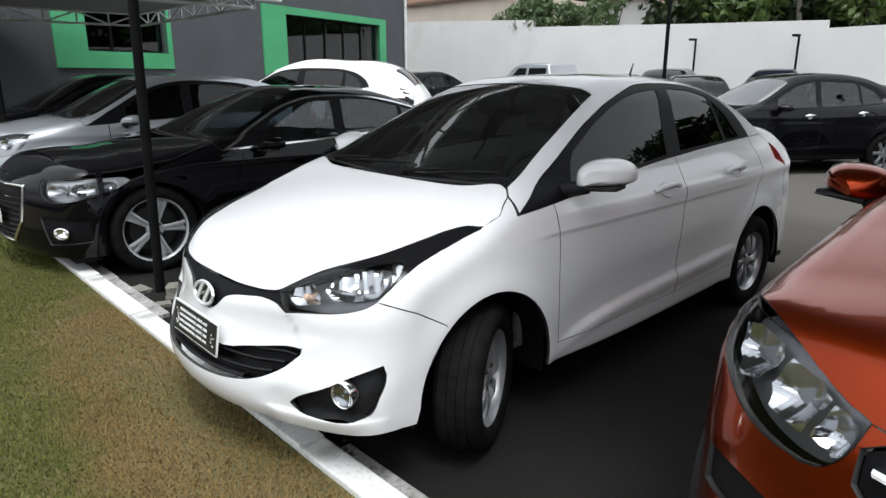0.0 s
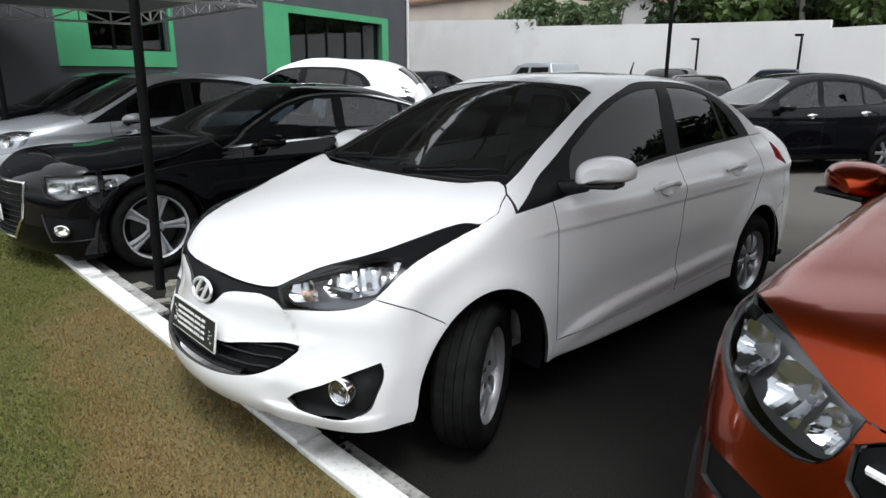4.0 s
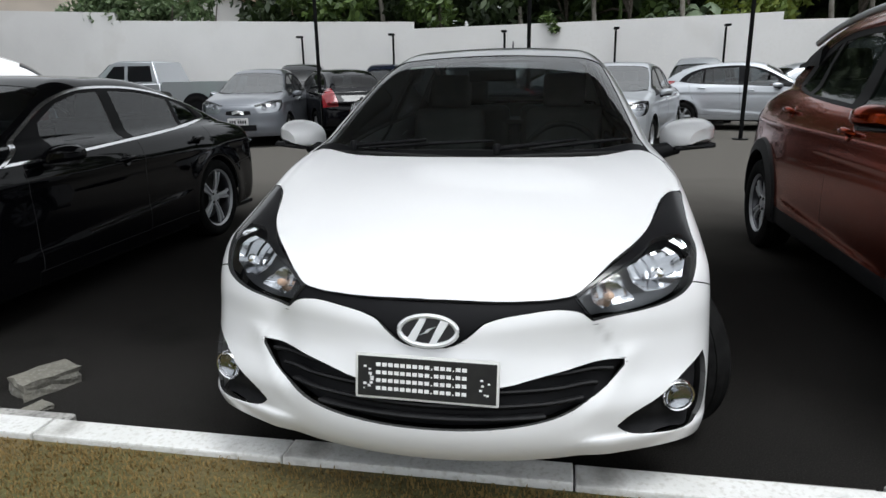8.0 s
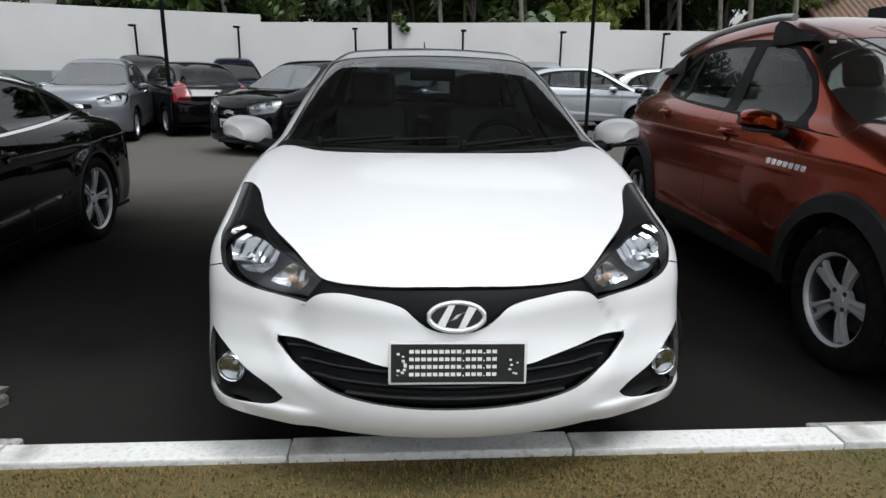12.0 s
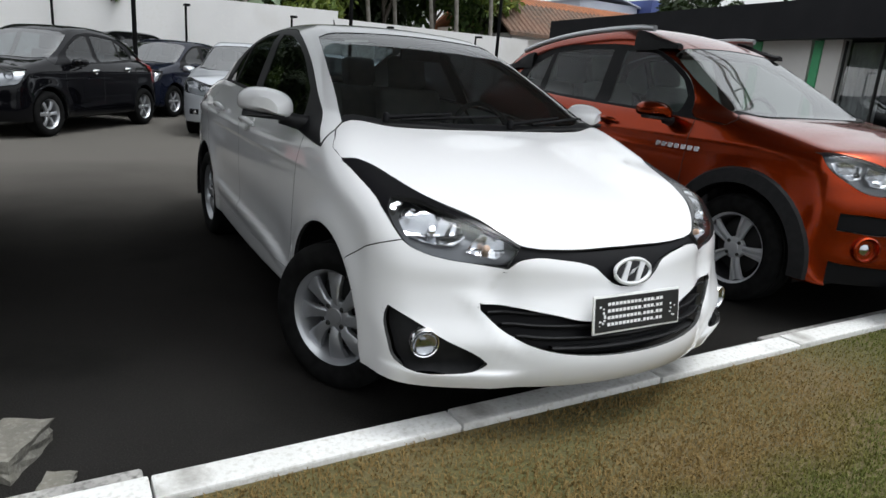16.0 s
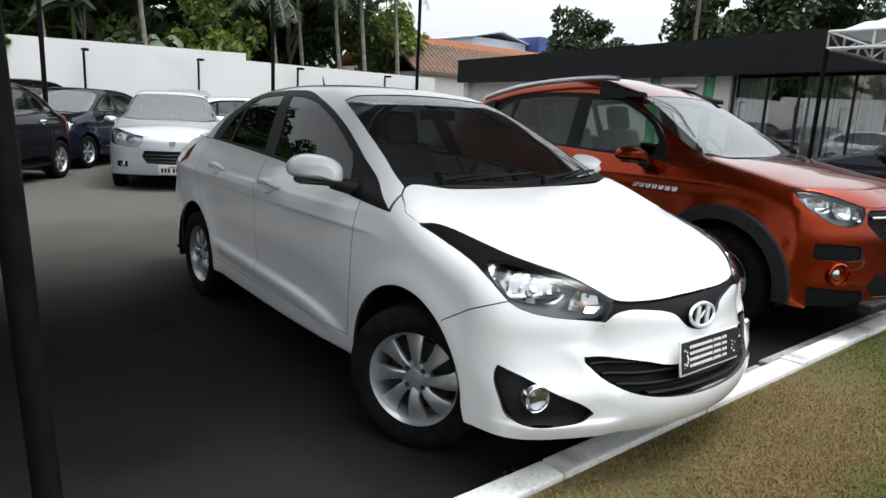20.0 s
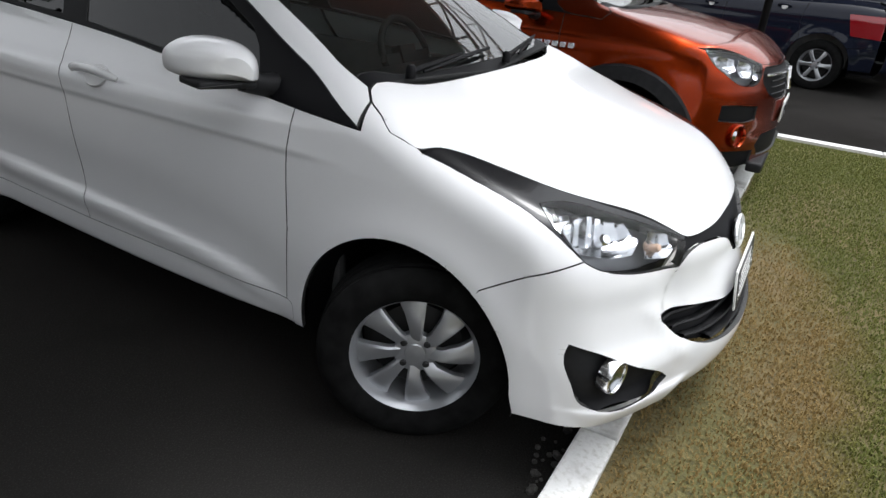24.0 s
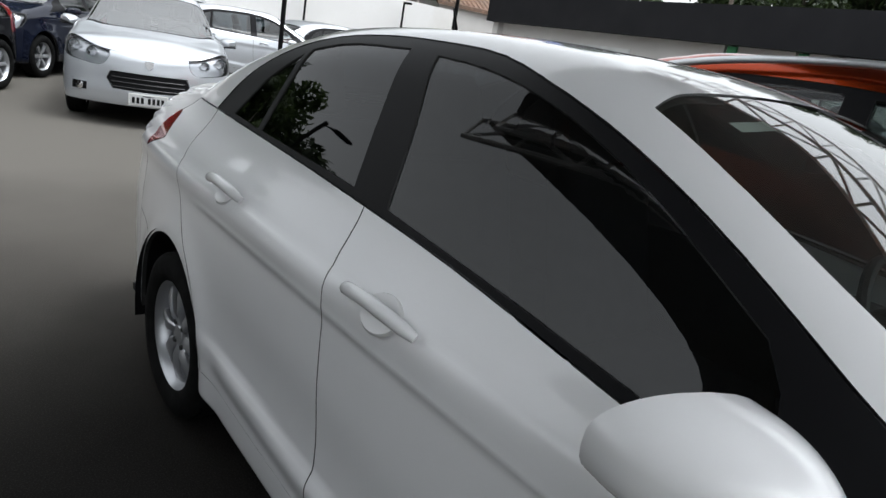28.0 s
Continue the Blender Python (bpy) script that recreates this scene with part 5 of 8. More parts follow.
    L_ = {"headlight": ("headlight", "lens", "each", 0.0, "clear headlight"),
          "bumper": ("front_bumper", "paint", "both", 0, ""), "hood": ("hood", "paint", "both", 0, ""), "fender": ("fender", "paint", "each", 0, ""),
          "front_door": ("front_door", "paint", "each", 0, ""), "rear_door": ("rear_door", "paint", "each", 0, ""), "sill": ("side_sill", d.get("sillmat", "paint"), "each", -0.002, ""),
          "quarter": ("rear_quarter", "paint", "each", 0, ""), "rear_bumper": ("rear_bumper", "paint", "each", 0, ""), "tail_light": ("tail_light", "red_lens", "each", 0.002, "red tail light"),
          "rear_panel": ("tailgate", "paint", "both", 0, ""), "roof": ("roof", "paint", "both", 0, ""), "window_frame": ("window_frame", "trim", "each", -0.002, "black window surround"),
          "window_trim": ("window_trim", "chrome", "each", 0.002, "chrome window trim"), "cowl": ("cowl", "trim", "both", -0.004, "black cowl"), "windscreen": ("windscreen", d.get("screen", "screen"), "both", -0.003, "windscreen"),
          "rear_screen": ("rear_screen", "glass", "both", -0.003, "rear window"), "rear_light": ("rear_lamp", "red_lens", "each", 0.003, "red rear lamp"), "rear_plate": ("plate_recess", "trim", "both", -0.01, "")}
    for i in range(len(d["glass"])):
        L_[f"glass{i}"] = (("front_window", "rear_window", "quarter_window")[i], d.get("tint", "glass"), "each", -0.006, "side window")
    for k, _ in d["front"]:
        L_[k] = ({"grille": "grille", "grille2": "lower_grille", "fog": "fog_recess", "fog2": "fog_lamp", "skirt": "bumper_skirt"}[k], d.get("grillemat", "trim") if k != "fog2" else "chrome", "each" if k.startswith(("fog", "skirt")) else "both", -0.012, "black grille" if "grille" in k else "")
    P["looks"] = L_
    return P, f, light


def gen_car(name, label, d, paint, m, fine=0.55, inside_too=True, plate_y=None):
    car = tagged(new(name), label, "car", "parked cars")
    s = gen_spec(d)
    P, f, light = gen_outlines(d, s)
    M = dict(CARM, chrome=M_CHROME)
    _, made = build_body(car, s, P, paint, M, fine)
    w = d.get("wheel", ("star", 6, M_ALLOY))
    for sx in (-1, 1):
        for yy in (d["yf"], d["yr"]):
            wheel(car, pose(sx * (d["hw"] - 0.105), yy, d["R"]) @ pose(0, 0, 0, 0, 0, 180 if sx < 0 else 0), d["R"], d.get("rim", 0.205), 0.2, w[0], w[1], (w[2], M_TYRE, M_DARKMETAL))
    liners(car, f, (P["arch_f"], P["arch_r"]), d["hw"], M_TRIM, s["floor"](1.5) - 0.02, d["L"] - 0.25)
    (yc, zc), (yt, zt) = d["cowl"], d["wst"]
    if inside_too:
        cabin(car, M_CABIN, yc + 0.08, zc - 0.06, yc + 0.8, yc + 1.65, d["hw"] - 0.03, top=zt - 0.27)
    else:
        part("inner_block", box_bm(-d["hw"] + 0.15, d["hw"] - 0.15, yc + 0.1, d["L"] - 0.6, 0.3, zc - 0.05, 0.05), M_CABIN, car)
    for i, sx in enumerate((-1, 1)):
        b = np.array(d["belt"])
        for dk, yy in (("front_door", d["doors"][1] - 0.22), ("rear_door", d["doors"][2] - 0.30)):
            if made.get(dk):
                handle(car, made[dk][i], f, yy, np.interp(yy, b[:, 0], b[:, 1]) - 0.11, sx, d.get("handle", paint), 0.17)
        mirror(car, sx * (d["hw"] + 0.06), d["doors"][0] + 0.20, d["belt"][1][1] + 0.03, sx, d.get("mirror", paint), sc=0.95)
        # lamp bowls and housing behind each headlight
        lamp = made["headlight"][i]
        lz0, lz1, a0, a1 = d["light"]
        for t, rr in d.get("bowls", ((0.30, 0.052), (0.62, 0.058))):
            az = math.radians(a0 + (a1 - a0) * t)
            zz = lz0 + 0.07 + (lz1 - lz0) * t * 0.55
            mm = stick(f, 0, P["y0"], zz, (sx * math.sin(az), -math.cos(az), 0))
            bm = lathe([(rr, 0.015), (rr * 0.8, 0.045), (rr * 0.4, 0.06), (rr * 0.18, 0.055), (rr * 0.15, 0.03), (0.0005, 0.028)], 20, "y")
            bm.transform(Matrix.Translation(mm.translation) @ Matrix.Rotation(sx * az * 0.4, 4, "Z"))
            part("reflector_bowl", bm, M_REFLECT, lamp)
    hs = sheet(f, np.radians(np.linspace(d["light"][2] - 3, d["light"][3] + 2, 44 if d.get("reflect") else 26)), np.linspace(d["light"][0] - 0.02, d["light"][1] + 0.04, 30 if d.get("reflect") else 18), lambda u, v: (np.stack([0 * u, 0 * u + P["y0"], v], 1), np.stack([np.sin(u), -np.cos(u), 0 * u], 1)))
    hs, _ = cut(hs, light, fan(P["y0"]))
    for poly in d.get("reflect", ()):
        bowl_panel(hs, f, fan(P["y0"]), poly, 0.014, 0.038, 4, M_REFLECT, made["headlight"], "chrome headlight bowl")
    for i, o in enumerate(panel("headlight_housing", hs, f, M_HLBRIGHT if d.get("bright", True) else M_HLHOUSE, None, "each", off=-0.05, gap=0, depth=0)):
        o.parent = made["headlight"][i]
    car.matrix_world = m
    return car, f, P, made


M_HLBRIGHT = mat("silver_headlight_housing", (0.45, 0.46, 0.48), 0.25, 0.7)

# copper-red tall hatchback with black cladding and roof rails
RED = {"L": 4.08, "hw": 0.875, "nose": 0.86, "cowl": (1.02, 1.10), "wst": (1.72, 1.52), "low": 0.24, "yf": 0.83, "yr": 3.42, "R": 0.325, "rim": 0.21, "gap_r": 0.075, "flare": 0.02,
       "roof": [(2.2, 1.645), (2.8, 1.64), (3.3, 1.585), (3.7, 1.43), (3.95, 1.12), (4.15, 0.8)],
       "belt": [(1.04, 1.03), (1.35, 1.045), (2.0, 1.07), (2.7, 1.10), (3.3, 1.15), (3.5, 1.18)],
       "frame_top": [(3.5, 1.18), (3.46, 1.26), (3.3, 1.40), (3.1, 1.47), (2.6, 1.51), (2.1, 1.50), (1.85, 1.465), (1.66, 1.385), (1.49, 1.285), (1.40, 1.19), (1.34, 1.085), (1.04, 1.032)], "frame": [],
       "glass": [[(1.44, 1.075), (2.12, 1.09), (2.16, 1.30), (2.18, 1.47), (2.0, 1.467), (1.86, 1.445), (1.68, 1.365), (1.53, 1.275), (1.45, 1.18)], [(2.27, 1.10), (2.95, 1.13), (3.0, 1.30), (3.0, 1.45), (2.6, 1.48), (2.32, 1.475)], [(3.05, 1.14), (3.38, 1.17), (3.28, 1.33), (3.06, 1.44)]],
       "doors": (1.27, 2.22, 3.28), "bowls": (), "reflect": ([(47.5, 90), (49.5, 92), (54, 92.6), (57, 91), (55, 86), (51, 82.5), (48, 84)], [(39, 87.5), (42, 89.6), (46, 90.4), (46.6, 85), (45, 80.5), (40, 79.5)], [(35, 84), (36.5, 87), (38.3, 87), (39, 80), (36, 78.6), (35, 79.5)]), "light": (0.765, 0.935, 33.5, 60), "tail": [(3.78, 1.0), (4.3, 1.0), (4.3, 0.72), (3.86, 0.74)],
       "front": [("grille", [(-3, 85.2), (31, 85.2), (33, 83), (32.6, 77), (27, 70), (20, 66), (-3, 65)]), ("grille2", [(-3, 46), (26, 46), (30, 40), (26, 33), (-3, 32)]), ("fog", [(34, 63.5), (45, 65.2), (54.5, 65.4), (55, 62), (53, 56.8), (40, 55.2), (34, 56)]), ("skirt", [(31, 15), (60, 15), (60, 42), (50, 39), (31, 37)])],
       "rear_screen": [(-0.2, 3.62), (0.5, 3.58), (0.52, 3.9), (-0.2, 3.92)], "tint": "clear_glass", "screen": "clear_screen", "wheel": ("twin", 5, M_DARKALLOY2), "bright": False, "sillmat": "plastic", "wtx": 0.66}
red_car, red_f, red_P, red_made = gen_car("red_crossover", "copper-red crossover hatchback with roof rails and black cladding", RED, M_REDPAINT, pose(2.77, 0.10, 0.0) @ Matrix.Scale(1.05, 4), 0.8)


def arch_cladding(car, f, c, z, r, wide, a0, a1, material):
    """A raised black band round a wheel arch, on the body."""
    for sx in (-1, 1):
        a = np.radians(np.linspace(a0, a1, 30))
        bm = bmesh.new()
        rows = []
        for rr, lift in ((r - 0.012, -0.02), (r - 0.010, 0.016), (r + wide * 0.85, 0.016), (r + wide, 0.0)):
            o = np.stack([0 * a, c + rr * np.cos(a), np.maximum(z + rr * np.sin(a), 0.27)], 1)
            p = shoot(f, o, np.stack([0 * a + 1, 0 * a, 0 * a], 1))
            rows.append([bm.verts.new((sx * (q[0] + lift), q[1], q[2])) for q in p])
        for u, v in zip(rows, rows[1:]):
            for k in range(len(u) - 1):
                bm.faces.new((u[k], u[k + 1], v[k + 1], v[k]))
        bmesh.ops.recalc_face_normals(bm, faces=bm.faces[:])
        part("arch_cladding", bm, material, car, "black plastic arch cladding")


for k in ("arch_f", "arch_r"):
    c, z, r, lo = red_P[k]
    arch_cladding(red_car, red_f, c, z, r, 0.080, -8, 188, M_PLASTIC)
for sx in (-1, 1):
    pts = []
    for yy in np.linspace(1.95, 3.45, 14):
        q, n = on_body(red_f, sx * 0.56, yy, 1.1, (0, 0, 1))
        pts.append(q)
    rail = part("roof_rail", tube([p + Vector((0, 0, 0.12 + 0.012 * math.sin(math.pi * i / 13))) for i, p in enumerate(pts)], 0.021, 10), M_RAIL, red_car, "silver roof rail with black feet")
    for p, way in ((pts[0], 1), (pts[-1], -1)):
        bm = bmesh.new()
        rows = []
        for t in np.linspace(0, 1, 7):
            h = 0.005 + 0.105 * t * t * (3 - 2 * t)
            base = p + Vector((0, way * (t * 0.40 - 0.25), -0.03 + (0.012 * way if t < 0.4 else 0)))
            rows.append([bm.verts.new(base + Vector((x, 0, zz))) for x, zz in ((-0.032, 0), (-0.024, h * 0.8 + 0.02), (0.0, h + 0.03), (0.024, h * 0.8 + 0.02), (0.032, 0))])
        for u, v in zip(rows, rows[1:]):
            for k in range(4):
                bm.faces.new((u[k], u[k + 1], v[k + 1], v[k]))
        bm.faces.new(rows[0])
        bm.faces.new(rows[-1])
        bmesh.ops.recalc_face_normals(bm, faces=bm.faces[:])
        part("rail_foot", bm, M_PLASTIC, rail, "black rail foot")
# bars where the side lettering is, fog rings, chrome grille strip and badge, plate, black lower bumper
for k in range(7):
    for sx in (-1, 1):
        mm = stick(red_f, 0, 1.50 - k * 0.052 * 1.0, 0.865, (sx, 0, 0))
        bm = box_bm(-0.019, 0.019, -0.003, 0.003, -0.016, 0.016, 0.002, 1)
        bm.transform(mm)
        part("side_lettering_bar", bm, M_CHROME, red_made["front_door"][0 if sx < 0 else 1])
for sx in (-1, 1):
    a = math.radians(43)
    mm = stick(red_f, 0, red_P["y0"], 0.475, (sx * math.sin(a), -math.cos(a), 0))
    bm = lathe([(0.068, 0.02), (0.07, -0.018), (0.062, -0.024), (0.05, -0.004), (0.044, 0.03), (0.0005, 0.034)], 26, "y")
    bm.transform(mm)
    part("fog_ring", bm, M_REDPAINT, red_car, "red fog lamp bezel")
    bm = lathe([(0.0005, -0.004), (0.03, 0.0), (0.044, 0.012)], 20, "y")
    bm.transform(mm)
    part("fog_lens", bm, M_REFLECT, red_car, "fog lamp")
grille_bars(red_made["grille"][0], red_f, red_P["y0"], np.array([(-40, 60), (32, 60), (32, 86), (-40, 86)], float), (0.815,), 31, M_CHROME, 0.0, 0.012, -0.022)
grille_bars(red_made["grille"][0], red_f, red_P["y0"], np.array([(-40, 60), (32, 60), (32, 86), (-40, 86)], float), (0.70, 0.74, 0.775), 24, M_PLASTIC, 0.0, 0.006, -0.008)
mm = stick(red_f, 0, red_P["y0"], 0.755, (0, -1, 0))
bm = prism([(0, 0.075), (0.052, 0), (0, -0.075), (-0.052, 0)], 0.02, 0.004)
bm.transform(mm @ Matrix.Translation((0, -0.02, 0)))
part("badge", bm, M_CHROME, red_car, "chrome badge")
plate(red_car, pose(0, on_body(red_f, 0, 0.9, 0.56, (0, -1, 0))[0].y - 0.012, 0.57), dark=False, label="grey number plate with bars")
bm = box_bm(-0.55, 0.55, 0.0, 0.09, 0.25, 0.31, 0.02, 3)
bm.transform(pose(0, 0.0, 0))
part("bumper_guard", bm, M_PLASTIC, red_car, "black bumper guard")
part("number_sticker", box_bm(-0.02, 0.02, 0, 0.002, 0, 0.02), M_WSGREEN, red_car).matrix_basis = pose(-0.5, 1.66, 1.47, -40)

# black fastback saloon with chrome window trim
FASTBACK = {"L": 4.71, "hw": 0.925, "nose": 0.76, "cowl": (1.42, 0.98), "wst": (2.22, 1.345), "low": 0.14, "yf": 0.87, "yr": 3.68, "R": 0.335, "rim": 0.245, "gap_r": 0.03, "plan": 0.34,
       "roof": [(2.7, 1.395), (3.2, 1.375), (3.7, 1.25), (4.15, 1.08), (4.5, 0.93), (4.9, 0.75)], "deckz": 0.98,
       "belt": [(1.45, 0.90), (1.75, 0.905), (2.4, 0.925), (3.1, 0.95), (3.7, 0.985), (3.95, 1.01)],
       "frame_top": [(3.95, 1.01), (3.93, 1.05), (3.8, 1.13), (3.5, 1.225), (3.1, 1.295), (2.7, 1.315), (2.4, 1.30), (2.1, 1.22), (1.85, 1.10), (1.6, 0.97), (1.45, 0.90)], "frame": [],
       "glass": [[(1.9, 0.935), (2.62, 0.955), (2.66, 1.28), (2.45, 1.275), (2.2, 1.215), (1.98, 1.11)], [(2.74, 0.96), (3.45, 0.99), (3.45, 1.20), (3.1, 1.265), (2.78, 1.28)], [(3.5, 0.995), (3.82, 1.03), (3.75, 1.11), (3.5, 1.19)]],
       "doors": (1.62, 2.72, 3.72), "bowls": (), "reflect": ([(32, 73), (40, 74), (40, 65.5), (33, 65)], [(41, 74), (48, 74.4), (48, 66), (41, 65.5)], [(49, 74.4), (54, 74.4), (54, 68), (49, 66.4)]), "light": (0.62, 0.745, 30, 58), "tail": [(4.35, 0.93), (4.9, 0.9), (4.9, 0.74), (4.42, 0.76)],
       "front": [("grille", [(-3, 71), (22, 70), (21, 45), (15, 30), (-3, 29)]), ("fog", [(30, 50), (46, 48), (46, 32), (33, 30)])],
       "rear_screen": [(-0.2, 3.35), (0.5, 3.3), (0.55, 4.2), (-0.2, 4.3)], "ring": 0.016, "tint": "grey_glass", "screen": "grey_screen", "wheel": ("twin", 5, M_DARKALLOY2), "wtx": 0.62, "bright": True}
fast_car, fast_f, fast_P, fast_made = gen_car("black_fastback", "glossy black fastback saloon with chrome window trim and large wheels", FASTBACK, M_BLKPAINT, pose(-3.53, -0.13, 0.0), 0.7)
grille_bars(fast_made["grille"][0], fast_f, fast_P["y0"], np.array([(-30, 28), (21, 28), (21, 72), (-30, 72)], float), [0.34 + 0.04 * i for i in range(10)], 20, M_GLOSSBLK, 0.0, 0.006, -0.01)
az = np.radians(np.concatenate([np.linspace(22, 22, 1), np.linspace(22, -22, 16), np.linspace(-21, -15, 6), np.linspace(-15, 15, 12), np.linspace(15, 21, 6)]))
zz = np.concatenate([[0.70], np.full(16, 0.71), np.linspace(0.45, 0.30, 6), np.full(12, 0.29), np.linspace(0.30, 0.45, 6)])
pp = shoot(fast_f, np.stack([0 * az, 0 * az + fast_P["y0"], zz], 1), np.stack([np.sin(az), -np.cos(az), 0 * az], 1)) + np.array((0, -0.004, 0))
part("grille_surround", tube([Vector(q) for q in pp], 0.011, 8, True), M_CHROME, fast_car, "chrome grille surround")
for k in (-1.5, -0.5, 0.5, 1.5):
    q, n = on_body(fast_f, 0.05 * k, fast_P["y0"], 0.64, (0, -1, 0))
    part("badge_ring", tube([q + Vector((0.034 * math.cos(t), -0.02, 0.034 * math.sin(t))) for t in np.linspace(0, 2 * math.pi, 20, endpoint=False)], 0.005, 6, True), M_CHROME, fast_car, "chrome badge ring")
for sx in (-1, 1):
    a = math.radians(38)
    mm = stick(fast_f, 0, fast_P["y0"], 0.39, (sx * math.sin(a), -math.cos(a), 0))
    bm = lathe([(0.05, 0.01), (0.052, -0.014), (0.044, -0.018), (0.036, 0.0), (0.0005, 0.012)], 24, "y")
    bm.transform(mm @ Matrix.Diagonal((1.2, 1, 0.85, 1)))
    part("fog_lamp", bm, M_CHROME, fast_car, "oval fog lamp with chrome ring")
plate(fast_car, pose(0, on_body(fast_f, 0, 0.9, 0.48, (0, -1, 0))[0].y - 0.02, 0.47), dark=False, label="grey number plate with bars")

HATCH = {"L": 4.2, "hw": 0.875, "nose": 0.80, "cowl": (1.05, 1.04), "wst": (1.80, 1.45), "low": 0.2, "yf": 0.86, "yr": 3.47, "R": 0.31, "rim": 0.2,
         "roof": [(2.3, 1.51), (2.9, 1.50), (3.4, 1.43), (3.8, 1.27), (4.05, 1.05), (4.3, 0.75)],
         "belt": [(1.07, 0.955), (1.4, 0.97), (2.0, 0.995), (2.8, 1.02), (3.4, 1.055), (3.62, 1.085)],
         "frame_top": [(3.62, 1.085), (3.58, 1.15), (3.4, 1.28), (3.15, 1.37), (2.7, 1.42), (2.2, 1.42), (1.95, 1.375), (1.7, 1.28), (1.4, 1.12), (1.2, 1.02), (1.07, 0.955)], "frame": [],
         "glass": [[(1.5, 0.995), (2.2, 1.015), (2.24, 1.385), (2.1, 1.375), (1.9, 1.325), (1.7, 1.235), (1.55, 1.14)], [(2.32, 1.02), (3.05, 1.05), (3.05, 1.35), (2.7, 1.385), (2.36, 1.388)], [(3.1, 1.055), (3.48, 1.085), (3.35, 1.24), (3.1, 1.335)]],
         "doors": (1.3, 2.28, 3.38), "light": (0.66, 0.88, 26, 64), "tail": [(3.85, 1.1), (4.4, 1.1), (4.4, 0.76), (3.95, 0.78)],
         "front": [("grille", [(-3, 60), (24, 60), (26, 52), (22, 42), (-3, 41)]), ("fog", [(38, 44), (47, 44), (47, 36), (38, 36)])],
         "rear_screen": [(-0.2, 3.66), (0.5, 3.6), (0.52, 4.0), (-0.2, 4.05)], "wheel": ("star", 6, M_ALLOY), "tint": "grey_glass", "screen": "clear_screen",
         "rear_cut": [("rear_light", [(0.50, 0.72), (0.9, 0.70), (0.9, 1.2), (0.6, 1.2)])]}
hatch_car, pf, pP, pmade = gen_car("silver_hatchback", "silver five-door hatchback with a wide black grille, parked facing out", HATCH, M_SILPAINT, pose(0.70, 8.9, 0, 0, 0, -17), 0.6)
mm = stick(pf, 0, pP["y0"], 0.70, (0, -1, 0))
bm = prism([(-0.045, 0.045), (0.045, 0.045), (0.04, -0.01), (0.0, -0.05), (-0.04, -0.01)], 0.012, 0.003)
bm.transform(mm @ Matrix.Translation((0, -0.014, 0)))
part("badge", bm, M_CHROME, hatch_car, "chrome badge")
grille_bars(pmade["grille"][0], pf, pP["y0"], np.array([(-30, 40), (25, 40), (25, 61), (-30, 61)], float), (0.45, 0.5, 0.55), 23, M_GLOSSBLK, 0.0, 0.008, -0.01)
for sx in (-1, 1):
    mm = stick(pf, 0, pP["y0"], 0.40, (sx * math.sin(math.radians(42)), -math.cos(math.radians(42)), 0))
    bm = lathe([(0.045, 0.01), (0.045, -0.012), (0.0005, -0.016)], 18, "y")
    bm.transform(mm)
    part("fog_lamp", bm, M_CHROME, hatch_car, "round fog lamp")
plate(hatch_car, pose(0, on_body(pf, 0, 0.9, 0.33, (0, -1, 0))[0].y - 0.015, 0.33), dark=False, label="grey number plate with bars")

HATCH_C = dict(HATCH, L=3.86, hw=0.835, nose=0.82, cowl=(0.92, 1.05), wst=(1.62, 1.45), yf=0.76, yr=3.22,
          roof=[(2.1, 1.53), (2.7, 1.515), (3.15, 1.43), (3.5, 1.26), (3.75, 1.02), (3.95, 0.75)],
          belt=[(0.95, 0.97), (1.25, 0.985), (1.9, 1.0), (2.6, 1.02), (3.15, 1.06), (3.35, 1.09)],
          frame_top=[(3.35, 1.09), (3.31, 1.16), (3.15, 1.30), (2.9, 1.38), (2.5, 1.43), (2.05, 1.43), (1.8, 1.385), (1.55, 1.28), (1.25, 1.12), (1.08, 1.03), (0.95, 0.97)],
          glass=[[(1.35, 1.01), (2.02, 1.022), (2.06, 1.395), (1.95, 1.385), (1.75, 1.33), (1.55, 1.235), (1.4, 1.14)], [(2.12, 1.028), (2.8, 1.055), (2.8, 1.365), (2.5, 1.395), (2.16, 1.398)], [(2.85, 1.06), (3.22, 1.09), (3.1, 1.25), (2.85, 1.345)]],
          doors=(1.15, 2.08, 3.05), light=(0.68, 0.90, 25, 64), tail=[(3.5, 1.1), (4.1, 1.1), (4.1, 0.78), (3.6, 0.8)], front=[("grille", [(-3, 72), (17, 72), (18, 65), (-3, 63)]), ("grille2", [(-3, 46), (24, 45), (24, 34), (-3, 33)])],
          rear_screen=[(-0.2, 3.36), (0.48, 3.3), (0.5, 3.7), (-0.2, 3.75)], handle=M_CHROME)
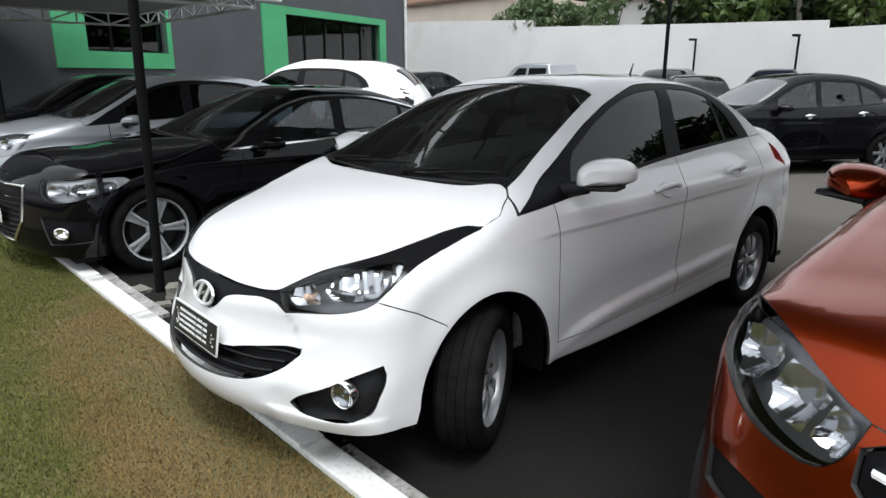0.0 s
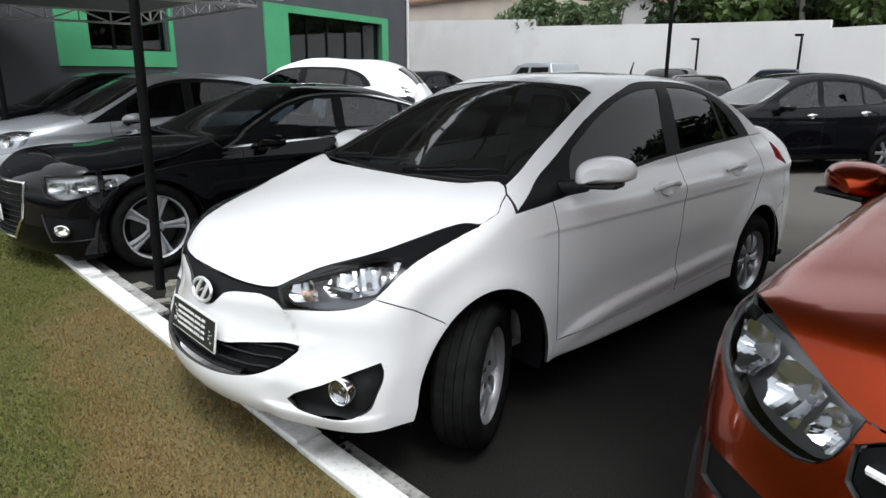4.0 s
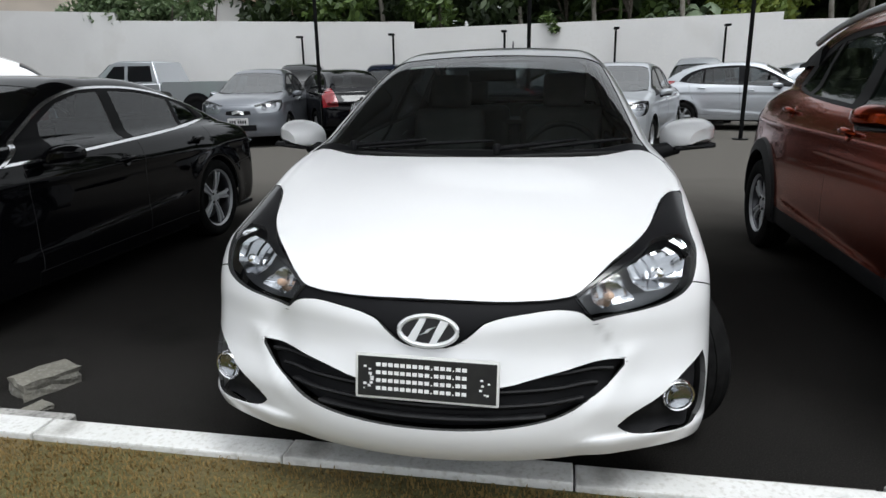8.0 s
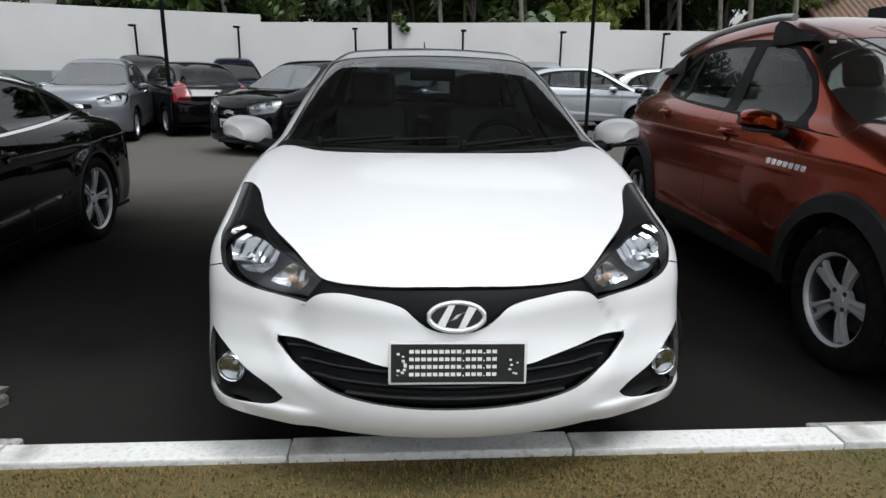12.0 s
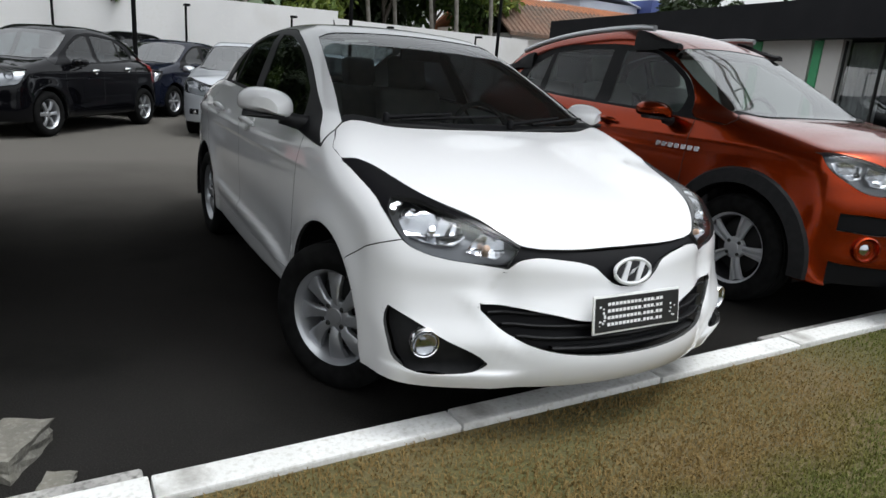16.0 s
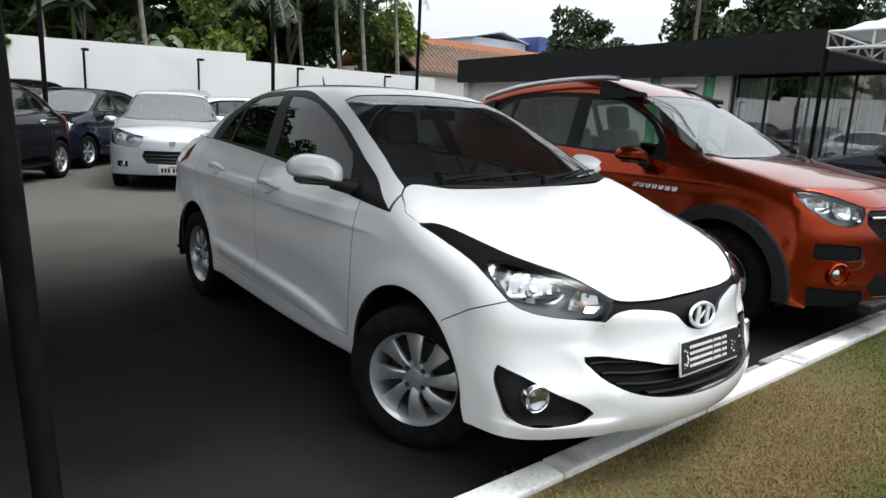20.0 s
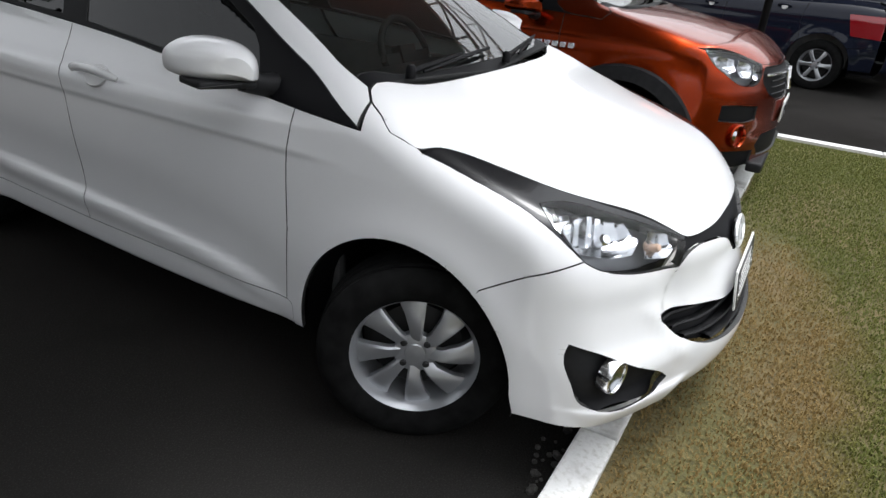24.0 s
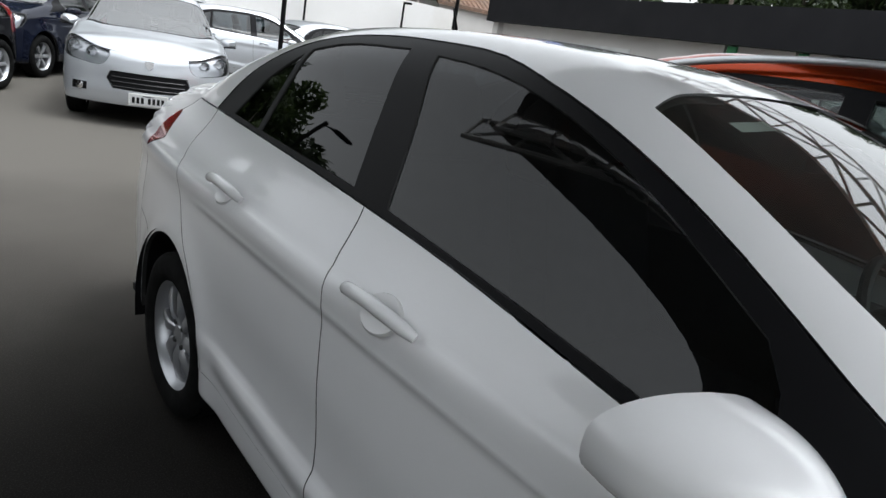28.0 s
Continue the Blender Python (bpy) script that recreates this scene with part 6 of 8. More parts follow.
for nm, lab, pt, mtx in (("black_city_car", "black five-door city car with chrome door handles", M_BLKPAINT, pose(-2.92, 8.95, 0, 0, 0, -35)), ("grey_city_car", "grey five-door city car with an amber-tinted front", M_GRYPAINT, pose(-5.9, 10.3, 0, 0, 0, 10))):
    hatch_c, cf, cP, cm = gen_car(nm, lab, HATCH_C, pt, mtx, 0.55)
    for zz in (0.67, 0.70):
        mm = stick(cf, 0, cP["y0"], zz, (0, -1, 0))
        bm = tube([(-0.11, 0, -0.012), (0, -0.01, 0.02), (0.11, 0, -0.012)], 0.008, 6)
        bm.transform(mm @ Matrix.Translation((0, -0.006, 0)))
        part("badge_chevron", bm, M_CHROME, hatch_c, "chrome badge")
    plate(hatch_c, pose(0, on_body(cf, 0, 0.9, 0.5, (0, -1, 0))[0].y - 0.015, 0.52), dark=False, label="grey number plate with bars")
hatch_b, if_, iP, im = gen_car("black_hatchback", "black five-door hatchback with tall red tail lamps, seen from behind", dict(HATCH, tint="glass"), M_BLKPAINT, pose(-6.25, 15.6, 0, 0, 0, 213.5), 0.55)
q, n = on_body(if_, 0, 3.5, 0.86, (0, 1, 0))
part("badge", lathe([(0.0005, 0.0), (0.05, 0.0), (0.05, 0.01)], 18, "y"), M_CHROME, hatch_b, "chrome badge").matrix_basis = pose(0, q.y + 0.012, 0.86, 180)
hatch_d, *_ = gen_car("silver_coupe_hatchback", "silver hatchback parked in the row by the grass", dict(HATCH, tint="glass", screen="screen", L=4.26), M_SILPAINT, pose(-6.35, 0.0, 0), 0.55)


def repeat(src, name, label, m, paint=None, old=None):
    """A copy of a parked car, in another paint where one is given."""
    c = copy_thing(src, m)
    c.name = name
    tagged(c, label, "car", "parked cars")
    if paint:
        for o in c.children_recursive:
            if o.type == "MESH" and o.material_slots and o.material_slots[0].material == old:
                o.material_slots[0].link = "OBJECT"
                o.material_slots[0].material = paint
    return c


repeat(hatch_d, "black_hatchback", "black hatchback in the shaded row", pose(-9.1, 0.1, 0), M_BLKPAINT, M_SILPAINT)
repeat(hatch_car, "dark_hatchback", "dark hatchback parked behind the silver one", pose(-0.9, 12.6, 0, 0, 0, -40), M_BLUPAINT, M_SILPAINT)
repeat(hatch_car, "silver_estate", "silver estate car parked across the lot", pose(6.6, 14.2, 0, 0, 0, 70))
repeat(hatch_car, "black_sedan", "black car parked beside the lamp pole", pose(5.3, 11.0, 0, 0, 0, -25), M_BLKPAINT, M_SILPAINT)
SUV = dict(RED, bowls=((0.30, 0.045), (0.62, 0.05)), reflect=(), L=4.5, hw=0.91, tint="glass", screen="grey_screen", sillmat="paint", wheel=("star", 6, M_ALLOY), bright=True,
           roof=[(2.2, 1.66), (3.0, 1.66), (3.8, 1.58), (4.15, 1.40), (4.4, 1.12), (4.6, 0.8)], rear_screen=[(-0.2, 4.0), (0.5, 3.96), (0.52, 4.3), (-0.2, 4.32)], yr=3.55)
suv, sf, sP, sm = gen_car("white_suv", "white sport utility car in front of the green-framed windows", SUV, M_WPAINT, pose(-11.7, 5.4, 0, 0, 0, -90), 0.5, False)
repeat(suv, "dark_suv", "dark sport utility car parked along the white wall", pose(-4.6, 16.6, 0, 0, 0, 15), M_BLUPAINT, M_WPAINT)
repeat(suv, "black_suv", "black sport utility car parked along the white wall", pose(-7.5, 18.0, 0, 0, 0, 200), M_BLKPAINT, M_WPAINT)
repeat(suv, "silver_suv", "silver sport utility car parked along the white wall", pose(3.6, 16.0, 0, 0, 0, -10), M_SILPAINT, M_WPAINT)
repeat(suv, "black_suv", "black sport utility car behind the silver hatchback", pose(0.9, 15.6, 0, 0, 0, 20), M_BLKPAINT, M_WPAINT)
repeat(suv, "dark_suv", "dark sport utility car by the showroom front", pose(9.6, 3.4, 0, 0, 0, 170), M_BLUPAINT, M_WPAINT)
repeat(hatch_d, "silver_hatchback", "silver hatchback in the back row", pose(8.8, 15.6, 0, 0, 0, 100))
repeat(hatch_b, "black_hatchback", "black hatchback in the back row", pose(-8.3, 19.6, 0, 0, 0, 185))
repeat(suv, "black_suv", "black car parked beside the grey building", pose(-19.2, 20.9, 0, 0, 0, 175), M_BLKPAINT, M_WPAINT)


suv.matrix_world = pose(-11.4, 4.9, 0, 0, 0, -50) @ Matrix.Scale(1.08, 4)


def pickup(name, label, paint, m):
    """A crew-cab pickup truck: cab with windows, hood, open bed, wheels."""
    car = tagged(new(name), label, "pickup truck", "parked cars")
    def solid(nm, prof, hw, mt, lab="", inset=0.0, bev=0.04):
        bm = bmesh.new()
        a = [bm.verts.new((-hw + (inset if zz > 1.15 else 0), y, zz)) for y, zz in prof]
        b = [bm.verts.new((hw - (inset if zz > 1.15 else 0), y, zz)) for y, zz in prof]
        bm.faces.new(a)
        bm.faces.new(b[::-1])
        for i in range(len(a)):
            j = (i + 1) % len(a)
            bm.faces.new((a[j], a[i], b[i], b[j]))
        bmesh.ops.recalc_face_normals(bm, faces=bm.faces[:])
        bmesh.ops.bevel(bm, geom=bm.edges[:], offset=bev, segments=3, affect="EDGES")
        return part(nm, bm, mt, car, lab)
    solid("body", [(0.0, 0.45), (0.0, 0.85), (0.12, 1.08), (1.5, 1.16), (3.55, 1.18), (3.55, 0.45)], 0.97, paint)
    solid("cab", [(1.35, 1.12), (2.0, 1.78), (2.3, 1.86), (3.3, 1.84), (3.5, 1.12)], 0.93, paint, "", 0.16)
    bm = bmesh.new()
    for x0, x1, y0, y1, z0, z1 in ((-0.97, -0.89, 3.6, 5.6, 0.55, 1.2), (0.89, 0.97, 3.6, 5.6, 0.55, 1.2), (-0.9, 0.9, 5.52, 5.6, 0.55, 1.2), (-0.9, 0.9, 3.6, 5.55, 0.55, 0.66), (-0.9, 0.9, 3.6, 3.66, 0.55, 1.2)):
        add_box(bm, x0, x1, y0, y1, z0, z1)
    part("load_bed", bm, paint, car, "open load bed")
    for sx in (-1, 1):
        for pts in ([(1.75, 1.22), (2.45, 1.22), (2.45, 1.7), (2.12, 1.7)], [(2.55, 1.22), (3.3, 1.22), (3.22, 1.7), (2.55, 1.7)]):
            bm = prism([(y, zz) for y, zz in pts], 0.012)
            bm.transform(Matrix.Translation((sx * 0.885, 0, 0)) @ Matrix.Rotation(radians(90), 4, "Z") @ Matrix.Translation((0, 0, 0)))
            for v in bm.verts:
                v.co.x -= sx * (v.co.z - 1.22) * 0.24 - sx * 0.032
            bmesh.ops.recalc_face_normals(bm, faces=bm.faces[:])
            part("side_window", bm, M_GLOSSBLK, car, "dark side window")
        for yy in (0.95, 4.6):
            wheel(car, pose(sx * 0.86, yy, 0.39) @ pose(0, 0, 0, 0, 0, 180 if sx < 0 else 0), 0.39, 0.22, 0.26, "star", 6, (M_ALLOY, M_TYRE, M_DARKMETAL))
        bm = lathe([(0.46, -0.02), (0.46, 0.02), (0.40, 0.02), (0.40, -0.02)], 24)
        # flat black discs on the uncut body paint in the shade of the wheel openings
        for yy in (0.95, 4.6):
            part("arch_shade_disc", lathe([(0.45, 0.0), (0.0005, 0.0)], 24), M_TRIM, car, "flat black disc painting in the shaded wheel opening").matrix_basis = pose(sx * 0.974, yy, 0.42)
        part("headlight", box_bm(sx * 0.68 - 0.2, sx * 0.68 + 0.2, -0.01, 0.1, 0.78, 0.98, 0.02), M_REFLECT, car, "clear headlight")
        part("door_mirror", box_bm(sx * 1.08 - 0.09, sx * 1.08 + 0.09, 1.75, 1.85, 1.2, 1.4, 0.03), paint, car)
    bm = bmesh.new()
    v = [bm.verts.new(q) for q in ((-0.8, 1.42, 1.22), (0.8, 1.42, 1.22), (0.7, 1.94, 1.75), (-0.7, 1.94, 1.75))]
    bm.faces.new(v)
    part("windscreen", bm, M_GLOSSBLK, car, "dark windscreen").matrix_basis = Matrix.Translation((0, -0.012, 0.012))
    car.matrix_world = m
    return car


pickup("silver_pickup_truck", "silver crew-cab pickup truck by the white wall", M_SILPAINT, pose(-16.9, 19.2, 0, 0, 0, -90) @ Matrix.Diagonal((1.05, 1.2, 1.04, 1)))
pickup("black_pickup_truck", "black pickup truck in front of the showroom", M_BLKPAINT, pose(10.3, -1.6, 0, 0, 0, 175))


# ---- the lot: ground, kerb, grass ----
def mesh_np(name, V, F, mats, mat_index=None, smooth=False):
    """A mesh object from arrays of corners and of faces of one size."""
    V, F = np.asarray(V, np.float32), np.asarray(F, np.int32)
    me = bpy.data.meshes.new(name)
    me.vertices.add(len(V))
    me.vertices.foreach_set("co", V.ravel())
    me.loops.add(F.size)
    me.loops.foreach_set("vertex_index", F.ravel())
    me.polygons.add(len(F))
    me.polygons.foreach_set("loop_start", np.arange(0, F.size, F.shape[1], dtype=np.int32))
    me.polygons.foreach_set("loop_total", np.full(len(F), F.shape[1], np.int32))
    if smooth:
        me.polygons.foreach_set("use_smooth", np.ones(len(F), bool))
    for m in mats:
        me.materials.append(m)
    if mat_index is not None:
        me.polygons.foreach_set("material_index", np.asarray(mat_index, np.int32))
    me.update()
    me.validate()
    return me


def leaf_mat(name, a, b, dry=None, rough=0.55, glow=0.25):
    """Leaves: each island its own shade, broad patches of a drier one, some light through the blade."""
    m = mat(name, a, rough)
    nt = m.node_tree
    bs = nt.nodes["Principled BSDF"]
    geo, mx = nt.nodes.new("ShaderNodeNewGeometry"), nt.nodes.new("ShaderNodeMix")
    mx.data_type = "RGBA"
    mx.inputs[6].default_value, mx.inputs[7].default_value = (*a, 1), (*b, 1)
    nt.links.new(geo.outputs["Random Per Island"], mx.inputs[0])
    col = mx.outputs[2]
    if dry:
        tc, nz, mr, m2 = (nt.nodes.new(k) for k in ("ShaderNodeTexCoord", "ShaderNodeTexNoise", "ShaderNodeMapRange", "ShaderNodeMix"))
        m2.data_type = "RGBA"
        nz.inputs["Scale"].default_value, nz.inputs["Detail"].default_value = dry[1], 6
        mr.inputs[1].default_value, mr.inputs[2].default_value = dry[2], dry[3]
        nt.links.new(tc.outputs["Object"], nz.inputs["Vector"])
        nt.links.new(nz.outputs[0], mr.inputs[0])
        nt.links.new(mr.outputs[0], m2.inputs[0])
        nt.links.new(col, m2.inputs[6])
        m2.inputs[7].default_value = (*dry[0], 1)
        col = m2.outputs[2]
    nt.links.new(col, bs.inputs["Base Color"])
    if glow:
        tr, ms = nt.nodes.new("ShaderNodeBsdfTranslucent"), nt.nodes.new("ShaderNodeMixShader")
        nt.links.new(col, tr.inputs[0])
        ms.inputs[0].default_value = glow
        nt.links.new(bs.outputs[0], ms.inputs[1])
        nt.links.new(tr.outputs[0], ms.inputs[2])
        nt.links.new(ms.outputs[0], nt.nodes["Material Output"].inputs[0])
    return m


def fabric_mat(name, col, through_light):
    m = noisy(name, (col, tuple(c * 0.85 for c in col)), 1.5, 0.8, 0.001, 150)
    nt = m.node_tree
    bs = nt.nodes["Principled BSDF"]
    tr, ms = nt.nodes.new("ShaderNodeBsdfTranslucent"), nt.nodes.new("ShaderNodeMixShader")
    tr.inputs[0].default_value = (0.8, 0.8, 0.8, 1)
    ms.inputs[0].default_value = through_light
    nt.links.new(bs.outputs[0], ms.inputs[1])
    nt.links.new(tr.outputs[0], ms.inputs[2])
    nt.links.new(ms.outputs[0], nt.nodes["Material Output"].inputs[0])
    return m


M_ASPHALT = noisy("asphalt", ((0.012, 0.0113, 0.0105), (0.021, 0.0199, 0.0187), (0.036, 0.034, 0.032)), 0.45, 0.92, 0.004, 130, 190, (1.3, 0.58, 0.76, (0.012, 0.012, 0.011)), 0.0)
M_SOIL = noisy("lawn_soil", ((0.075, 0.075, 0.020), (0.13, 0.095, 0.04), (0.045, 0.04, 0.016)), 1.4, 0.95, 0.012, 60, 70)
M_BLADE = leaf_mat("grass_blade", (0.065, 0.088, 0.012), (0.145, 0.155, 0.03), ((0.235, 0.155, 0.055), 0.9, 0.46, 0.56), 0.85, 0.3)
# the worn brown strip of lawn along the kerb, ragged at its edge
nt = M_BLADE.node_tree
tc_, mp_, ln_, nz_, ad_, mr_ = (nt.nodes.new("ShaderNode" + k) for k in ("TexCoord", "Mapping", "VectorMath", "TexNoise", "Math", "MapRange"))
mp_.vector_type = "TEXTURE"
mp_.inputs["Location"].default_value, mp_.inputs["Scale"].default_value = (-0.2, 0.12, 0.05), (1.9, 0.62, 50.0)
ln_.operation = "LENGTH"
nz_.inputs["Scale"].default_value, nz_.inputs["Detail"].default_value = 2.2, 7
ad_.operation = "SUBTRACT"
mr_.inputs[1].default_value, mr_.inputs[2].default_value, mr_.inputs[3].default_value, mr_.inputs[4].default_value = 0.28, 0.62, 0.92, 0.04
nt.links.new(tc_.outputs["Object"], mp_.inputs["Vector"])
nt.links.new(mp_.outputs[0], ln_.inputs[0])
nt.links.new(tc_.outputs["Object"], nz_.inputs["Vector"])
nt.links.new(ln_.outputs["Value"], ad_.inputs[0])
nt.links.new(nz_.outputs[0], ad_.inputs[1])
nt.links.new(ad_.outputs[0], mr_.inputs[0])
for link in list(nt.links):
    if link.from_node.type == "MAP_RANGE" and link.from_node != mr_ and link.to_node.type == "MIX":
        nt.links.new(mr_.outputs[0], link.to_socket)
        break
M_KERBWHITE = noisy("whitewashed_kerb", ((0.70, 0.70, 0.69), (0.62, 0.62, 0.60), (0.50, 0.49, 0.46)), 3, 0.85, 0.003, 90, 50, (4, 0.60, 0.72, (0.30, 0.29, 0.27)))
M_GUTTER = noisy("worn_gutter", ((0.42, 0.41, 0.39), (0.26, 0.25, 0.24), (0.12, 0.12, 0.11)), 4, 0.9, 0.005, 70, 45, (5, 0.52, 0.66, (0.06, 0.058, 0.055)))
M_RUBBLE = noisy("dirty_rubble", ((0.05, 0.048, 0.044), (0.03, 0.029, 0.027), (0.11, 0.105, 0.10)), 9, 0.95, 0.004, 80, 60)
M_CONCRETE = noisy("concrete", ((0.19, 0.18, 0.15), (0.12, 0.115, 0.10), (0.25, 0.24, 0.21)), 6, 0.9, 0.006, 50, 60)
M_WALLPAINT = noisy("white_wall_paint", ((0.74, 0.73, 0.72), (0.68, 0.67, 0.66), (0.71, 0.70, 0.68)), 0.5, 0.85, 0.003, 40, 12, (0.35, 0.60, 0.80, (0.58, 0.56, 0.53)))
M_POLE = noisy("black_pole_paint", ((0.004, 0.004, 0.0045), (0.007, 0.007, 0.007)), 12, 0.6, 0.0008, 90, gloss=0.06)
M_WHITESTEEL = noisy("white_painted_steel", ((0.75, 0.75, 0.75), (0.66, 0.66, 0.65)), 5, 0.5, 0.0006, 80)
M_CANOPY = fabric_mat("dark_canopy_fabric", (0.17, 0.175, 0.168), 0.11)
M_TENT = fabric_mat("white_tent_fabric", (0.78, 0.79, 0.80), 0.25)
M_FASCIA = noisy("black_fascia", ((0.010, 0.010, 0.012), (0.016, 0.016, 0.018)), 1.0, 0.6, 0.001, 30, gloss=0.15)
M_GREYWALL = noisy("dark_grey_render", ((0.085, 0.088, 0.098), (0.072, 0.075, 0.082)), 0.8, 0.85, 0.003, 60, 20)
M_GREEN = noisy("green_frame_paint", ((0.085, 0.42, 0.19), (0.075, 0.36, 0.16)), 1.2, 0.5, 0.001, 60)
# the dimness of the rooms is put into this near-black colour
M_DARKROOM = noisy("dimmed_interior_colour", ((0.05, 0.05, 0.052), (0.03, 0.03, 0.032)), 1.0, 0.9)
M_CURTAIN = noisy("grey_curtain", ((0.62, 0.62, 0.62), (0.48, 0.48, 0.49)), 1.5, 0.9, 0.004, 25)
M_SHOPGLASS = glass_mat("showroom_glass", (0.85, 0.87, 0.87), 2.7)
M_TILE = noisy("clay_roof", ((0.42, 0.16, 0.07), (0.30, 0.13, 0.07), (0.20, 0.10, 0.06)), 0.8, 0.85, 0.01, 20, 6)
M_OLDTILE = noisy("brown_roof", ((0.16, 0.09, 0.06), (0.10, 0.07, 0.05), (0.22, 0.13, 0.09)), 0.8, 0.85, 0.01, 20, 6)
M_BEIGE = noisy("beige_house_paint", ((0.62, 0.54, 0.46), (0.56, 0.49, 0.42)), 0.7, 0.85, 0.003, 40)
M_PALEWALL = noisy("pale_house_paint", ((0.70, 0.68, 0.66), (0.62, 0.60, 0.58)), 0.7, 0.85, 0.003, 40)
M_BLUEROOF = noisy("blue_metal_roof", ((0.05, 0.07, 0.22), (0.06, 0.09, 0.26)), 0.4, 0.6)
M_SHED = noisy("pale_metal_cladding", ((0.55, 0.58, 0.66), (0.48, 0.51, 0.60)), 0.3, 0.6)
M_BARK = noisy("bark", ((0.13, 0.11, 0.09), (0.08, 0.065, 0.05), (0.19, 0.17, 0.15)), 5, 0.9, 0.01, 30, 20)
M_PALMTRUNK = noisy("pale_palm_trunk", ((0.30, 0.28, 0.25), (0.20, 0.18, 0.15)), 5, 0.9, 0.006, 30, 20)
M_LEAFDARK = leaf_mat("dark_leaves", (0.012, 0.025, 0.005), (0.032, 0.055, 0.012))
M_LEAFMID = leaf_mat("green_leaves", (0.03, 0.06, 0.010), (0.075, 0.12, 0.02))
M_LEAFYEL = leaf_mat("yellow_green_leaves", (0.09, 0.14, 0.02), (0.20, 0.24, 0.04))
M_LEAFSHRUB = leaf_mat("shrub_leaves", (0.05, 0.09, 0.03), (0.14, 0.19, 0.09))
M_PALM = leaf_mat("palm_leaves", (0.03, 0.05, 0.02), (0.08, 0.11, 0.05))
M_BANANA = leaf_mat("banana_leaves", (0.10, 0.15, 0.07), (0.22, 0.28, 0.18))


def put(name, me, parent=None, label=""):
    ob = new(name, me)
    if parent:
        ob.parent = parent
    if label:
        ob["label"] = label
    return ob


# canopy shade put into the colour: dark along the near row, paler beyond it
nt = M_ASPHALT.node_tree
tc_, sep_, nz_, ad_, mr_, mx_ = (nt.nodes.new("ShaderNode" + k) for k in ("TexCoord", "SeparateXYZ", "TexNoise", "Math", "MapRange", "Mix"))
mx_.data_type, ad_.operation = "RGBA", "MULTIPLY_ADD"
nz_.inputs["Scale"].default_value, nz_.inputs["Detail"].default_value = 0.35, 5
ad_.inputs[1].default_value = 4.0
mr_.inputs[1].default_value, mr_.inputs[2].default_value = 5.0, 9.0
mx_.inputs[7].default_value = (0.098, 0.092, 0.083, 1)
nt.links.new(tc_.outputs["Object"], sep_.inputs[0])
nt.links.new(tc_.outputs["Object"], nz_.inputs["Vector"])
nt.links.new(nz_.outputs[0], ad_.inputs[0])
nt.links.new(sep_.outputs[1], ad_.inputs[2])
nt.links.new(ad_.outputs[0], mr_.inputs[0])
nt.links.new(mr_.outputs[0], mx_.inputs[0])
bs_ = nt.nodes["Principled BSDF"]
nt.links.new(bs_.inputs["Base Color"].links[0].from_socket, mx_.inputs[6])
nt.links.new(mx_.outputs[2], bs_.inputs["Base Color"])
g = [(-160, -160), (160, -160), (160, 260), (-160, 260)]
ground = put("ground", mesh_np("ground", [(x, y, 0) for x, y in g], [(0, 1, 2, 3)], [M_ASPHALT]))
tagged(ground, "dark grey worn asphalt of the car lot with paler patches, canopy shade painted in along the near row", "asphalt", kind="structure")

lawn = part("lawn", box_bm(-30, 4.34, -14, 0.17, -0.05, 0.055), M_SOIL, None, flat=True)
tagged(lawn, "dry patchy lawn strip with bare brown soil", "lawn", kind="structure")
rng = np.random.default_rng(5)


def blades(name, label, x0, x1, y0, y1, n, size):
    """Short grass: bent blades strewn over the strip, thinner where the soil shows."""
    x, y = rng.uniform(x0, x1, n), rng.uniform(y0, y1, n)
    thin = 0.5 + 0.5 * np.sin(x * 2.3 + 1.3 * np.sin(y * 3.1)) * np.sin(y * 2.9 + x)
    bare = np.exp(-(((x - 1.25) / 0.6) ** 2 + ((y + 0.05) / 0.3) ** 2)) + np.exp(-(((x + 0.6) / 0.9) ** 2 + ((y + 0.02) / 0.22) ** 2))
    keep = rng.uniform(0, 1, n) < 0.55 + 0.45 * thin - 0.6 * bare
    x, y = x[keep], y[keep]
    n = len(x)
    a, h, lean = rng.uniform(0, 6.283, n), size * rng.uniform(0.5, 1.3, n), rng.uniform(0.2, 1.1, n)
    w = size * 0.11 * rng.uniform(0.7, 1.5, n)
    d, s_ = np.stack([np.cos(a), np.sin(a), 0 * a], 1), np.stack([-np.sin(a), np.cos(a), 0 * a], 1)
    b = np.stack([x, y, np.full(n, 0.053)], 1)
    up = np.array([(0, 0, 1.0)])
    mid = b + up * (h * 0.6)[:, None] + d * (h * 0.25 * lean)[:, None]
    tip = b + up * (h * 0.85 * (1.1 - 0.5 * lean))[:, None] + d * (h * 0.8 * lean)[:, None]
    V = np.stack([b - s_ * w[:, None], b + s_ * w[:, None], mid + s_ * w[:, None] * 0.7, mid - s_ * w[:, None] * 0.7, tip], 1).reshape(-1, 3)
    i = np.arange(n)[:, None] * 5
    F = np.concatenate([i + (0, 1, 2), i + (0, 2, 3), i + (3, 2, 4)])
    return tagged(put(name, mesh_np(name, V, F, [M_BLADE])), label, "grass", kind="stuff")


blades("grass", "short mown grass, part green and part dry brown, along the kerb", -3.4, 4.3, -1.9, 0.155, 300000, 0.022)
blades("grass", "short mown grass, part green and part dry brown, beside the black saloon", -5.5, -3.4, -2.2, 0.155, 40000, 0.03)
blades("grass", "short patchy grass of the strip further along", -12, -5.5, -3.0, 0.155, 26000, 0.05)
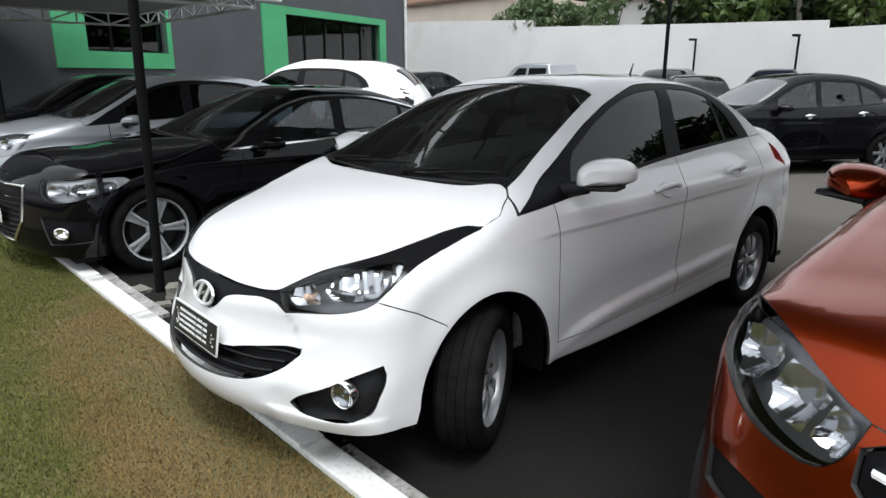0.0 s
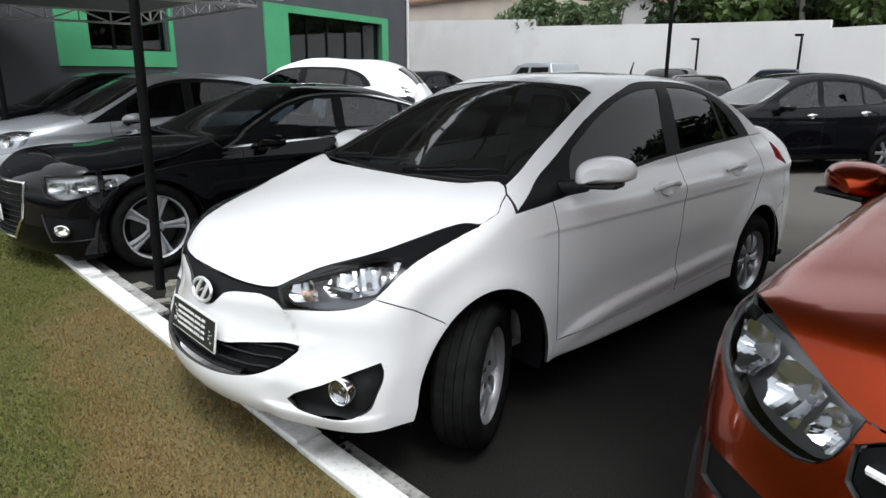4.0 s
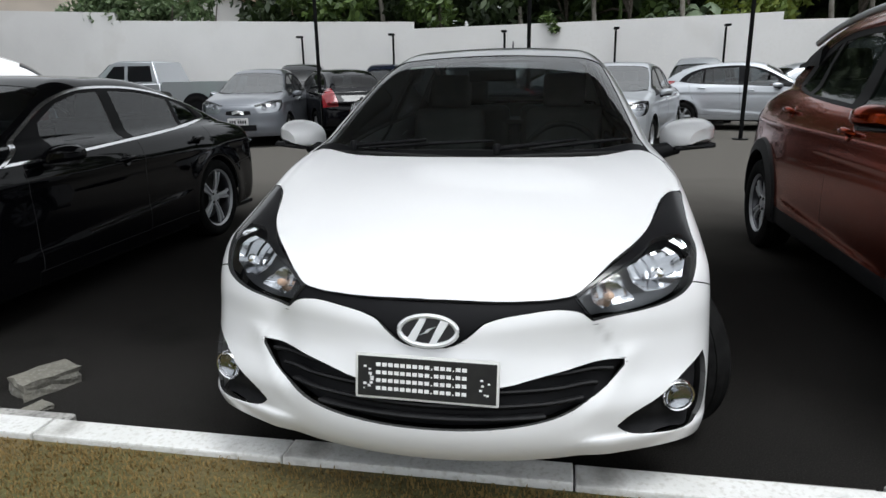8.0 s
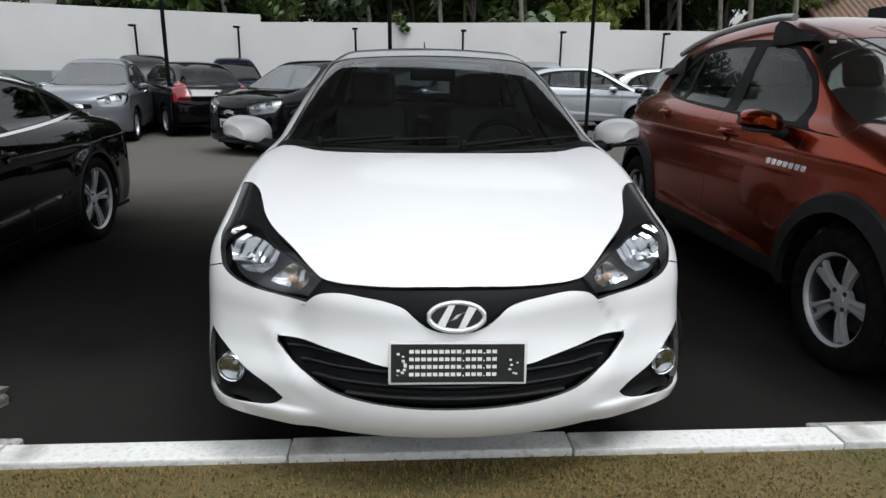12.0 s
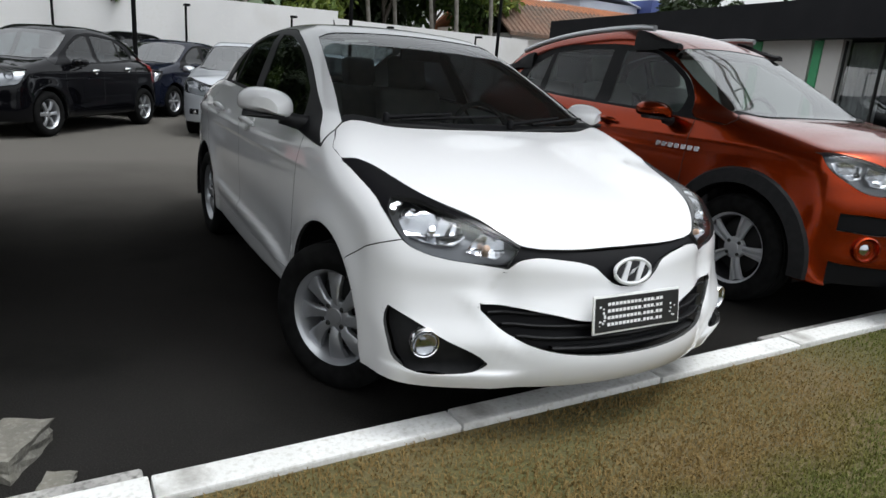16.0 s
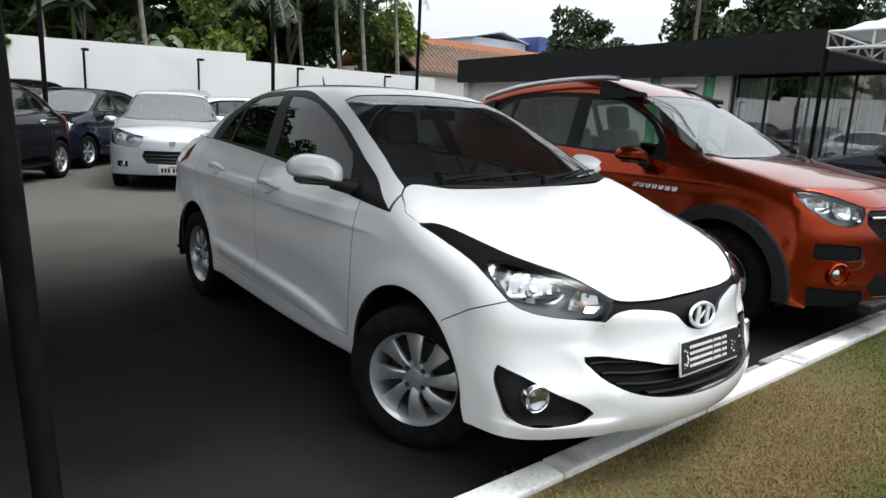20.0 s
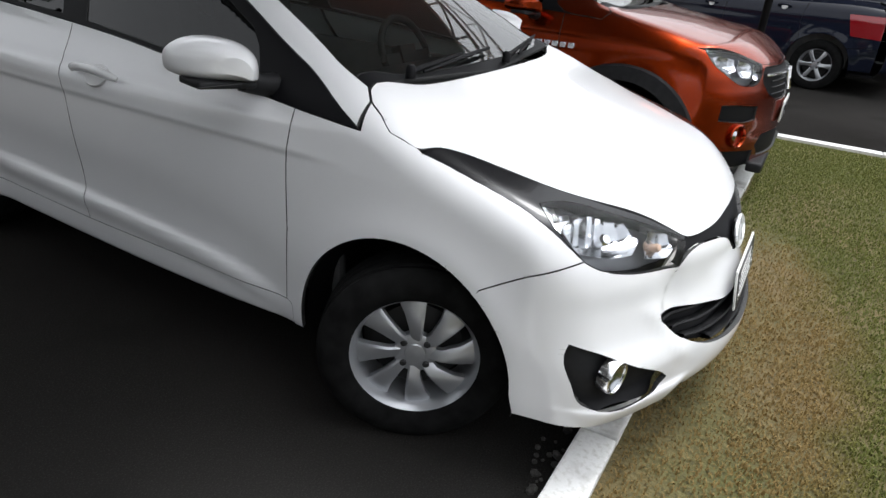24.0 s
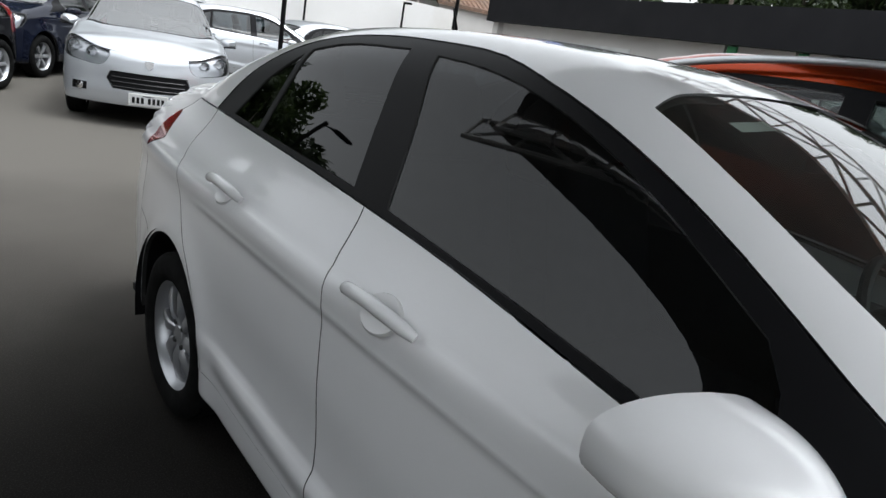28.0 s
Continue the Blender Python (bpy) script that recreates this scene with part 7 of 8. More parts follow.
blades("grass", "short green grass behind the kerb near the drive", -3.4, 4.3, -5.0, -1.9, 40000, 0.045)

kerb = tagged(new("kerb"), "whitewashed concrete kerb along the grass, worn at the joints", "kerb", kind="structure")
gutter = tagged(new("gutter"), "worn pale concrete gutter strip, broken and dirty in places", "gutter", kind="structure")
kb = box_bm(0.0, 0.994, 0.17, 0.288, -0.06, 0.082, 0.008, 2)
kbm = bpy.data.meshes.new("kerb_block")
kb.to_mesh(kbm)
kb.free()
kbm.materials.append(M_KERBWHITE)
gb = box_bm(0.0, 0.990, 0.290, 0.405, -0.06, 0.026, 0.007, 1)
gbm = bpy.data.meshes.new("gutter_slab")
gb.to_mesh(gbm)
gb.free()
gbm.materials.append(M_GUTTER)
rnd = random.Random(3)
for i in range(34):
    x = 3.44 - i
    put("kerb_block", kbm, kerb).matrix_basis = pose(x, rnd.uniform(-0.004, 0.004), rnd.uniform(-0.003, 0.003), rnd.uniform(-0.5, 0.5), 0, rnd.uniform(-0.2, 0.2))
    if not -1.5 < x < -0.5:
        low = -0.03 if -2.4 < x < 0.9 else 0.0
        put("gutter_slab", gbm, gutter).matrix_basis = pose(x, rnd.uniform(-0.008, 0.008), low + rnd.uniform(-0.004, 0.003), rnd.uniform(-1.5, 1.5), 0, rnd.uniform(-0.5, 0.5))
for i in range(12):
    put("kerb_block", kbm, kerb).matrix_basis = pose(4.17, 0.29 - i, 0, 0, 0, -90)


def lump(name, x, y, w, d, h, seed, mt, parent=None, label=""):
    """A broken lump of concrete."""
    bm = bmesh.new()
    bmesh.ops.create_cube(bm, size=1)
    bmesh.ops.subdivide_edges(bm, edges=bm.edges[:], cuts=3, use_grid_fill=True)
    r = random.Random(seed)
    for v in bm.verts:
        k = 1 + r.uniform(-0.10, 0.10)
        v.co = (v.co.x * w * k, v.co.y * d * k, (v.co.z + 0.5) * h * (1 + r.uniform(-0.08, 0.08)) - 0.008)
    ob = part(name, bm, mt, parent, label, True)
    ob.matrix_basis = pose(x, y, 0, 0, 0, r.uniform(0, 90))
    return ob


for i, (x, y, w, d, h) in enumerate(((-1.93, 0.66, 0.24, 0.15, 0.085), (-2.22, 0.44, 0.16, 0.10, 0.035), (-1.80, 0.45, 0.10, 0.08, 0.03))):
    tagged(lump("concrete_block", x, y, w, d, h, i, M_CONCRETE), "rough grey concrete footing block on the asphalt", "concrete block")
crumbs = bmesh.new()
for i in range(150):
    x = rnd.uniform(-1.5, 0.6)
    y = 0.33 + rnd.gauss(0, 0.035)
    s_ = rnd.uniform(0.004, 0.016)
    bmesh.ops.create_icosphere(crumbs, subdivisions=1, radius=s_, matrix=Matrix.Translation((x, y, s_ * 0.3)) @ Matrix.Scale(rnd.uniform(0.5, 1.2), 4, (0, 0, 1)))
tagged(part("rubble", crumbs, M_RUBBLE, None, flat=True), "crumbled grey concrete along the foot of the kerb", "rubble", kind="stuff")


# ---- wall, lamps and poles ----
def slab_run(name, pts, y0, y1, mt):
    """A wall along x with a top that follows (x, z) points."""
    bm = bmesh.new()
    lo = [[bm.verts.new((x, y, -0.1)) for x, z in pts] for y in (y0, y1)]
    hi = [[bm.verts.new((x, y, z)) for x, z in pts] for y in (y0, y1)]
    for k in range(len(pts) - 1):
        bm.faces.new((lo[0][k], lo[0][k + 1], hi[0][k + 1], hi[0][k]))
        bm.faces.new((lo[1][k + 1], lo[1][k], hi[1][k], hi[1][k + 1]))
        bm.faces.new((hi[0][k], hi[0][k + 1], hi[1][k + 1], hi[1][k]))
    for k in (0, -1):
        bm.faces.new((lo[0][k], hi[0][k], hi[1][k], lo[1][k]))
    bmesh.ops.recalc_face_normals(bm, faces=bm.faces[:])
    return part(name, bm, mt, None, flat=True)


for pts, nm in (([(-40, 4.5), (-23, 4.07), (-16.1, 3.74)], "wall_far"), ([(-16.1, 3.46), (-9.0, 3.21), (-4.83, 3.09)], "wall_west"), ([(-4.83, 2.86), (1.0, 2.93), (6.93, 3.04)], "wall_north"), ([(6.93, 2.80), (15.2, 2.80)], "wall_east")):
    tagged(slab_run(nm, pts, 21.2, 21.4, M_WALLPAINT), "tall white painted masonry boundary wall", "wall", kind="structure")


def wall_lamp():
    th = tagged(new("wall_lamp"), "slim black lamp post with a short arm before the white wall", "lamp post", "lamps along the wall")
    part("post", tube([(0, 0, 0), (0, 0, 2.62)], 0.036, 10), M_POLE, th)
    part("arm", tube([(0, 0, 2.60), (0, -0.05, 2.66), (0, -0.14, 2.67)], 0.026, 8), M_POLE, th)
    part("lamp_head", box_bm(-0.085, 0.085, -0.36, -0.06, 2.63, 2.70, 0.02), M_POLE, th, "flat black lamp head")
    part("base_plate", box_bm(-0.1, 0.1, -0.1, 0.1, 0, 0.02, 0.004), M_POLE, th)
    return th


lamp = wall_lamp()
lamp.matrix_world = pose(-8.76, 20.95, 0)
for x in (-5.48, -1.68, 1.89, 5.22, 8.75, 12.5):
    copy_thing(lamp, pose(x, 20.95, 0))


def lot_pole(x, y):
    th = tagged(new("lot_lamp"), "tall thin black lamp pole standing in the lot", "lamp post", "lamp poles of the lot")
    part("pole", tube([(0, 0, 0), (0, 0, 4.15)], 0.04, 10), M_POLE, th)
    part("arm", tube([(0, 0, 4.05), (-0.14, -0.1, 4.12)], 0.022, 8), M_POLE, th)
    part("lamp_head", box_bm(-0.42, -0.12, -0.2, -0.02, 4.08, 4.15, 0.02), M_POLE, th, "flat grey lamp head")
    part("base_plate", lathe([(0.0, 0.02), (0.15, 0.02), (0.15, 0.0)], 16, "z"), M_POLE, th)
    th.matrix_world = pose(x, y, 0)


for x, y in ((-4.9, 12.2), (-0.4, 12.3), (3.8, 12.2), (7.6, 12.2)):
    lot_pole(x, y)


# ---- canopies over the parked cars ----
def truss(parent, a, b, h, mt, n, r=0.022, label=""):
    """A flat lattice girder from a to b: two chords and zigzag webs in one mesh."""
    a, b = Vector(a), Vector(b)
    up = Vector((0, 0, h))
    bm = tube([a, b], r, 6)
    runs = [[a + up, b + up]]
    for i in range(n):
        p, q = a.lerp(b, i / n), a.lerp(b, (i + 1) / n)
        runs.append([p, q + up] if i % 2 else [p + up, q])
        runs.append([q, q + up])
    runs.append([a, a + up])
    for run in runs:
        t2 = tube(run, r * (1 if run is runs[0] else 0.7), 6)
        me = bpy.data.meshes.new("tmp")
        t2.to_mesh(me)
        t2.free()
        bm.from_mesh(me)
        bpy.data.meshes.remove(me)
    return part("truss", bm, mt, parent, label)


def sheet_bm(rows):
    """A sheet over a grid of points, thickened by 4 mm."""
    bm = bmesh.new()
    v = [[[bm.verts.new(Vector(p) + Vector((0, 0, o))) for p in r] for r in rows] for o in (0, -0.004)]
    for o in (0, 1):
        for i in range(len(rows) - 1):
            for j in range(len(rows[0]) - 1):
                bm.faces.new((v[o][i][j], v[o][i][j + 1], v[o][i + 1][j + 1], v[o][i + 1][j]))
    bmesh.ops.recalc_face_normals(bm, faces=bm.faces[:])
    return bm


def canopy(x0, x1, y0, y1, z, rise, cover, posts, label, scallop=0.0, lean=(0, 0)):
    """A tent roof on lattice girders: four girders, hipped cover, posts."""
    th = tagged(new("canopy"), label, "canopy", "canopies")
    th.matrix_world = pose(x0, y0, 0)
    w, d = x1 - x0, y1 - y0
    for a, b in (((0, 0), (w, 0)), ((w, 0), (w, d)), ((0, 0), (0, d)), ((0, d), (w, d)))[:3 if scallop else 4]:
        ln = math.hypot(b[0] - a[0], b[1] - a[1])
        truss(th, (*a, z), (*b, z), 0.24, M_WHITESTEEL, max(3, int(ln / 0.55)), 0.026, "white lattice girder")
    rows = []
    for i in range(13):
        r = []
        for j in range(13):
            u, v = i / 12, j / 12
            k = min(u, 1 - u, v, 1 - v) * 2
            r.append((w * u, (d - scallop * 4 * u * (1 - u)) * v, z + 0.25 + rise * (0.75 * k + 0.25 * k * k)))
        rows.append(r)
    part("cover", sheet_bm(rows), cover, th)
    for x, y in posts:
        part("post", tube([(x + lean[0], y + lean[1], 0), (x, y, z)], 0.033, 14), M_POLE, th, "round black steel post")
    return th


canopy(-2.17, 3.5, 0.64, 4.5, 2.80, 0.55, M_CANOPY, [(-0.055, 0)], "dark shade canopy on white lattice girders over parked cars", 1.2, (0.10, -0.09))
canopy(-7.72, -2.23, 0.64, 4.8, 2.68, 0.55, M_CANOPY, [(0.2, 0)], "dark shade canopy on white lattice girders over the shaded row", 1.4)
canopy(-13.2, -7.8, 0.64, 4.35, 2.55, 0.5, M_CANOPY, [(0.1, 0)], "dark shade canopy on white lattice girders by the grey building")
canopy(8.4, 10.75, -1.7, 3.1, 2.58, 1.0, M_TENT, [(0, 0), (0, 4.8), (2.35, 0)], "pale pyramid tent on white lattice girders before the showroom")

gantry = tagged(new("gantry"), "bare white lattice girder on a black post beside the canopy", "steel frame")
gantry.matrix_world = pose(4.4, 0.5, 0)
truss(gantry, (0, 0, 2.9), (0, 3.7, 2.9), 0.24, M_WHITESTEEL, 7, 0.026, "white lattice girder")
part("post", tube([(0, 0, 0), (0, 0, 2.9)], 0.033, 14), M_POLE, gantry, "round black steel post")


# ---- grey building with green-framed windows ----
def frame_at(p, q):
    """A frame with x along p to q, y out of the face, z up."""
    d = (Vector((*q, 0)) - Vector((*p, 0))).normalized()
    nrm = Vector((-d.y, d.x, 0))
    return Matrix(((d.x, nrm.x, 0, p[0]), (d.y, nrm.y, 0, p[1]), (0, 0, 1, 0), (0, 0, 0, 1)))


fw = tagged(new("grey_building"), "dark grey rendered building with bright green window surrounds", "building")
fw.matrix_world = frame_at((-18.85, 16.55), (-13.5, 2.0))


def local(name, x0, x1, y0, y1, z0, z1, mt, parent, label="", bev=0.0):
    return part(name, box_bm(x0, x1, y0, y1, z0, z1, bev), mt, parent, label, flat=not bev)


WIN = ((1.95, 7.25, 0.05, 3.32), (11.75, 13.95, 2.03, 3.75))
xs = [0.0] + [v for a in WIN for v in a[:2]] + [22.0]
for k in (0, 2, 4):
    local("wall", xs[k], xs[k + 1], -0.25, 0.0, -0.1, 6.2, M_GREYWALL, fw)
for a, b, z0, z1 in WIN:
    if z0 > 0.1:
        local("wall", a, b, -0.25, 0.0, -0.1, z0, M_GREYWALL, fw)
    local("wall", a, b, -0.25, 0.0, z1, 6.2, M_GREYWALL, fw)
local("wall", 0, 0.25, -9, -0.25, -0.1, 6.2, M_GREYWALL, fw)
local("roof", 0, 22, -9, 0.0, 6.2, 6.35, M_GREYWALL, fw)
local("inner_wall", 0.3, 22, -4.2, -4.0, 0, 6.1, M_DARKROOM, fw, "interior wall, its dimness put into the dark colour")
local("inner_floor", 0.3, 22, -4.0, -0.26, 0, 0.03, M_CONCRETE, fw)
for (a, b, z0, z1), left, foot in ((WIN[0], 1.05, 0.05), (WIN[1], 0.75, 1.66)):
    win = new("window")
    win.parent = fw
    local("surround", b, b + left, -0.1, 0.05, foot, z1 + 0.22, M_GREEN, win, "bright green surround")
    local("surround", a - 0.42 if foot < 1 else a - 0.12, a, -0.1, 0.05, foot, z1 + 0.22, M_GREEN, win)
    local("surround", a, b, -0.1, 0.05, z1, z1 + 0.22, M_GREEN, win)
    if foot > 1:
        local("surround", a, b, -0.1, 0.05, foot, z0, M_GREEN, win)
    n = 5 if foot < 1 else 3
    for i in range(n):
        u0, u1 = a + (b - a) * i / n, a + (b - a) * (i + 1) / n
        local("pane", u0 + 0.03, u1 - 0.03, -0.16, -0.152, z0 + 0.04, z1 - 0.04, M_GREYGLASS, win)
        local("mullion", u1 - 0.03, u1 + 0.03 if i < n - 1 else u1, -0.19, -0.12, z0, z1, M_POLE, win)
    local("mullion", a, b, -0.19, -0.12, z1 - 0.04, z1, M_POLE, win)
for x, y0, y1, z1 in ((3.0, -3.0, -2.2, 1.5), (5.2, -2.6, -2.0, 1.1)):
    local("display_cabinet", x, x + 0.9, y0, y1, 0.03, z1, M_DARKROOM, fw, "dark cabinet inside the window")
part("downpipe", tube([(0.10, 0.08, 0), (0.10, 0.08, 6.2)], 0.06, 10), M_WHITESTEEL, fw, "white downpipe at the corner")


# ---- showroom with black fascia ----
sh = tagged(new("showroom"), "low showroom with a deep black fascia and grey glass front", "building")
sh.matrix_world = frame_at((10.9, 0.0), (13.8, 18.0))
local("fascia", -9, 18.3, -0.3, 0.0, 2.52, 3.32, M_FASCIA, sh, "deep plain black fascia")
local("roof", -9, 18.3, -7, -0.3, 2.95, 3.1, M_FASCIA, sh)
local("wall", 18.0, 18.3, -7, -0.3, 0, 2.95, M_PALEWALL, sh)
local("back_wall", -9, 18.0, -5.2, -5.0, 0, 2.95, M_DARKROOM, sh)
local("wall", 17.05, 18.0, -0.75, -0.5, 0, 2.55, M_PALEWALL, sh, "pale wall at the end of the front")
local("door_frame", 16.93, 17.05, -0.78, -0.46, 0, 2.2, M_WHITESTEEL, sh, "white opening frame")
local("door_frame", 12.1, 12.22, -0.78, -0.46, 0, 2.2, M_WHITESTEEL, sh)
local("door_frame", 12.22, 16.93, -0.78, -0.46, 2.1, 2.2, M_WHITESTEEL, sh)
local("wall", 9.3, 12.1, -0.75, -0.5, 0, 2.55, M_PALEWALL, sh)
local("wall", 12.1, 17.05, -0.75, -0.5, 2.2, 2.55, M_PALEWALL, sh)
local("column", 8.95, 9.2, -0.75, -0.46, 0, 2.52, M_GREEN, sh, "green painted column")
local("wall", 7.6, 8.95, -0.75, -0.5, 0, 2.55, M_PALEWALL, sh)
local("column", 7.3, 7.5, -0.75, -0.46, 0, 2.52, M_GREEN, sh, "green painted column")
local("wall", 6.85, 7.3, -0.75, -0.5, 0, 2.55, M_PALEWALL, sh)
x = 6.85
k = 0
while x > -8.6:
    wd = (0.86, 0.75, 0.62, 0.5, 0.8)[k % 5]
    local("glass_pane", x - wd + 0.015, x - 0.015, -0.62, -0.612, 0.08, 2.52, M_SHOPGLASS, sh)
    local("mullion", x - 0.015, x + 0.015, -0.65, -0.58, 0.0, 2.52, M_DARKMETAL, sh)
    if k % 5 != 1:
        bm = bmesh.new()
        top = [bm.verts.new((x - wd * u, -0.82 + 0.03 * math.sin(u * 40 + k), 2.5)) for u in np.linspace(0.02, 0.98, 25)]
        bot = [bm.verts.new((v.co.x, v.co.y, 0.12)) for v in top]
        for i in range(24):
            bm.faces.new((top[i], top[i + 1], bot[i + 1], bot[i]))
        part("curtain", bm, M_CURTAIN, sh, "pale grey hanging blind")
    x -= wd
    k += 1
local("sill", -8.6, 6.85, -0.7, -0.55, 0.0, 0.08, M_DARKMETAL, sh)


# ---- houses behind the wall ----
def roof_bm(x0, x1, y0, y1, z0, z1, over=0.3, axis="x"):
    """A pitched roof with thickness."""
    bm = bmesh.new()
    if axis == "x":
        ym = (y0 + y1) / 2
        prof = [(y0 - over, z0), (ym, z1), (y1 + over, z0), (y1 + over, z0 - 0.15), (ym, z1 - 0.15), (y0 - over, z0 - 0.15)]
        ends = [[bm.verts.new((x, y, z)) for y, z in prof] for x in (x0 - over, x1 + over)]
    else:
        xm = (x0 + x1) / 2
        prof = [(x0 - over, z0), (xm, z1), (x1 + over, z0), (x1 + over, z0 - 0.15), (xm, z1 - 0.15), (x0 - over, z0 - 0.15)]
        ends = [[bm.verts.new((x, y, z)) for x, z in prof] for y in (y0 - over, y1 + over)]
    for i in range(6):
        j = (i + 1) % 6
        bm.faces.new((ends[0][i], ends[0][j], ends[1][j], ends[1][i]))
    for e in ends:
        bm.faces.new((e[0], e[1], e[4], e[5]))
        bm.faces.new((e[1], e[2], e[3], e[4]))
    bmesh.ops.recalc_face_normals(bm, faces=bm.faces[:])
    return bm


def ribs(x0, x1, y0, y1, z0, z1, over, stepx=0.28):
    """Rows of cover tiles up the slope that faces the lot."""
    bm = bmesh.new()
    ym = (y0 + y1) / 2
    x = x0 - over
    while x < x1 + over:
        a, b = Vector((x, y0 - over, z0 + 0.01)), Vector((x, ym, z1 + 0.01))
        u, w = Vector((0.06, 0, 0)), Vector((0, 0, 0.06))
        p = [bm.verts.new(q) for q in (a - u, a + w, a + u, b - u, b + w, b + u)]
        bm.faces.new((p[0], p[1], p[4], p[3]))
        bm.faces.new((p[1], p[2], p[5], p[4]))
        x += stepx
    return bm


def house(label, x0, x1, y0, y1, z0, z1, wall_m, roof_m, windows=(), axis="x"):
    h = tagged(new("house"), label, "house")
    h.matrix_world = pose(0, 0, 0)
    part("wall", box_bm(x0, x1, y0, y1, 0, z0 - 0.02), wall_m, h, flat=True)
    rf = part("roof", roof_bm(x0, x1, y0, y1, z0, z1, 0.35, axis), roof_m, h, flat=True)
    if axis == "x":
        part("roof_tile", ribs(x0, x1, y0, y1, z0, z1, 0.35), roof_m, rf, flat=True)
    else:
        bm = bmesh.new()
        v = [bm.verts.new(q) for q in ((x0, y0 - 0.004, z0 - 0.1), (x1, y0 - 0.004, z0 - 0.1), ((x0 + x1) / 2, y0 - 0.004, z1 - 0.2))]
        bm.faces.new(v)
        part("gable", bm, wall_m, h, flat=True)
    for wx, wz in windows:
        wn_ = part("window", box_bm(wx, wx + 1.1, y0 - 0.05, y0 + 0.02, wz, wz + 1.1), M_WHITESTEEL, h, flat=True)
        part("pane", box_bm(wx + 0.07, wx + 1.03, y0 - 0.06, y0 - 0.051, wz + 0.07, wz + 1.03), M_GLOSSBLK, wn_, flat=True)
    return h


house("beige house with a brown tiled roof behind the wall", -38, -23.5, 28, 36, 6.0, 8.0, M_BEIGE, M_OLDTILE)
house("small pale house with a brown gabled roof behind the wall", -16.6, -12.3, 26, 33, 4.15, 5.1, M_PALEWALL, M_OLDTILE, (), "y")
house("long low house with an orange clay-tile roof", 18.6, 31.5, 27, 35, 3.9, 5.7, M_BEIGE, M_TILE)
house("shed with an old brown tiled roof beside the wall", 15.8, 25.0, 23.2, 26.6, 3.2, 4.6, M_PALEWALL, M_OLDTILE)
sd = tagged(new("warehouse"), "distant pale warehouse with a blue gable end", "warehouse")
part("wall", box_bm(51, 60, 60, 75, 0, 10.6), M_SHED, sd, flat=True)
part("roof", roof_bm(51, 60, 60, 75, 10.6, 11.6, 0.3, "y"), M_SHED, sd, flat=True)
part("annex", box_bm(60.3, 72, 58, 75, 0, 11.4), M_BLUEROOF, sd, "dark blue clad annex", flat=True)
up_ = tagged(new("utility_pole"), "tall dark utility pole behind the showroom", "utility pole")
part("pole", tube([(41.1, 25, 0), (41.1, 25, 12)], [0.17, 0.12], 10), M_BARK, up_)
part("crossarm", box_bm(40.3, 41.9, 24.9, 25.1, 10.9, 11.05), M_BARK, up_)


# ---- trees behind the wall ----
def leaf_cloud(centres, radii, n, size, rr, squash=0.8):
    """Leaf blades strewn through clumps: two bent quads each."""
    k = rr.integers(0, len(centres), n)
    c, R = np.asarray(centres)[k], np.asarray(radii)[k]
    d = rr.normal(0, 1, (n, 3))
    d /= np.linalg.norm(d, axis=1)[:, None]
    p = c + d * (R * rr.uniform(0.35, 1.0, n) ** 0.6)[:, None] * (1, 1, squash)
    ax = rr.normal(0, 1, (n, 3)) + d * 0.8 + (0, 0, -0.5)
    ax /= np.linalg.norm(ax, axis=1)[:, None]
    sd_ = np.cross(ax, rr.normal(0, 1, (n, 3)))
    sd_ /= np.linalg.norm(sd_, axis=1)[:, None]
    L = (size * rr.uniform(0.6, 1.4, n))[:, None]
    V = np.stack([p - ax * L, p + sd_ * L * 0.42, p + ax * L, p - sd_ * L * 0.42], 1).reshape(-1, 3)
    return V, np.arange(len(V)).reshape(-1, 4)


def tree(name, label, x, y, h, spread, n, size, mt, seed, trunk_h=0.45, bark=None, low=0.35):
    rr = np.random.default_rng(seed)
    th = tagged(new(name), label, "tree", "trees behind the wall")
    th.matrix_world = pose(x, y, 0)
    tr = part("trunk", tube([(0, 0, 0), (0.1, 0.05, h * trunk_h * 0.5), (-0.05, 0.1, h * trunk_h), (0.05, 0, h * 0.85)], [0.17, 0.14, 0.11, 0.03], 8), bark or M_BARK, th)
    cs, rs = [], []
    for i in range(13):
        a, u = rr.uniform(0, 6.28), rr.uniform(low, 1.0)
        rad = spread * (0.25 + 0.6 * math.sin(min(1, (1.05 - u) / 0.7) * 1.57)) * rr.uniform(0.4, 1.0)
        c = np.array((math.cos(a) * rad, math.sin(a) * rad, h * u * 0.93))
        cs.append(c)
        rs.append(spread * rr.uniform(0.28, 0.5))
        if i < 6:
            s0 = np.array((0, 0.05, h * trunk_h * rr.uniform(0.7, 1.1)))
            part("limb", tube([tuple(s0), tuple((s0 + c) / 2 + (0, 0, 0.15)), tuple(c)], [0.06, 0.045, 0.015], 6), bark or M_BARK, th)
    V, F = leaf_cloud(cs, rs, n, size, rr)
    put("crown", mesh_np("crown", V, F, [mt]), th)
    return th


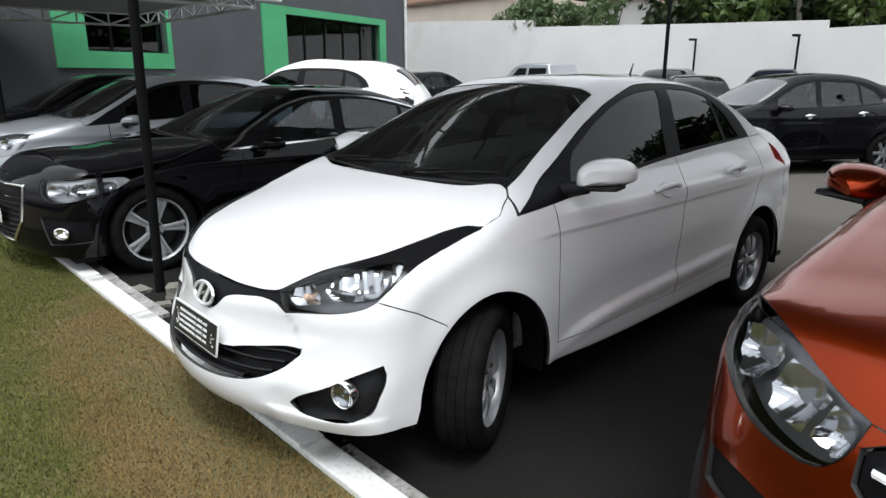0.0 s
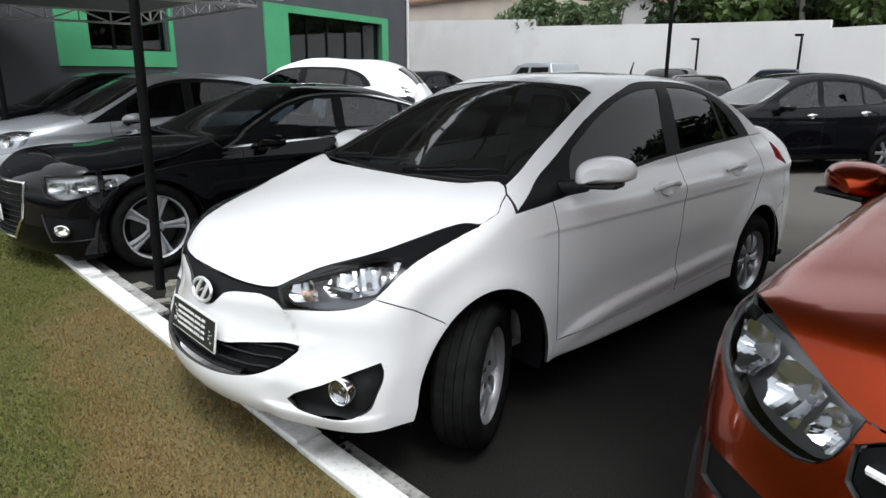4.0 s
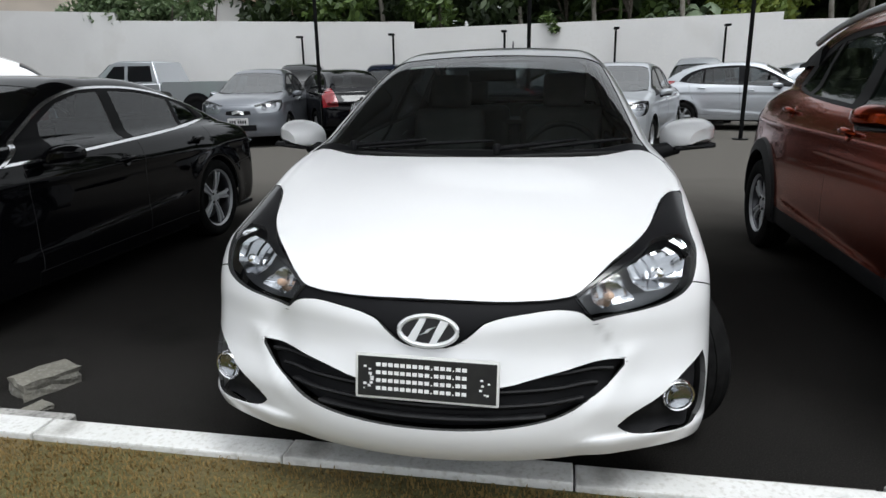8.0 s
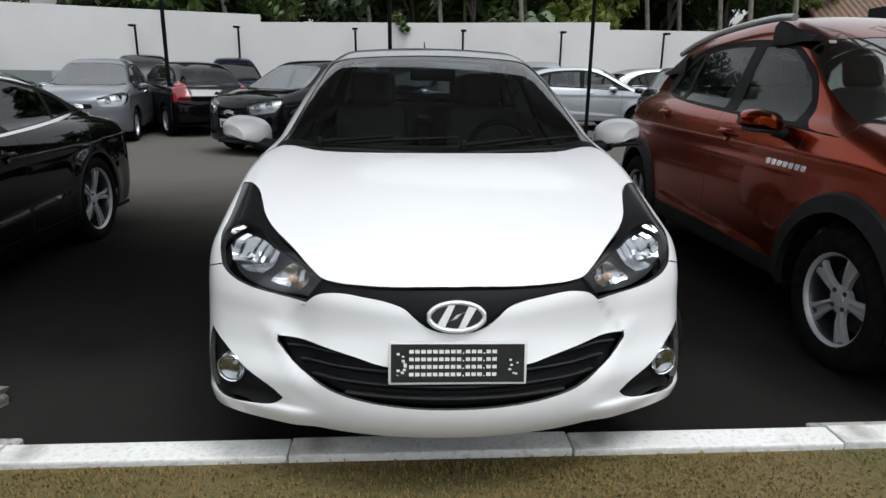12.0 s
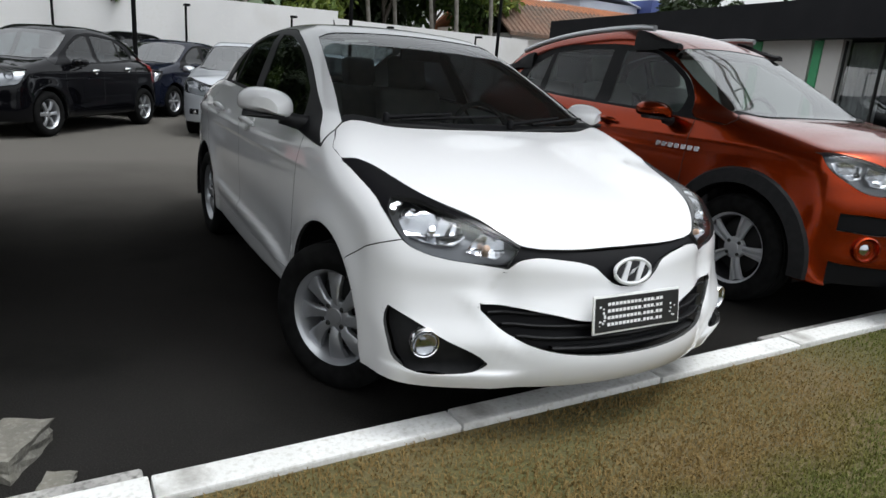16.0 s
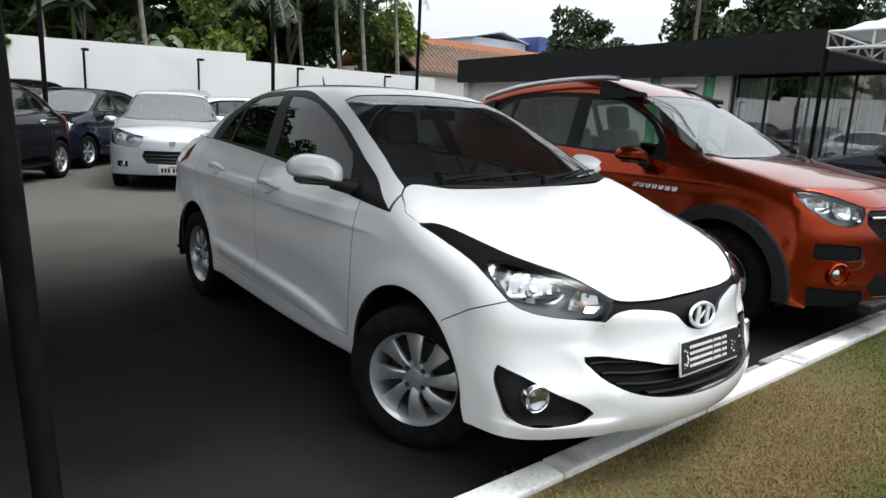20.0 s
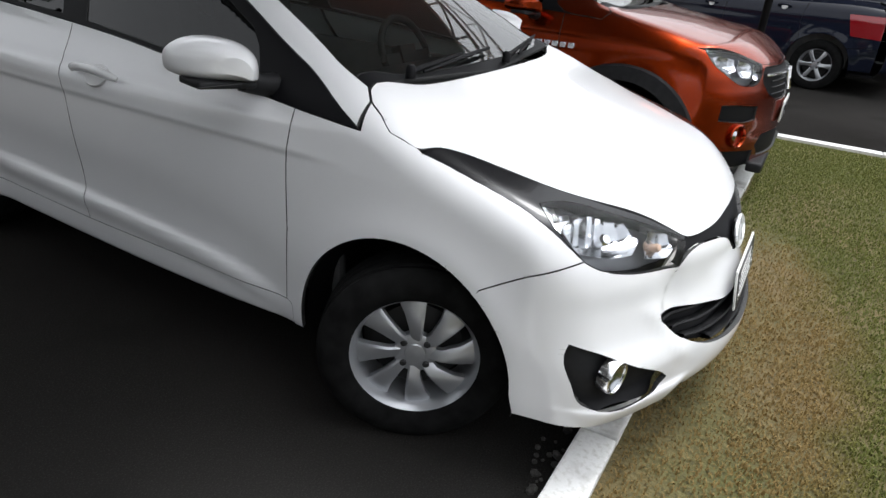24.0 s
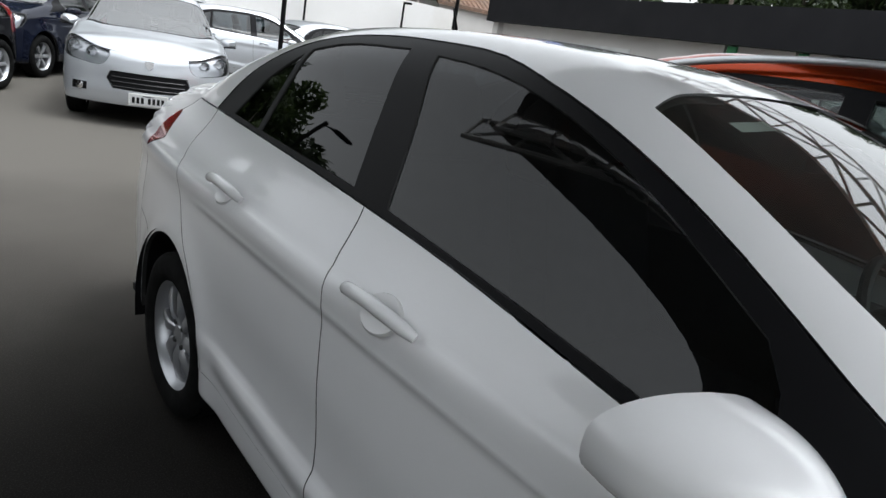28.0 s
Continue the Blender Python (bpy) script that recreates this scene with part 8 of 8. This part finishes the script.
def palm(label, x, y, h, n, length, seed, mt=None):
    """A slender palm: ringed trunk and drooping feathered fronds."""
    rr = np.random.default_rng(seed)
    th = tagged(new("palm"), label, "palm tree", "trees behind the wall")
    th.matrix_world = pose(x, y, 0)
    pts = [(0.12 * math.sin(i * 0.5), 0.05 * i / 10, h * i / 10) for i in range(11)]
    part("trunk", tube(pts, [0.10 - 0.003 * i for i in range(11)], 9), M_PALMTRUNK, th, "pale slender trunk")
    top = np.array(pts[-1])
    for i in range(n):
        a, e = 6.283 * i / n + rr.uniform(-0.2, 0.2), rr.uniform(0.05, 1.15)
        V, F = [], []
        sp = []
        for k in range(15):
            u = k / 14
            r_ = length * u * math.cos(e * (1 - 0.3 * u))
            sp.append(top + (math.cos(a) * r_, math.sin(a) * r_, length * (math.sin(e) * u - 0.75 * u * u)))
        sp = np.array(sp)
        side = np.array((-math.sin(a), math.cos(a), 0))
        for k in range(1, 15):
            fwd = sp[k] - sp[k - 1]
            fwd /= np.linalg.norm(fwd)
            ll = length * 0.30 * math.sin(3.0 * (0.10 + 0.9 * k / 15)) + 0.05
            for sx in (-1, 1):
                for o in (0.0, 0.5):
                    b0 = sp[k] - (sp[k] - sp[k - 1]) * o
                    tip = b0 + side * sx * ll * 0.8 + fwd * ll * 0.5 + np.array((0, 0, -ll * rr.uniform(0.2, 0.7)))
                    m0 = len(V)
                    V += [b0, b0 + fwd * 0.05, tip, tip - fwd * 0.012]
                    F.append((m0, m0 + 1, m0 + 2, m0 + 3))
        for k in range(14):
            m0 = len(V)
            V += [sp[k] - side * 0.02, sp[k] + side * 0.02, sp[k + 1] + side * 0.016, sp[k + 1] - side * 0.016]
            F.append((m0, m0 + 1, m0 + 2, m0 + 3))
        put("frond", mesh_np("frond", np.array(V), F, [mt or M_PALM]), th)
    return th


def banana(x, y, h, seed):
    rr = np.random.default_rng(seed)
    th = tagged(new("banana_plant"), "banana plant with long pale torn leaves hanging over the wall", "banana plant", "trees behind the wall")
    th.matrix_world = pose(x, y, 0)
    part("stem", tube([(0, 0, 0), (0.03, 0, h * 0.5), (0, 0, h)], [0.12, 0.10, 0.06], 9), M_LEAFMID, th)
    for i in range(8):
        a, e, L = rr.uniform(0, 6.28), rr.uniform(0.3, 1.3), rr.uniform(1.3, 2.0)
        side = np.array((-math.sin(a), math.cos(a), 0))
        V, F = [], []
        for k in range(17):
            u = k / 16
            c = np.array((math.cos(a) * L * u * math.cos(e), math.sin(a) * L * u * math.cos(e), h + L * (math.sin(e) * u - 0.9 * u * u)))
            w = 0.27 * math.sin(3.14 * min(1, 0.06 + u * 0.93)) ** 0.6
            for s_ in (-1, -0.5, 0, 0.5, 1):
                V.append(c + side * w * s_ + np.array((0, 0, -abs(s_) * w * 0.45 + rr.uniform(-0.02, 0.02))))
        for k in range(16):
            for j in range(4):
                if j in (0, 3) and rr.uniform() < 0.15:
                    continue
                F.append((k * 5 + j, k * 5 + j + 1, k * 5 + j + 6, k * 5 + j + 5))
        put("leaf", mesh_np("leaf", np.array(V), F, [M_BANANA], smooth=True), th)
    return th


for i, (x, y, h, sp, n, s_, mt) in enumerate((
        (-11.0, 25.0, 7.5, 2.6, 2600, 0.20, M_LEAFDARK), (-8.0, 24.0, 8.5, 2.8, 2800, 0.20, M_LEAFMID), (-5.2, 25.5, 9.5, 2.8, 2800, 0.22, M_LEAFDARK),
        (-2.6, 24.2, 8.8, 2.6, 2800, 0.20, M_LEAFDARK), (0.3, 25.5, 9.5, 2.9, 3000, 0.22, M_LEAFDARK), (2.6, 24.4, 8.5, 2.5, 2800, 0.20, M_LEAFMID),
        (4.8, 25.8, 9.5, 2.8, 2800, 0.22, M_LEAFDARK), (6.8, 23.4, 6.6, 1.7, 2600, 0.15, M_LEAFYEL), (8.4, 25.6, 9.0, 2.6, 2800, 0.21, M_LEAFDARK),
        (11.0, 26.2, 9.2, 2.4, 2600, 0.20, M_LEAFDARK), (13.2, 25.6, 8.2, 2.2, 2600, 0.19, M_LEAFMID), (15.4, 25.0, 7.2, 1.9, 2000, 0.17, M_LEAFYEL),
        (17.6, 28.5, 6.6, 1.7, 1800, 0.17, M_LEAFMID), (-4.2, 22.9, 5.4, 1.6, 1800, 0.15, M_LEAFMID), (-13.5, 31.0, 8.0, 2.6, 2200, 0.2, M_LEAFDARK), (-19.5, 34.0, 8.5, 2.6, 2200, 0.2, M_LEAFMID))):
    tree("tree", "leafy tree with a dense green crown behind the white wall", x, y, h, sp, n, s_, mt, 20 + i)
for i, (x, y, h, sp, n, s_) in enumerate(((39.2, 35, 10.0, 2.9, 3600, 0.22), (43.0, 35.5, 9.8, 2.3, 2800, 0.22), (46.0, 35, 9.0, 2.0, 2600, 0.2), (50.5, 30, 13.5, 5.0, 4200, 0.34), (56.0, 27, 14.5, 5.5, 4200, 0.36), (62.0, 24, 15, 6, 4200, 0.38), (68, 20, 15, 6, 3600, 0.4), (66.0, 52, 10.0, 3.0, 2000, 0.3), (33.0, 50, 8.0, 3.0, 2000, 0.3))):
    tree("tree", "round dark green tree in the distance", x, y, h, sp, n, s_, M_LEAFDARK, 60 + i, 0.3, None, 0.45)
wood = [(float(x), 29.5 + 1.2 * math.sin(x), 2.6 + 6.0 * float(u)) for x, u in zip(rng.uniform(-12, 14.5, 130), rng.uniform(0, 1, 130))]
V, F = leaf_cloud(wood, [1.7] * len(wood), 30000, 0.30, rng)
tagged(put("woodland", mesh_np("woodland", V, F, [M_LEAFDARK])), "dense dark woodland behind the trees", "foliage", kind="stuff")
for i, (x, y, h, n, L) in enumerate(((9.0, 23.4, 5.6, 13, 2.0), (10.6, 24.4, 6.4, 13, 2.2), (11.7, 23.2, 5.8, 12, 1.9), (12.5, 22.6, 6.6, 12, 2.0), (14.3, 22.8, 6.9, 12, 2.0), (1.2, 23.6, 6.8, 13, 2.3), (-1.4, 23.4, 6.2, 13, 2.2), (-6.6, 23.6, 6.4, 13, 2.2), (4.2, 23.4, 6.6, 12, 2.1))):
    palm("slender palm with drooping dull green fronds", x, y, h, n, L, 90 + i)
for i, (x, y, h) in enumerate(((3.6, 23.7, 2.9), (2.2, 24.0, 4.2), (-2.2, 23.8, 3.2), (5.0, 23.9, 3.2))):
    banana(x, y, h, 110 + i)
rr = np.random.default_rng(8)
sc = [(float(a), 21.95 + float(b), 3.2 + float(c)) for a, b, c in zip(rr.uniform(-18.6, -12.4, 34), rr.uniform(-0.4, 0.5, 34), rr.uniform(0.2, 1.25, 34))]
V, F = leaf_cloud(sc, [0.5] * len(sc), 5200, 0.13, rr)
bush = tagged(new("bush"), "bushy shrub with pale green leaves leaning over the wall", "shrub")
put("foliage", mesh_np("foliage", V, F, [M_LEAFSHRUB]), bush)
for i in range(7):
    part("stem", tube([(-18 + i * 0.9, 22.0, 0), (-18.1 + i * 0.9, 21.9, 2.2), (-17.8 + i * 0.9, 22.0, 4.0)], [0.06, 0.05, 0.02], 6), M_BARK, bush)
V, F = leaf_cloud([(-0.15, 21.15, 2.95), (-0.05, 21.12, 2.7), (-0.3, 21.3, 3.05)], [0.22, 0.16, 0.3], 160, 0.10, rr)
creeper = tagged(put("creeper", mesh_np("creeper", V, F, [M_LEAFMID])), "green creeper hanging over the top of the wall", "creeper", kind="stuff")
